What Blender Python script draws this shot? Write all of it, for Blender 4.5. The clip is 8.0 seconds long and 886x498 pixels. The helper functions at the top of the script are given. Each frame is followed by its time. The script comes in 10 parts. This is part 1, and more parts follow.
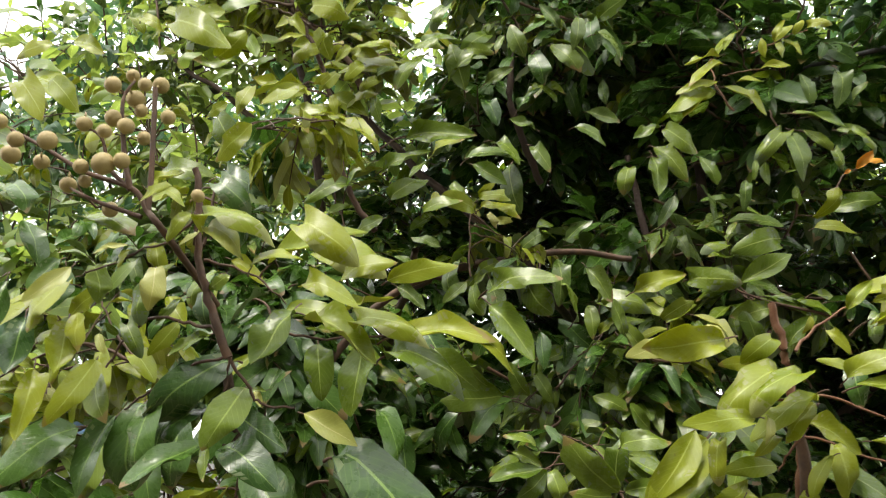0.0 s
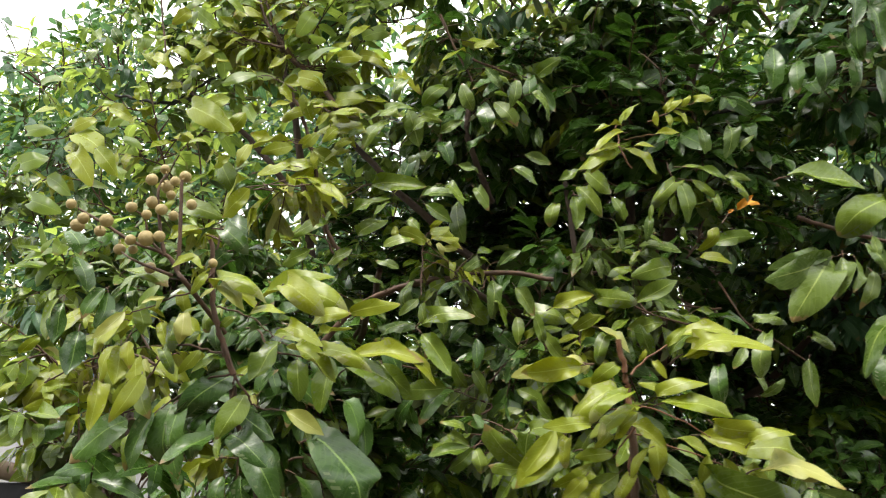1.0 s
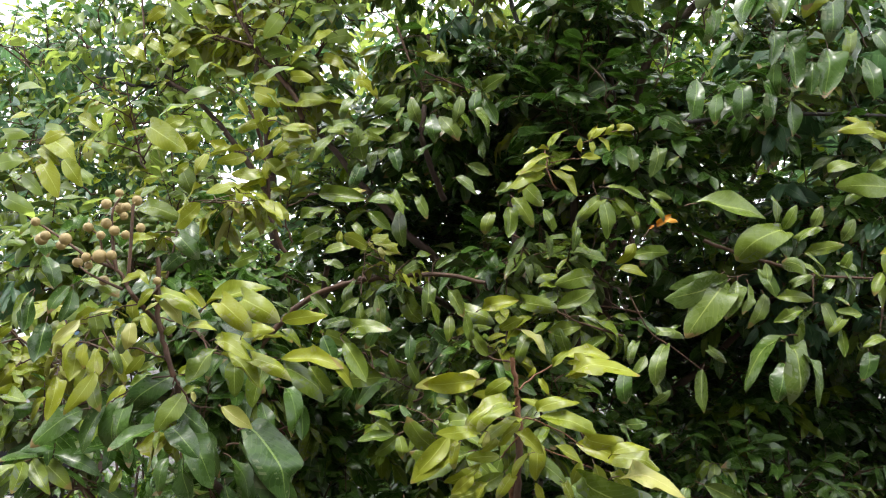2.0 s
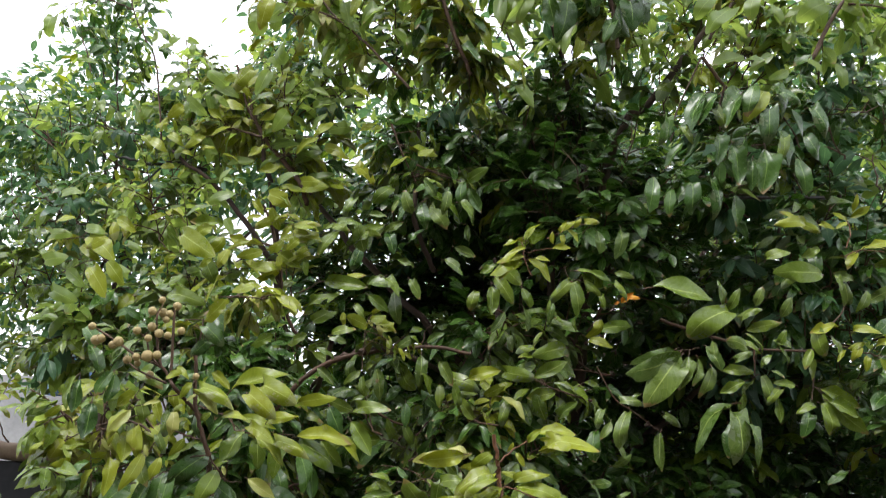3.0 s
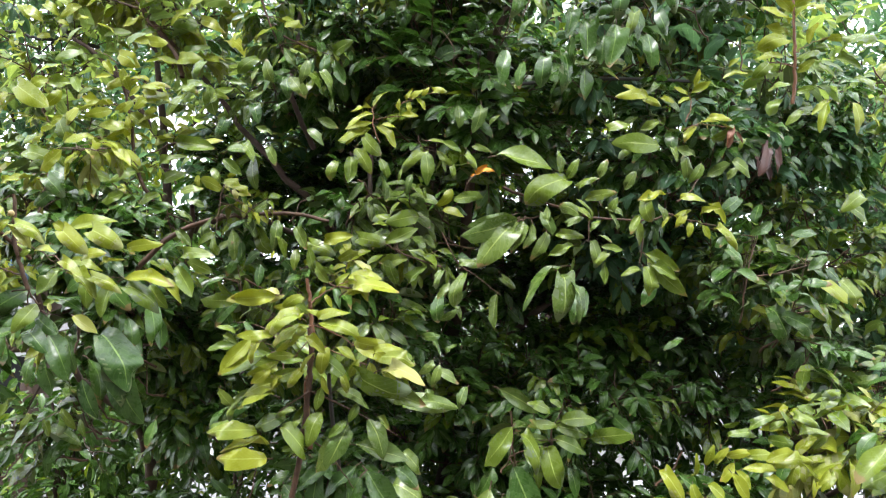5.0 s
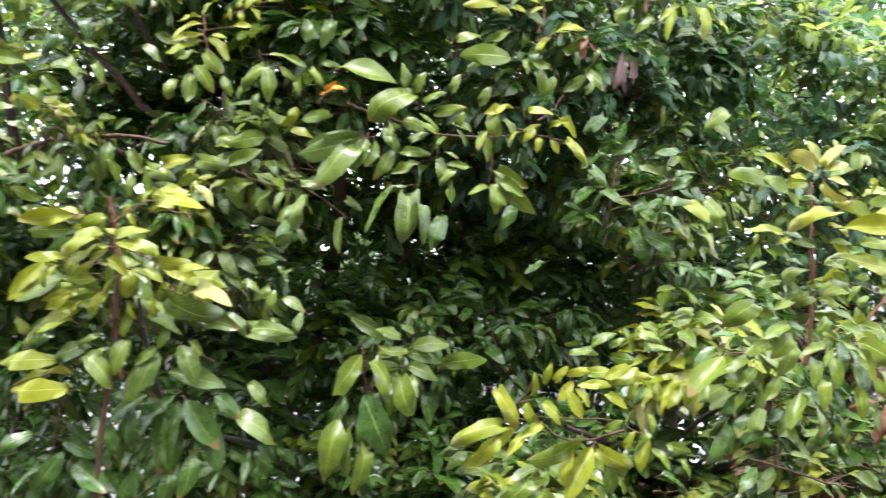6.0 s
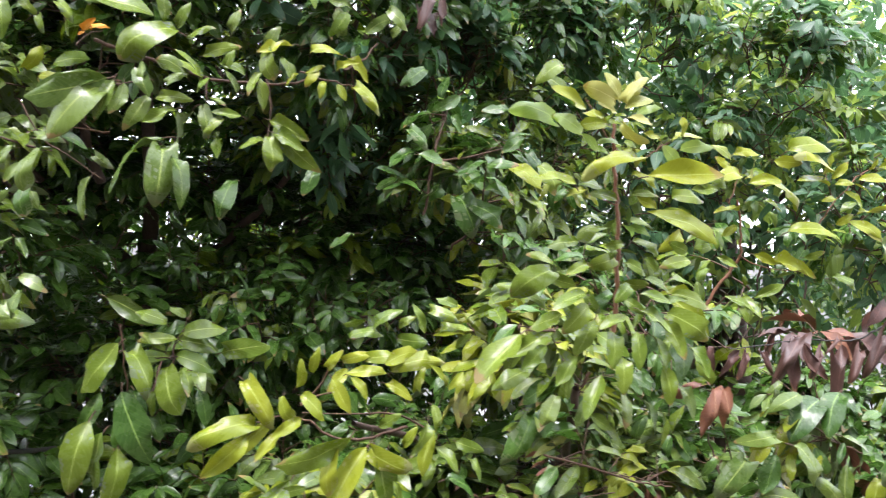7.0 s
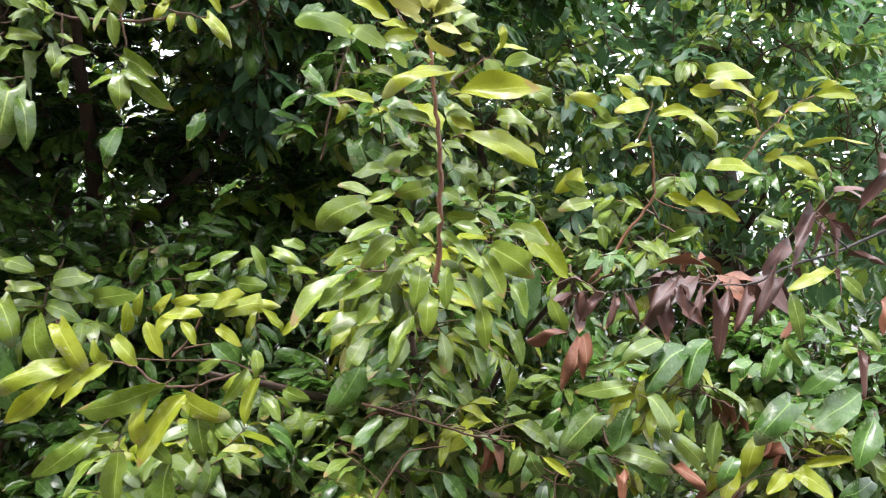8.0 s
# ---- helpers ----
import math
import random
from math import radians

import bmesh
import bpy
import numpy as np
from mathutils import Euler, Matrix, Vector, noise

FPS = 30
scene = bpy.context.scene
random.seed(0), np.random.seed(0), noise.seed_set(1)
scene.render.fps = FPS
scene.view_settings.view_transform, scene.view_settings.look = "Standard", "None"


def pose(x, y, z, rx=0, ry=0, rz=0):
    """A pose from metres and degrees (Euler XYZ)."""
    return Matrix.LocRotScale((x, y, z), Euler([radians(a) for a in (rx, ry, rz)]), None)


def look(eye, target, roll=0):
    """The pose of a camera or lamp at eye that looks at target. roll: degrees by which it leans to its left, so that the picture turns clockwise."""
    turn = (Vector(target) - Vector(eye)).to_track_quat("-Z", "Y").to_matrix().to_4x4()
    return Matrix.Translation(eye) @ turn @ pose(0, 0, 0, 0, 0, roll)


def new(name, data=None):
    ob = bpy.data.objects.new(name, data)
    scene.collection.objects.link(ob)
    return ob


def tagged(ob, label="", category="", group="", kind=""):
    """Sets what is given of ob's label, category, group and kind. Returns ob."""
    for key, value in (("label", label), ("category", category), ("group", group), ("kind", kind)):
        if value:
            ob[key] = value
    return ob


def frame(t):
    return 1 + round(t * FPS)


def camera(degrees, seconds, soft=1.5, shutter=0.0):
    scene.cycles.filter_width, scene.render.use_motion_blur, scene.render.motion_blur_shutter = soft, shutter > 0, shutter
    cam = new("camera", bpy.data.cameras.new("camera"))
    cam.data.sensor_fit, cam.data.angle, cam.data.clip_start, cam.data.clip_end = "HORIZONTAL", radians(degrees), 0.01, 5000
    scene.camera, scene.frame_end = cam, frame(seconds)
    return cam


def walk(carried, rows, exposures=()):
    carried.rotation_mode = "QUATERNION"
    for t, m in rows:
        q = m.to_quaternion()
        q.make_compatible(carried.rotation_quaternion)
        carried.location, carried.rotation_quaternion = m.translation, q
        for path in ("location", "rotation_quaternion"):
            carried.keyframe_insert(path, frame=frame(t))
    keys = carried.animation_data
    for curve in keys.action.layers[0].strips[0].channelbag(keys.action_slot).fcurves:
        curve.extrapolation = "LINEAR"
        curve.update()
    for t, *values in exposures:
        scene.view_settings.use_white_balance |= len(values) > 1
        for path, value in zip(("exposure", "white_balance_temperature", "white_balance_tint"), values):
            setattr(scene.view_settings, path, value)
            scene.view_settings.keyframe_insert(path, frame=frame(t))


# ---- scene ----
cam = camera(59.2, 8.0, soft=1.1, shutter=0.22)
PATH = [
    (0, (0.058, 0.185, 1.638), (-0.052, 2.107, 2.181), -0.0),
    (0.5, (0.08, -0.017, 1.661), (-0.016, 1.91, 2.186), -0.5),
    (1, (0.159, -0.205, 1.681), (0.069, 1.743, 2.124), 0.9),
    (1.2, (0.233, -0.272, 1.697), (0.109, 1.676, 2.132), 1.5),
    (2.3, (0.314, -0.469, 1.826), (0.244, 1.509, 2.117), 3.7),
    (2.5, (0.311, -0.536, 1.849), (0.241, 1.44, 2.152), 3.3),
    (3, (0.307, -0.714, 1.909), (0.254, 1.251, 2.277), 2.8),
    (3.5, (0.422, -0.811, 1.963), (0.411, 1.139, 2.405), 2.8),
    (4, (0.62, -0.791, 1.911), (0.644, 1.182, 2.238), 2.2),
    (4.5, (0.694, -0.777, 1.827), (0.675, 1.208, 2.067), 3.1),
    (4.7, (0.695, -0.768, 1.789), (0.68, 1.22, 2.011), 3.9),
    (5.8, (0.975, -0.707, 1.701), (0.972, 1.292, 1.768), 2.8),
    (6, (1.037, -0.654, 1.688), (1.152, 1.342, 1.752), 2.6),
    (6.5, (1.207, -0.456, 1.673), (1.458, 1.527, 1.75), 2.0),
    (7, (1.435, -0.36, 1.63), (1.719, 1.618, 1.705), 2.1),
    (7.5, (1.743, -0.342, 1.613), (1.882, 1.653, 1.638), 2.7),
    (8, (1.92, -0.277, 1.567), (2.01, 1.721, 1.58), 1.7),
]
walk(cam, [(t, look(eye, target, roll)) for t, eye, target, roll in PATH],
     exposures=[(0, 1.45, 6850, 11), (1, 1.47, 6750, 11), (2.5, 1.56, 6260, 19), (3, 1.08, 6230, 15), (3.5, 0.56, 6220, 13), (4, 0.68, 6180, 12), (4.5, 1.38, 6130, 13), (5.8, 2.28, 6080, 20), (6.5, 2.26, 6100, 21), (7, 2.15, 6080, 20), (8, 2.11, 6180, 18)])

# ---- light: bright overcast sky, soft high sun ----
SUN_EL, SUN_ROT = 66.0, 215.0
world = bpy.data.worlds.new("overcast_sky")
scene.world = world
world.use_nodes = True
wn, wl = world.node_tree.nodes, world.node_tree.links
sky = wn.new("ShaderNodeTexSky")
sky.sky_type, sky.sun_disc = "NISHITA", False
sky.sun_elevation, sky.sun_rotation = radians(SUN_EL), radians(SUN_ROT)
sky.air_density, sky.dust_density = 1.0, 3.0
cloud = wn.new("ShaderNodeMix")
cloud.data_type = "RGBA"
cloud.inputs[0].default_value = 0.8
cloud.inputs[7].default_value = (15.6, 15.9, 16.0, 1)
wl.new(sky.outputs[0], cloud.inputs[6])
# an overcast sky is brighter overhead than at the horizon
aim, height, dome = wn.new("ShaderNodeTexCoord"), wn.new("ShaderNodeSeparateXYZ"), wn.new("ShaderNodeMapRange")
wl.new(aim.outputs["Generated"], height.inputs[0])
wl.new(height.outputs[2], dome.inputs[0])
dome.inputs[3].default_value, dome.inputs[4].default_value = 0.7, 1.2
shade = wn.new("ShaderNodeMix")
shade.data_type, shade.blend_type = "RGBA", "MULTIPLY"
shade.inputs[0].default_value = 1.0
wl.new(cloud.outputs[2], shade.inputs[6])
wl.new(dome.outputs[0], shade.inputs[7])
wl.new(shade.outputs[2], wn["Background"].inputs[0])
wn["Background"].inputs[1].default_value = 0.1

sun = new("sun", bpy.data.lights.new("sun", "SUN"))
sun.data.energy, sun.data.angle, sun.data.color = 1.2, radians(14), (1.0, 0.97, 0.9)
az = radians(SUN_ROT)
sun.matrix_basis = look((0, 0, 8), (-math.sin(az) * math.cos(radians(SUN_EL)), -math.cos(az) * math.cos(radians(SUN_EL)), 8 - math.sin(radians(SUN_EL))))


# ---- materials ----
def nodes_of(name):
    m = bpy.data.materials.new(name)
    m.use_nodes = True
    nt = m.node_tree
    return m, nt.nodes, nt.links, nt.nodes["Principled BSDF"]


def ramp(n, l, src, lo, hi, c1, c2):
    r = n.new("ShaderNodeValToRGB")
    r.color_ramp.elements[0].position, r.color_ramp.elements[1].position = lo, hi
    r.color_ramp.elements[0].color, r.color_ramp.elements[1].color = (*c1, 1), (*c2, 1)
    l.new(src, r.inputs[0])
    return r.outputs[0]


def maths(n, l, op, a, b=None, c=None):
    m = n.new("ShaderNodeMath")
    m.operation = op
    for i, v in enumerate((a, b, c)):
        if v is None:
            continue
        if isinstance(v, (int, float)):
            m.inputs[i].default_value = v
        else:
            l.new(v, m.inputs[i])
    return m.outputs[0]


def mixed(n, l, fac, a, b, blend="MIX"):
    m = n.new("ShaderNodeMix")
    m.data_type, m.blend_type = "RGBA", blend
    for i, v in ((0, fac), (6, a), (7, b)):
        if isinstance(v, (int, float)):
            m.inputs[i].default_value = v
        elif isinstance(v, tuple):
            m.inputs[i].default_value = (*v, 1)
        else:
            l.new(v, m.inputs[i])
    return m.outputs[2]


def noise_of(n, l, scale, detail=3.0, rough=0.6):
    g = n.new("ShaderNodeNewGeometry")
    t = n.new("ShaderNodeTexNoise")
    t.inputs["Scale"].default_value, t.inputs["Detail"].default_value, t.inputs["Roughness"].default_value = scale, detail, rough
    l.new(g.outputs["Position"], t.inputs["Vector"])
    return t.outputs[0]


def leaf_material(name, dark, light, vein, gloss=0.34, thin=0.3, glow=(0.5, 0.6, 0.05), spots=0.5, shine=0.55):
    """A leaf blade: midrib, side veins, blotches, a waxy surface and some light passing through."""
    m, n, l, p = nodes_of(name)
    info, geo = n.new("ShaderNodeObjectInfo"), n.new("ShaderNodeNewGeometry")
    pick = maths(n, l, "FRACT", maths(n, l, "ADD", info.outputs["Random"], geo.outputs["Random Per Island"]))
    uv = n.new("ShaderNodeUVMap")
    sep = n.new("ShaderNodeSeparateXYZ")
    l.new(uv.outputs[0], sep.inputs[0])
    off = maths(n, l, "ABSOLUTE", maths(n, l, "SUBTRACT", sep.outputs[0], 0.5))
    rib = maths(n, l, "LESS_THAN", off, maths(n, l, "SUBTRACT", 0.034, maths(n, l, "MULTIPLY", sep.outputs[1], 0.026)))
    wave = maths(n, l, "SINE", maths(n, l, "MULTIPLY", maths(n, l, "SUBTRACT", maths(n, l, "MULTIPLY", sep.outputs[1], 11.0), maths(n, l, "MULTIPLY", off, 7.0)), 6.2832))
    side = maths(n, l, "POWER", maths(n, l, "MAXIMUM", wave, 0.0), 6.0)
    blotch = noise_of(n, l, 38.0, 4.0)
    speck = noise_of(n, l, 170.0, 2.0)
    body = mixed(n, l, pick, dark, light)
    body = mixed(n, l, maths(n, l, "MULTIPLY", maths(n, l, "SUBTRACT", blotch, 0.35), 0.9), body, tuple(min(1, c * 1.7) for c in light))
    body = mixed(n, l, maths(n, l, "MULTIPLY", side, 0.14), body, vein)
    hurt = maths(n, l, "MULTIPLY", maths(n, l, "GREATER_THAN", speck, 0.72), spots)
    body = mixed(n, l, hurt, body, (0.10, 0.06, 0.025))
    body = mixed(n, l, maths(n, l, "MULTIPLY", rib, 0.72), body, vein)
    worn = maths(n, l, "GREATER_THAN", maths(n, l, "ADD", sep.outputs[1], maths(n, l, "MULTIPLY", maths(n, l, "SUBTRACT", blotch, 0.5), 0.5)), maths(n, l, "SUBTRACT", 1.12, maths(n, l, "MULTIPLY", pick, 0.24)))
    body = mixed(n, l, maths(n, l, "MULTIPLY", worn, spots * 1.4), body, (0.24, 0.13, 0.06))
    l.new(body, p.inputs["Base Color"])
    l.new(maths(n, l, "ADD", maths(n, l, "MULTIPLY", blotch, 0.3), gloss - 0.12), p.inputs["Roughness"])
    p.inputs["Specular IOR Level"].default_value = shine
    bump = n.new("ShaderNodeBump")
    bump.inputs["Strength"].default_value, bump.inputs["Distance"].default_value = 0.35, 0.002
    l.new(maths(n, l, "ADD", maths(n, l, "ADD", maths(n, l, "MULTIPLY", side, 0.07), maths(n, l, "MULTIPLY", rib, 1.2)), maths(n, l, "MULTIPLY", blotch, 2.0)), bump.inputs["Height"])
    l.new(bump.outputs[0], p.inputs["Normal"])
    tr, mx = n.new("ShaderNodeBsdfTranslucent"), n.new("ShaderNodeMixShader")
    l.new(mixed(n, l, 0.6, body, glow), tr.inputs[0])
    mx.inputs[0].default_value = thin
    l.new(p.outputs[0], mx.inputs[1])
    l.new(tr.outputs[0], mx.inputs[2])
    l.new(mx.outputs[0], n["Material Output"].inputs[0])
    return m


def rough_material(name, a, b, scale, rough=0.85, bump=0.4, depth=0.004, fine=6.0, metal=0.0):
    """A rough surface whose colour wanders at two scales."""
    m, n, l, p = nodes_of(name)
    big, small = noise_of(n, l, scale, 5.0), noise_of(n, l, scale * fine, 4.0)
    c = ramp(n, l, big, 0.3, 0.7, a, b)
    c = mixed(n, l, maths(n, l, "MULTIPLY", small, 0.55), c, tuple(v * 0.45 for v in a))
    l.new(c, p.inputs["Base Color"])
    l.new(maths(n, l, "ADD", maths(n, l, "MULTIPLY", small, 0.25), rough - 0.12), p.inputs["Roughness"])
    p.inputs["Metallic"].default_value = metal
    bn = n.new("ShaderNodeBump")
    bn.inputs["Strength"].default_value, bn.inputs["Distance"].default_value = bump, depth
    l.new(small, bn.inputs["Height"])
    l.new(bn.outputs[0], p.inputs["Normal"])
    return m


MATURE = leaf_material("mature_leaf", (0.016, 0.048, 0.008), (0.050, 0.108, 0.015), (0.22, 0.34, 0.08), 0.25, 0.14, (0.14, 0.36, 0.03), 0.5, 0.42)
MID = leaf_material("green_leaf", (0.054, 0.104, 0.010), (0.127, 0.179, 0.019), (0.40, 0.50, 0.11), 0.24, 0.30, (0.40, 0.58, 0.02), 0.5, 0.37)
FRESH = leaf_material("fresh_leaf", (0.064, 0.122, 0.020), (0.138, 0.205, 0.032), (0.34, 0.44, 0.10), 0.30, 0.52, (0.56, 0.72, 0.13))
YOUNG = leaf_material("young_leaf", (0.122, 0.176, 0.009), (0.232, 0.263, 0.018), (0.46, 0.52, 0.12), 0.27, 0.36, (0.60, 0.68, 0.02), 0.5, 0.33)
YELLOW = leaf_material("yellow_leaf", (0.221, 0.258, 0.041), (0.331, 0.340, 0.092), (0.58, 0.56, 0.22), 0.36, 0.34, (0.75, 0.66, 0.08))
ORANGE = leaf_material("orange_leaf", (0.45, 0.17, 0.012), (0.62, 0.30, 0.016), (0.6, 0.4, 0.08), 0.5, 0.3, (0.9, 0.45, 0.03))
DEAD = leaf_material("dead_leaf", (0.026, 0.011, 0.008), (0.072, 0.029, 0.019), (0.15, 0.08, 0.06), 0.5, 0.06, (0.25, 0.10, 0.06))
RUST = leaf_material("rust_leaf", (0.090, 0.030, 0.014), (0.17, 0.062, 0.028), (0.32, 0.20, 0.10), 0.55, 0.1, (0.40, 0.17, 0.06))
UNDER = leaf_material("leaf_underside", (0.085, 0.130, 0.048), (0.125, 0.165, 0.070), (0.26, 0.30, 0.13), 0.55, 0.24, (0.34, 0.46, 0.05), 0.2)
UNDER_YOUNG = leaf_material("young_underside", (0.198, 0.234, 0.054), (0.279, 0.293, 0.099), (0.46, 0.46, 0.20), 0.55, 0.36, (0.62, 0.60, 0.08), 0.2)
# blue-green tint puts distant haze and sky sheen into the leaf colour
HAZY = leaf_material("haze_tinted_leaf", (0.014, 0.050, 0.026), (0.042, 0.098, 0.044), (0.18, 0.30, 0.12), 0.36, 0.32, (0.26, 0.52, 0.18), 0.4, 0.4)
OLIVE = leaf_material("olive_leaf", (0.037, 0.079, 0.014), (0.101, 0.150, 0.024), (0.34, 0.42, 0.10), 0.25, 0.20, (0.28, 0.42, 0.02), 0.5, 0.4)
BARK = rough_material("brown_bark", (0.042, 0.027, 0.019), (0.090, 0.054, 0.036), 14.0, 0.85, 0.7, 0.006)
TWIG = rough_material("young_twig", (0.052, 0.028, 0.014), (0.118, 0.057, 0.024), 40.0, 0.7, 0.3, 0.002)
SHOOT = rough_material("reddish_shoot", (0.125, 0.050, 0.020), (0.215, 0.095, 0.036), 40.0, 0.65, 0.3, 0.002)
DARKWOOD = rough_material("dark_wood", (0.020, 0.018, 0.016), (0.045, 0.038, 0.032), 20.0, 0.6, 0.5, 0.004)
RIND = rough_material("fruit_rind", (0.30, 0.23, 0.085), (0.41, 0.32, 0.13), 60.0, 0.62, 0.5, 0.0012, 8.0)
EARTH = rough_material("leaf_littered_earth", (0.055, 0.042, 0.026), (0.14, 0.115, 0.07), 2.5, 0.95, 0.8, 0.03, 9.0)

LEAF_SLOTS = [MATURE, MID, YOUNG, YELLOW, ORANGE, DEAD, RUST, UNDER, UNDER_YOUNG, TWIG, FRESH, HAZY, OLIVE]
FAMILY = {"mature": (0, 7), "mid": (1, 7), "young": (2, 8), "yellow": (3, 8), "orange": (4, 4), "dead": (5, 5), "rust": (6, 6), "fresh": (10, 10), "hazy": (11, 11), "olive": (12, 7)}
ONE_LAYER = ("fresh", "hazy", "mature")
UP = Vector((0, 0, 1))


# ---- leaves and shoots ----
def blade(nv, nu, half, droop, fold, ripple, phase, both=True, twist=0.0, sway=0.0, tip=2.3):
    """One leaflet of length 1 along +y: oblong with a tapered foot and a blunt tip, folded at the midrib, wavy at the margin, bent down towards the tip. Returns points, faces, uvs, sides."""
    pts, faces, uvs, sides = [], [], [], []
    steps = [0.3 * i / nv + 0.7 * (1 - (1 - i / nv) ** 1.8) for i in range(nv + 1)]
    for layer in range(2 if both else 1):
        start = len(pts)
        for i, v in enumerate(steps):
            a = abs(v - 0.5) / 0.5
            w = half * ((1 - a ** 2.2) ** 0.95 if v < 0.5 else max(0.0, 1 - a ** (tip + 0.2)) ** 0.88) + 0.008
            if i == nv:
                w = 0.006
            ang = droop * v
            y = math.sin(ang) / max(abs(droop), 0.05) if abs(droop) > 0.05 else v
            z = -(1 - math.cos(ang)) / droop if abs(droop) > 0.05 else 0
            for j in range(nu + 1):
                u = 2 * j / nu - 1
                wave = math.sin(v * 9 + phase + (1.9 if u > 0 else 0)) + 0.4 * math.sin(v * 15 + phase * 3 + (0.8 if u > 0 else 0))
                rise = fold * abs(u) ** 1.4 * w + ripple * w * wave * u * u + 0.09 * ripple * math.sin(v * 8 + phase * 2) + math.sin(twist * v) * u * w
                pts.append((u * w * (1 - 0.16 * fold * abs(u)) + sway * v * v, y - rise * math.sin(ang), z + rise * math.cos(ang) - 0.006 * layer))
        for i in range(nv):
            for j in range(nu):
                a = start + i * (nu + 1) + j
                q = (a, a + 1, a + nu + 2, a + nu + 1)
                faces.append(q if layer == 0 else q[::-1])
                corner = [(j, i), (j + 1, i), (j + 1, i + 1), (j, i + 1)]
                corner = corner if layer == 0 else corner[::-1]
                uvs.extend((cu / nu, steps[cv]) for cu, cv in corner)
                sides.append(layer)
    return np.array(pts), np.array(faces), np.array(uvs), np.array(sides)


def one_layer(shape):
    """The upper layer of a blade alone, for thin young leaves alike on both sides."""
    pts, faces, uvs, sides = shape
    keep = sides == 0
    return pts[:int(faces[keep].max()) + 1], faces[keep], uvs.reshape(-1, 4, 2)[keep].reshape(-1, 2), sides[keep]


shape_rng = random.Random(5)
DROOPS = [0.3, 0.45, 0.6, 0.75, 0.9, 1.05, 1.2, 1.35, 1.5, 1.7, 1.95]
FINE = [blade(14, 4, shape_rng.uniform(0.165, 0.205), d, shape_rng.uniform(0.15, 0.75), shape_rng.uniform(0.2, 0.5), shape_rng.uniform(0, 6), True, shape_rng.uniform(-1.0, 1.0), shape_rng.uniform(-0.13, 0.13), shape_rng.uniform(1.9, 2.8)) for d in DROOPS]
CURLED = [blade(14, 4, shape_rng.uniform(0.15, 0.19), d, shape_rng.uniform(0.9, 1.7), shape_rng.uniform(0.5, 0.9), shape_rng.uniform(0, 6), True, shape_rng.uniform(-1.3, 1.3), shape_rng.uniform(-0.16, 0.16), 1.8) for d in DROOPS]
PLAIN = [blade(7, 2, shape_rng.uniform(0.16, 0.20), shape_rng.uniform(0.3, 1.9), shape_rng.uniform(0.15, 0.8), shape_rng.uniform(0.15, 0.45), shape_rng.uniform(0, 6), True, shape_rng.uniform(-1, 1), shape_rng.uniform(-0.14, 0.14), shape_rng.uniform(1.9, 2.8)) for _ in range(12)]
COARSE = [blade(4, 2, shape_rng.uniform(0.19, 0.24), shape_rng.uniform(0.2, 0.9), shape_rng.uniform(0.2, 0.5), 0.0, 0, False) for _ in range(6)]


def mesh_from(name, pts, faces, uvs, mats, slots):
    me = bpy.data.meshes.new(name)
    me.vertices.add(len(pts))
    me.vertices.foreach_set("co", np.ascontiguousarray(pts, dtype=np.float32).ravel())
    me.loops.add(faces.size)
    me.loops.foreach_set("vertex_index", faces.ravel().astype(np.int32))
    me.polygons.add(len(faces))
    k = faces.shape[1]
    me.polygons.foreach_set("loop_start", np.arange(0, faces.size, k, dtype=np.int32))
    me.polygons.foreach_set("material_index", mats.astype(np.int32))
    layer = me.uv_layers.new(name="UVMap")
    layer.data.foreach_set("uv", np.ascontiguousarray(uvs, dtype=np.float32).ravel())
    for s in slots:
        me.materials.append(s)
    me.update(calc_edges=True)
    me.polygons.foreach_set("use_smooth", np.ones(len(faces), dtype=bool))
    return me


leaf_cache = {}


def leaf_mesh(variant, family):
    """A single fine leaf mesh in the colours of a family, shared by all leaves alike."""
    key = (variant, family)
    if key not in leaf_cache:
        top, under = FAMILY[family]
        pts, faces, uvs, sides = one_layer(FINE[variant]) if top == under >= 10 else CURLED[variant] if family in ("dead", "rust") else FINE[variant]
        stalk, ring = tube_data([Vector((0, -0.17, -0.035)), Vector((0, -0.1, -0.008)), Vector((0, -0.03, -0.002)), Vector((0, 0.04, 0))], [0.013, 0.010, 0.010, 0.005], 5)
        faces = np.concatenate([faces, np.array(ring) + len(pts)])
        pts = np.concatenate([pts, np.array([tuple(q) for q in stalk])])
        uvs = np.concatenate([uvs, np.zeros((len(ring) * 4, 2))])
        sides = np.concatenate([sides, np.full(len(ring), 2)])
        leaf_cache[key] = mesh_from("leaf", pts, faces, uvs, sides, [LEAF_SLOTS[top], LEAF_SLOTS[under], TWIG])
    return leaf_cache[key]


def frame_of(base, along, normal, size, wide=1.0):
    """A leaf's matrix: its foot, the way it points, the way its upper face looks, its length."""
    y = Vector(along).normalized()
    x = y.cross(Vector(normal))
    x = x.normalized() if x.length > 1e-4 else y.orthogonal().normalized()
    z = x.cross(y)
    m = Matrix((x * size * wide, y * size, z * size)).transposed().to_4x4()
    m.translation = base
    return m


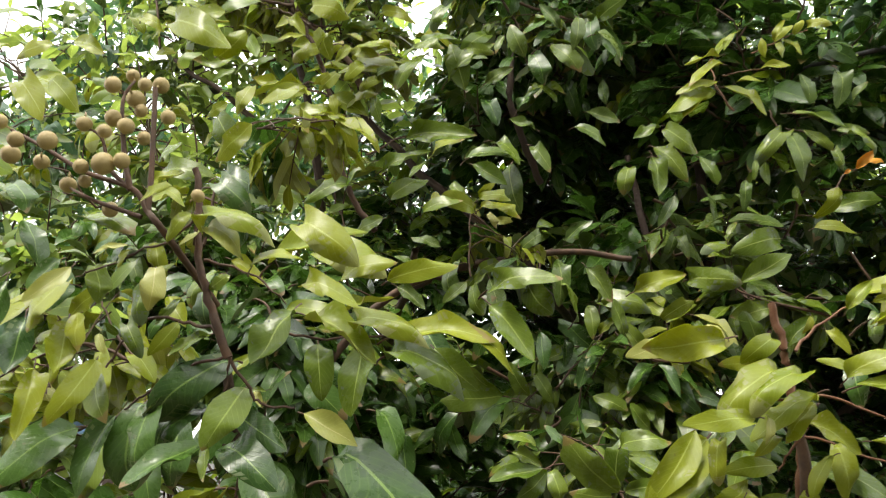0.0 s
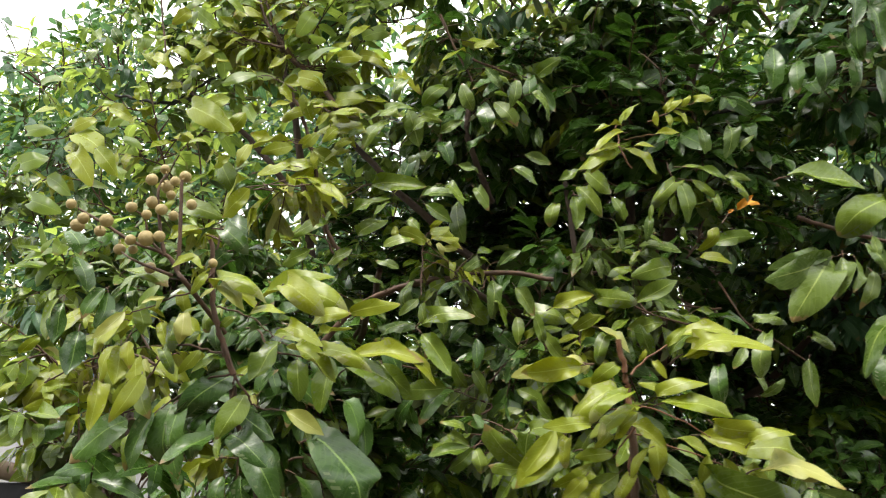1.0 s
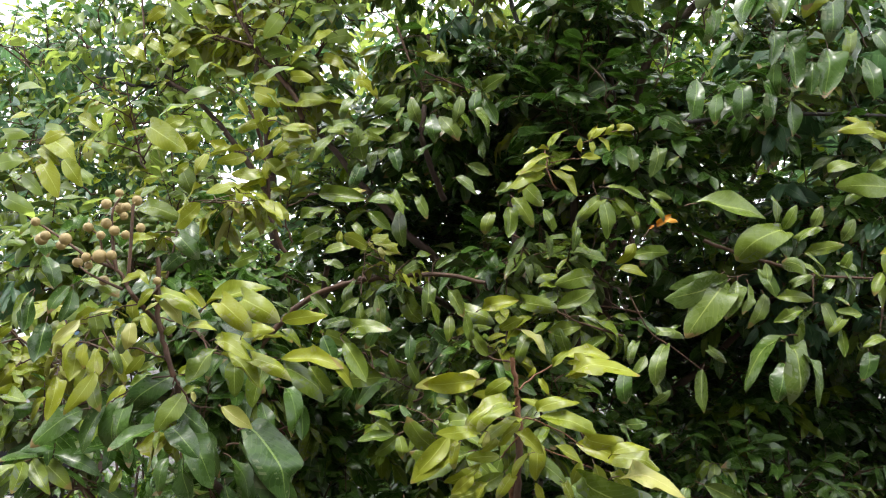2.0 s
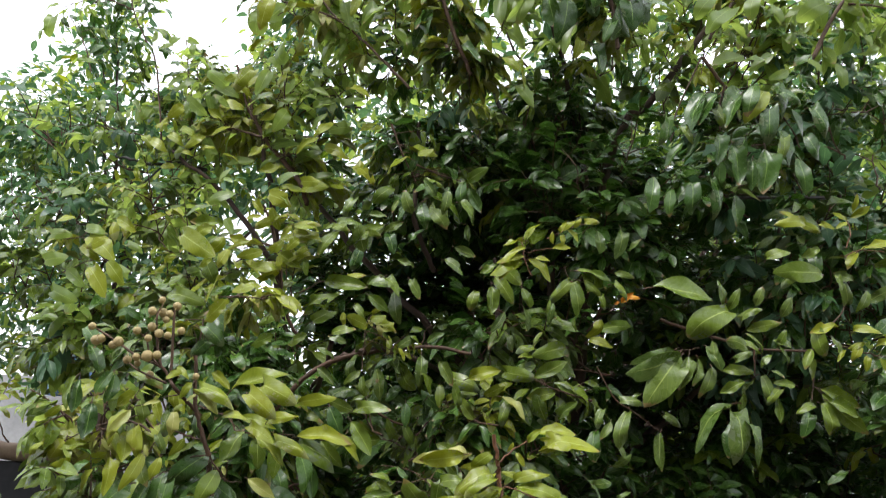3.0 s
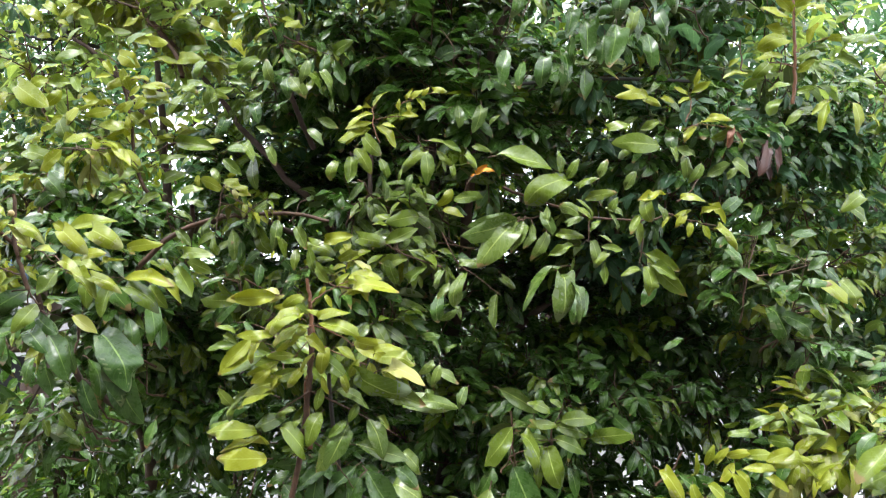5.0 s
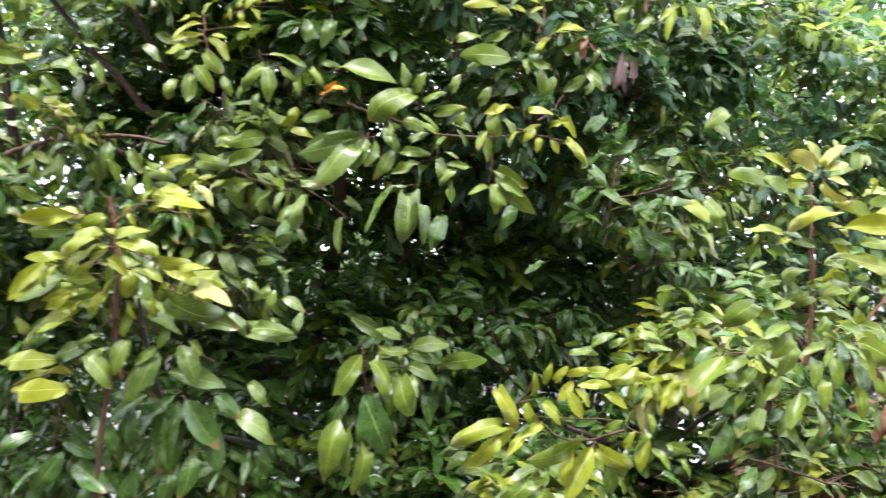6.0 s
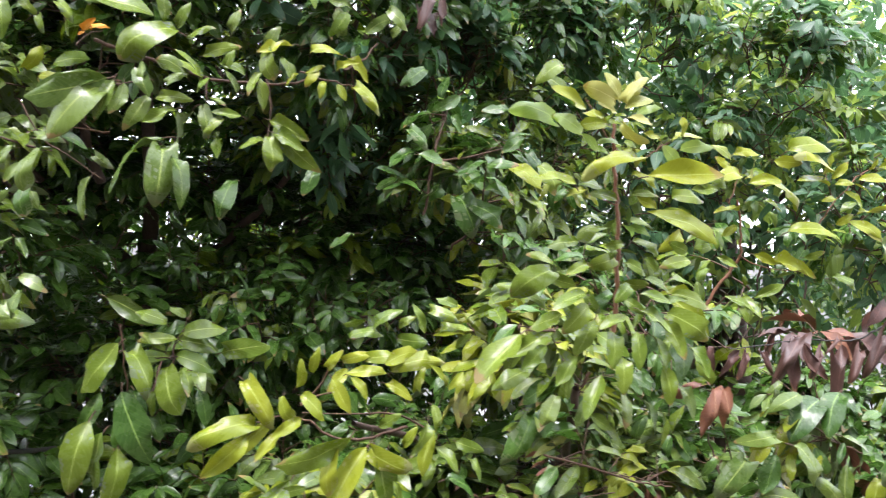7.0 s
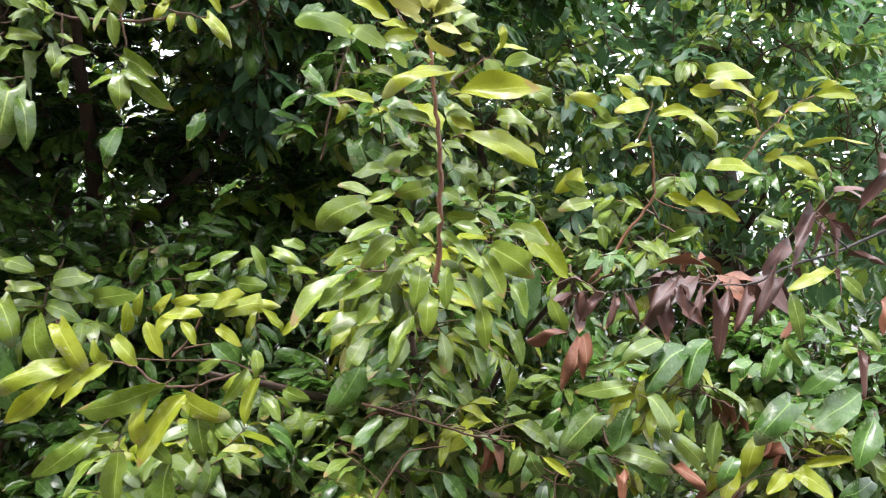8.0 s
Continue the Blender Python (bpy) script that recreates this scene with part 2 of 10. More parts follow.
def tube_data(path, radii, sides=6):
    pts, faces = [], []
    for i, p in enumerate(path):
        a, b = path[max(0, i - 1)], path[min(len(path) - 1, i + 1)]
        d = (b - a).normalized()
        x = d.orthogonal().normalized() if abs(d.z) > 0.95 else d.cross(UP).normalized()
        y = d.cross(x)
        for k in range(sides):
            t = 2 * math.pi * k / sides
            pts.append(p + (x * math.cos(t) + y * math.sin(t)) * radii[i])
    for i in range(len(path) - 1):
        for k in range(sides):
            a, b = i * sides + k, i * sides + (k + 1) % sides
            faces.append((a, b, b + sides, a + sides))
    return pts, faces


def bent(points, steps=5, rng=None, shake=0.0):
    """A smooth path through points, with a little unevenness."""
    pts = [Vector(p) for p in points]
    if len(pts) == 2:
        pts = [pts[0], (pts[0] + pts[1]) / 2, pts[1]]
    out = []
    for i in range(len(pts) - 1):
        p0, p1, p2, p3 = pts[max(0, i - 1)], pts[i], pts[i + 1], pts[min(len(pts) - 1, i + 2)]
        for s in range(steps):
            t = s / steps
            q = 0.5 * ((2 * p1) + (p2 - p0) * t + (2 * p0 - 5 * p1 + 4 * p2 - p3) * t * t + (3 * p1 - p0 - 3 * p2 + p3) * t ** 3)
            if rng and shake:
                q += Vector((rng.gauss(0, shake), rng.gauss(0, shake), rng.gauss(0, shake)))
            out.append(q)
    out.append(pts[-1])
    return out


def taper(n, a, b):
    return [a + (b - a) * i / (n - 1) for i in range(n)]


def part(name, pts, faces, mat, parent, label="", at=None):
    """Links points and faces, given in the world, as one mesh under a thing or a part."""
    me = bpy.data.meshes.new(name)
    o = Vector(at if at is not None else (0, 0, 0))
    me.from_pydata([tuple(Vector(p) - o) for p in pts], [], faces)
    me.materials.append(mat)
    me.polygons.foreach_set("use_smooth", np.ones(len(me.polygons), dtype=bool))
    ob = new(name, me)
    ob.parent = parent
    ob.matrix_basis = Matrix.Translation(o - parent_place(parent))
    if label:
        tagged(ob, label)
    return ob


def parent_place(ob):
    v = Vector((0, 0, 0))
    while ob:
        v += ob.matrix_basis.translation
        ob = ob.parent
    return v


def limb(tree, name, points, r0, r1, mat=None, sides=8, shake=0.0, seed=1, label=""):
    path = bent(points, 6, random.Random(seed), shake)
    pts, faces = tube_data(path, taper(len(path), r0, r1), sides)
    return part(name, pts, faces, mat or BARK, tree, label, at=points[0])


class Store:
    """Gathers leaves and leaf stalks of a crown, to be joined into one mesh."""

    def __init__(self, shapes, edge=None):
        self.shapes, self.edge, self.rows, self.tubes = shapes, edge, [], []

    def inside(self, p, slack=0.0):
        return self.edge is None or p.y > self.edge(p.x, p.z) + 0.06 - slack

    def leaf(self, m, family):
        self.rows.append((np.array(m), family))

    def stalk(self, path, r0, r1):
        self.tubes.append((path, r0, r1))

    def build(self, name, tree, label, rng):
        P, F, U, M, count = [], [], [], [], 0
        by = {}
        for m, fam in self.rows:
            by.setdefault((rng.randrange(len(self.shapes)), fam), []).append(m)
        for (k, fam), ms in by.items():
            pts, faces, uvs, sides = one_layer(self.shapes[k]) if fam in ONE_LAYER else self.shapes[k]
            ms = np.array(ms)
            all_pts = np.einsum("nij,kj->nki", ms[:, :3, :3], pts) + ms[:, None, :3, 3]
            n = len(ms)
            P.append(all_pts.reshape(-1, 3))
            F.append((faces[None] + (np.arange(n) * len(pts))[:, None, None] + count).reshape(-1, 4))
            U.append(np.tile(uvs, (n, 1)))
            M.append(np.tile(np.where(sides == 0, FAMILY[fam][0], FAMILY[fam][1]), n))
            count += n * len(pts)
        for path, r0, r1 in self.tubes:
            pts, faces = tube_data(path, taper(len(path), r0, r1), 4)
            P.append(np.array([tuple(p) for p in pts]))
            F.append(np.array(faces) + count)
            U.append(np.zeros((len(faces) * 4, 2)))
            M.append(np.full(len(faces), 9))
            count += len(pts)
        o = np.array(parent_place(tree))
        me = mesh_from(name, np.concatenate(P) - o, np.concatenate(F), np.concatenate(U), np.concatenate(M), LEAF_SLOTS)
        ob = new(name, me)
        ob.parent = tree
        return tagged(ob, label, kind="stuff")


FILL = {}


class Spray:
    """A leafy spray whose leaves are pieces of their own: its stalks are one mesh under the tree, each leaf a mesh under it."""

    def __init__(self, tree, label="", seed=1):
        self.tree, self.label, self.rng = tree, label, random.Random(seed)
        self.rows, self.tubes = [], []

    def stem(self, points, r0, r1):
        path = bent(points, 5, self.rng, 0.0012)
        self.tubes.append((path, max(r0, 0.0012), max(r1, 0.0009)))

    def blade(self, family, foot, tip, wide=1.0):
        """A leaf from foot to tip, its face to the open side and up."""
        foot, tip = Vector(foot), Vector(tip)
        k = self.rng.randrange(len(FINE))
        bend = DROOPS[k]
        chord = (tip - foot).normalized()
        n = Vector((self.rng.gauss(0, 0.5), -0.85 + self.rng.gauss(0, 0.25), 0.5 + self.rng.gauss(0, 0.35)))
        n = (n - chord * n.dot(chord)).normalized()
        along = chord * math.cos(bend / 2) + n * math.sin(bend / 2)
        size = (tip - foot).length * bend / (2 * math.sin(bend / 2))
        self.rows.append((frame_of(foot, along, n, size, wide * self.rng.uniform(0.98, 1.18)), family, k))

    def finish(self, gap=0.02, name="leaf_spray", mat=None):
        ob = None
        for path, r0, r1 in self.tubes:
            pts, faces = tube_data(path, taper(len(path), r0, r1), 6)
            if ob is None:
                foot = path[0]
                ob = part(name, pts, faces, mat or TWIG, self.tree, self.label, at=foot)
            else:
                part("twig", pts, faces, mat or TWIG, ob, at=path[0])
        for m, fam, k in self.rows:
            lf = new("leaf", leaf_mesh(k, fam))
            lf.parent = ob
            lf.matrix_basis = Matrix.Translation(-Vector(foot)) @ m
        if gap:
            self.thicken(gap * 0.65)
        return ob

    def thicken(self, gap):
        """More pinnate leaves of the same ages along the stems, behind the leading ones; they go to the tree's joined foliage."""
        store, r = FILL.setdefault(self.tree.name, Store(PLAIN)), self.rng
        families = [fam for m, fam, k in self.rows]
        size = min(0.11, max(0.06, sum(m.to_scale().y for m, fam, k in self.rows) / len(self.rows) * 0.95))
        for path, r0, r1 in self.tubes:
            run = sum((b - a).length for a, b in zip(path, path[1:]))
            for i in range(max(2, int(run / gap))):
                k = r.uniform(0.15, 0.98) * (len(path) - 1)
                p = path[int(k)].lerp(path[min(int(k) + 1, len(path) - 1)], k % 1) + Vector((0, 0.02, 0))
                way = Vector((r.gauss(0, 1), r.uniform(0.0, 0.8), r.gauss(0.25, 0.5)))
                compound(store, r, p, way, r.uniform(0.07, 0.13), r.choice((1, 2, 2, 3)), size * r.uniform(0.8, 1.1), r.choice(families), 0.45, 0.0016)


def pick(rng, mix):
    """A family out of a mix such as {'mature': 3, 'mid': 1}."""
    r, names = rng.random() * sum(mix.values()), list(mix)
    for nme in names:
        r -= mix[nme]
        if r <= 0:
            return nme
    return names[-1]


def compound(store, rng, base, way, length, pairs, size, family, hang=0.45, thick=0.0027):
    """A pinnate leaf: an arching stalk with leaflets in near pairs, drooping under their weight."""
    way = Vector(way).normalized()
    path = [Vector(base)]
    d = way.copy()
    for _ in range(6):
        d = (d + Vector((0, 0, -0.10 * hang * 2))).normalized()
        path.append(path[-1] + d * (length / 6))
    if not store.inside(path[4], 0.03):
        return
    store.stalk(path, thick, thick * 0.45)
    n = pairs * 2 + 1
    for i in range(n):
        s = 0.28 + 0.72 * (i + 1) / n
        k = min(5, int(s * 6))
        p = path[k].lerp(path[k + 1], s * 6 - k) if k < 6 else path[6]
        tan = (path[k + 1] - path[k]).normalized()
        side = tan.cross(UP)
        side = side.normalized() if side.length > 0.1 else tan.orthogonal().normalized()
        sg = 0.15 * rng.uniform(-1, 1) if i == n - 1 else (1 if i % 2 else -1)
        out = tan * (0.55 + 0.4 * s) + side * sg * rng.uniform(0.6, 1.2) + Vector((0, 0, -1)) * hang * rng.uniform(-0.2, 1.7) + Vector((rng.gauss(0, 0.2), rng.gauss(0, 0.2), 0))
        nrm = UP * 0.9 + Vector((0, -0.35, 0)) + side * sg * -0.15 + Vector((rng.gauss(0, 0.45), rng.gauss(0, 0.45), rng.gauss(0, 0.2))) - tan * 0.1
        sz = size * rng.uniform(0.72, 1.12) * (0.75 + 0.35 * math.sin(math.pi * min(1, s)))
        store.leaf(frame_of(p, out, nrm, sz, rng.uniform(0.85, 1.15)), family)


def shoot(store, rng, base, way, reach, leaves, size, mix, hang=0.5, length=0.16, pairs=3, thick=0.004):
    """A leafy twig: a stem from base along way, with pinnate leaves in a spiral round its upper half."""
    way = Vector(way).normalized()
    path = bent([base, Vector(base) + way * reach * 0.5 + Vector((0, 0, -0.02)), Vector(base) + way * reach], 3, rng, 0.003)
    if not store.inside(path[-1]):
        return
    store.stalk(path, thick, thick * 0.55)
    x = way.orthogonal().normalized()
    y = way.cross(x)
    turn = rng.uniform(0, 6.28)
    for i in range(leaves):
        s = 0.35 + 0.65 * (i + 1) / leaves
        k = min(len(path) - 1, int(s * (len(path) - 1)))
        turn += 2.4
        out = x * math.cos(turn) + y * math.sin(turn)
        d = out * (1.15 - 0.55 * s) + way * (0.45 + 0.35 * s) + Vector((0, 0, 0.1))
        compound(store, rng, path[k], d, length * rng.uniform(0.75, 1.15), rng.choice((pairs, pairs, max(1, pairs - 1))), size, pick(rng, mix), hang)


def clump(store, rng, centre, radii, n, mix, size=0.1, front=0.55, leaves=(3, 5), hang=0.38, length=0.16):
    """Shoots that spread from a clump's middle, most of them towards the open side."""
    c = Vector(centre)
    for _ in range(n):
        d = Vector((rng.gauss(0, 1), rng.gauss(0, 1) - front, rng.gauss(0, 1) + 0.15)).normalized()
        f = rng.uniform(0.45, 1.0)
        p = c + Vector((d.x * radii[0], d.y * radii[1], d.z * radii[2])) * f
        way = d * 0.8 + Vector((0, -0.2, 0.55)) + Vector((rng.gauss(0, 0.25), rng.gauss(0, 0.25), rng.gauss(0, 0.2)))
        reach = rng.uniform(0.1, 0.2)
        shoot(store, rng, p - way.normalized() * reach, way, reach, rng.randint(*leaves), size * rng.uniform(0.8, 1.15), mix, hang, length)


def loose_crown(store, rng, centre, radii, n, mix, size):
    """Far foliage: many single leaves in a ragged clump of twig ends."""
    c = Vector(centre)
    for _ in range(max(1, n // 14)):
        d = Vector((rng.gauss(0, 1), rng.gauss(0, 1), rng.gauss(0, 1))).normalized() * rng.uniform(0.25, 1.0) ** 0.5
        q = c + Vector((d.x * radii[0], d.y * radii[1], d.z * radii[2]))
        for _ in range(14):
            o = Vector((rng.gauss(0, 1), rng.gauss(0, 1), rng.gauss(0, 0.8)))
            p = q + o * size * 0.9
            way = o.normalized() + Vector((rng.gauss(0, 0.5), rng.gauss(0, 0.5), rng.gauss(-0.3, 0.4)))
            store.leaf(frame_of(p, way, UP + Vector((rng.gauss(0, 0.5), rng.gauss(0, 0.5), 0)), size * rng.uniform(0.7, 1.2)), pick(rng, mix))


def thing(name, at, label, category, group=""):
    ob = new(name)
    ob.empty_display_size = 0.2
    ob.matrix_basis = Matrix.Translation(at)
    return tagged(ob, label, category, group)


# ---- ground ----
def ground_sheet():
    bm = bmesh.new()
    edge = [-400, -120, -40, -14, -7, -4, -2.5, -1.2, 0, 1.2, 2.4, 3.6, 5, 8, 15, 45, 130, 400]
    grid = [[bm.verts.new((x, y, 0.05 * noise.noise((x * 0.6, y * 0.6, 0)) if abs(x) < 20 and abs(y) < 20 else 0)) for x in edge] for y in edge]
    for i in range(len(edge) - 1):
        for j in range(len(edge) - 1):
            bm.faces.new((grid[i][j], grid[i][j + 1], grid[i + 1][j + 1], grid[i + 1][j]))
    me = bpy.data.meshes.new("ground")
    bm.to_mesh(me)
    bm.free()
    me.materials.append(EARTH)
    return tagged(new("ground", me), "brown earth ground littered with fallen leaves", "ground", kind="structure")


ground_sheet()

# ---- fruit tree: trunk and limbs ----
tree = thing("fruit_tree", (0.75, 2.75, 0), "bushy fruit tree with glossy pinnate leaves and brown fruits", "tree", "fruit trees")
limb(tree, "trunk", [(0.75, 2.75, -0.05), (0.72, 2.74, 0.6), (0.78, 2.7, 1.2), (0.76, 2.66, 1.7)], 0.045, 0.03, sides=12, shake=0.006)
limb(tree, "limb", [(0.76, 2.67, 1.6), (0.45, 2.5, 1.9), (0.15, 2.25, 2.2), (-0.25, 2.3, 2.6), (-0.5, 2.3, 2.95)], 0.022, 0.006, shake=0.005, seed=2)
limb(tree, "limb", [(0.76, 2.66, 1.65), (0.8, 2.4, 2.2), (0.75, 2.2, 2.8), (0.6, 2.15, 3.5)], 0.03, 0.006, shake=0.006, seed=3)
limb(tree, "limb", [(0.76, 2.68, 1.5), (1.1, 2.6, 1.8), (1.4, 2.4, 2.15), (1.5, 2.2, 2.6)], 0.018, 0.006, shake=0.005, seed=4)
limb(tree, "limb", [(0.75, 2.71, 1.0), (0.62, 2.0, 1.1), (0.5, 1.35, 1.3), (0.46, 1.14, 1.6)], 0.008, 0.005, DARKWOOD, shake=0.004, seed=6)


# the crown's open side: how far back the foliage stands at a place x, height z
EDGE_WEST = [(-0.35, 1.75, 1.34), (-0.35, 1.45, 1.30), (-0.4, 2.0, 1.36), (-0.05, 2.4, 1.68), (0.07, 2.1, 1.6), (-0.3, 2.8, 1.85), (-1.0, 1.6, 1.4), (-0.8, 2.4, 1.75), (-0.1, 3.6, 1.8), (-0.1, 1.62, 2.0),
             (0.2, 1.92, 1.75), (0.2, 1.6, 1.9), (0.28, 1.77, 1.35), (0.25, 2.47, 1.95), (-0.72, 2.3, 1.4), (0.05, 1.2, 2.1), (0.3, 1.45, 1.75)]
EDGE_MIDDLE = [(0.45, 2.35, 1.75), (0.5, 2.1, 1.62), (0.45, 1.7, 1.2), (1.05, 2.0, 1.58), (1.2, 2.6, 1.62), (1.6, 2.4, 1.5), (0.7, 3.1, 1.7), (1.2, 3.3, 1.4), (0.5, 3.6, 1.5), (1.7, 3.5, 1.3),
               (0.72, 2.85, 2.0), (0.8, 1.97, 1.8), (0.75, 1.78, 2.1), (1.1, 1.66, 2.45), (1.25, 1.75, 2.5), (1.4, 1.7, 2.4), (1.0, 1.55, 1.95), (1.3, 1.58, 2.1), (1.75, 2.1, 2.1), (1.65, 1.85, 2.0), (0.85, 1.4, 1.7), (0.8, 1.6, 2.3)]
EDGE_EAST = [(1.1, 1.45, 1.68), (1.45, 1.38, 1.40), (1.9, 1.45, 1.28), (1.95, 1.9, 1.2), (2.4, 1.72, 1.68), (2.4, 1.5, 1.25), (2.4, 1.3, 1.2), (1.4, 1.05, 1.2), (2.0, 1.05, 1.12), (2.75, 1.3, 1.75), (1.6, 1.65, 1.85),
             (1.0, 1.2, 1.75), (1.9, 2.2, 2.35), (2.6, 2.4, 2.4), (3.1, 2.3, 2.2), (2.8, 1.95, 1.75)]
EDGE_HOLLOW = [(-0.03, 2.37, 2.2), (0.21, 2.35, 2.4), (-0.11, 2.22, 2.15)]
EDGE_P = np.array(EDGE_WEST + EDGE_MIDDLE + EDGE_EAST + EDGE_HOLLOW)


def edge_of_crown(x, z):
    if x < -0.66 and z < 1.75:
        return 99.0
    w = 1.0 / ((EDGE_P[:, 0] - x) ** 2 + (EDGE_P[:, 1] - z) ** 2 + 0.004) ** 1.5
    hollow = noise.noise((x * 4.2, z * 4.2, 7.3)) + 0.5 * noise.noise((x * 9.0, z * 9.0, 2.1))
    return float((w * EDGE_P[:, 2]).sum() / w.sum()) + 0.03 + (0.45 if x > 1.25 and z < 1.6 else 0.6) * max(0.0, hollow + 0.1)


# These mixes put light into leaf colour: darkest for hollows, brightest for lit parts.
MIX = {"mature": 3, "olive": 4, "mid": 3, "young": 0.8}
TEAL = {"mature": 5, "hazy": 3, "olive": 1}
SHADY = {"mature": 4, "olive": 5, "mid": 1.5}
BRIGHT = {"mature": 1, "mid": 4, "young": 4, "yellow": 0.3}
DEEP_SHADE = {"mature": 8, "mid": 1}
COOL = {"mature": 2, "hazy": 4, "fresh": 2.5, "mid": 1}
LIT = {"mature": 0.5, "olive": 2, "fresh": 3.5, "mid": 2, "young": 4, "yellow": 0.3}
BACKLIT = {"mature": 0.6, "hazy": 1.2, "fresh": 6, "mid": 1.5, "young": 1.6}
rng = random.Random(11)
crown = Store(PLAIN, edge_of_crown)
CROWN_FRONT = [
    ((0.15, 2.15, 3.15), (0.4, 0.35, 0.35), 16, BACKLIT, 0.095),
    ((0.2, 2.0, 2.6), (0.3, 0.25, 0.3), 22, SHADY, 0.101),
    ((0.15, 1.85, 1.95), (0.3, 0.2, 0.3), 31, SHADY, 0.101),
    ((-0.05, 1.7, 1.55), (0.3, 0.25, 0.3), 27, SHADY, 0.101),
    ((0.45, 1.85, 2.25), (0.28, 0.2, 0.25), 24, SHADY, 0.112),
    ((0.5, 1.9, 1.75), (0.3, 0.2, 0.25), 27, MIX, 0.106),
    ((0.35, 1.6, 1.35), (0.35, 0.2, 0.25), 27, MIX, 0.106),
    ((0.8, 1.85, 2.1), (0.25, 0.2, 0.25), 20, MIX, 0.112),
    ((0.75, 2.1, 2.75), (0.35, 0.3, 0.3), 17, MIX, 0.101),
    ((0.7, 2.2, 3.35), (0.45, 0.35, 0.35), 12, BACKLIT, 0.101),
    ((1.15, 1.95, 2.75), (0.25, 0.3, 0.35), 15, MIX, 0.123),
]
CROWN_UPPER = [
    ((1.2, 2.2, 3.3), (0.4, 0.35, 0.35), 16, BACKLIT, 0.101),
    ((1.15, 1.7, 2.0), (0.28, 0.15, 0.18), 24, MIX, 0.123),
    ((1.45, 1.75, 2.2), (0.28, 0.2, 0.25), 24, SHADY, 0.112),
    ((1.6, 1.85, 1.75), (0.35, 0.2, 0.25), 40, DEEP_SHADE, 0.106),
    ((1.6, 1.75, 2.7), (0.3, 0.3, 0.35), 14, TEAL, 0.095),
    ((0.95, 1.75, 1.4), (0.25, 0.2, 0.2), 20, MIX, 0.112),
    ((0.5, 1.25, 1.3), (0.2, 0.2, 0.2), 17, BRIGHT, 0.112),
    ((0.35, 2.3, 3.65), (0.45, 0.3, 0.3), 17, BACKLIT, 0.101),
    ((0.95, 2.3, 3.75), (0.4, 0.3, 0.3), 8, BACKLIT, 0.106),
    ((1.55, 2.3, 3.6), (0.35, 0.3, 0.35), 6, BACKLIT, 0.101),
    ((1.7, 2.1, 3.15), (0.35, 0.3, 0.3), 10, TEAL, 0.095),
]
CROWN_LOWER = [
    ((1.15, 1.3, 3.5), (0.45, 0.25, 0.12), 12, BACKLIT, 0.112),
    ((1.25, 1.55, 3.15), (0.3, 0.2, 0.15), 5, BACKLIT, 0.134),
    ((0.55, 1.85, 3.55), (0.35, 0.3, 0.2), 12, BACKLIT, 0.112),
    ((1.0, 1.75, 3.5), (0.35, 0.3, 0.25), 5, BACKLIT, 0.123),
    ((1.4, 1.7, 3.35), (0.3, 0.35, 0.25), 5, BACKLIT, 0.123),
    ((1.7, 1.7, 3.8), (0.4, 0.4, 0.25), 3, BACKLIT, 0.112),
    ((0.2, 2.1, 4.0), (0.4, 0.3, 0.2), 8, BACKLIT, 0.101),
    ((0.0, 2.2, 3.9), (0.35, 0.3, 0.3), 10, BACKLIT, 0.101),
    ((1.9, 2.1, 3.6), (0.4, 0.3, 0.35), 8, BACKLIT, 0.101),
    ((0.68, 2.3, 3.0), (0.2, 0.2, 0.22), 18, DEEP_SHADE, 0.106),
    ((-0.17, 2.1, 1.02), (0.18, 0.1, 0.15), 20, DEEP_SHADE, 0.105),
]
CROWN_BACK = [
    ((0.1, 2.1, 0.93), (0.18, 0.1, 0.15), 20, DEEP_SHADE, 0.105),
    ((-0.15, 2.2, 1.32), (0.18, 0.1, 0.15), 20, DEEP_SHADE, 0.105),
    ((-0.31, 2.2, 1.59), (0.18, 0.1, 0.15), 20, DEEP_SHADE, 0.105),
    ((0.37, 2.0, 1.1), (0.18, 0.1, 0.15), 20, DEEP_SHADE, 0.105),
    ((0.2, 2.25, 2.78), (0.22, 0.2, 0.2), 26, DEEP_SHADE, 0.106),
    ((0.6, 2.1, 0.95), (0.4, 0.25, 0.25), 22, DEEP_SHADE, 0.112),
    ((1.2, 2.2, 0.9), (0.4, 0.25, 0.25), 22, DEEP_SHADE, 0.112),
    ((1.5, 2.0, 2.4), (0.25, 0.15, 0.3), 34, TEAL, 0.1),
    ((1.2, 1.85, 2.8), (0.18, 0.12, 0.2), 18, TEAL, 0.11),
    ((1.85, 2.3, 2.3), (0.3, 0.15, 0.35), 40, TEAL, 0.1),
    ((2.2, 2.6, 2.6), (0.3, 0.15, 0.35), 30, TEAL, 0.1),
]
CROWN_DEEP = [
    ((1.55, 2.4, 2.95), (0.3, 0.15, 0.25), 36, TEAL, 0.1),
    ((1.45, 2.5, 2.2), (0.35, 0.2, 0.35), 30, COOL, 0.1),
    ((1.3, 2.35, 1.5), (0.4, 0.2, 0.3), 34, DEEP_SHADE, 0.105),
    ((-0.15, 2.7, 2.5), (0.35, 0.2, 0.35), 26, COOL, 0.1),
]
for c, r, n, mix, size in CROWN_FRONT + CROWN_UPPER + CROWN_LOWER + CROWN_BACK + CROWN_DEEP:
    clump(crown, rng, c, r, n, mix, size)
crown.build("crown", tree, "dense glossy green foliage of drooping pinnate leaves", rng)
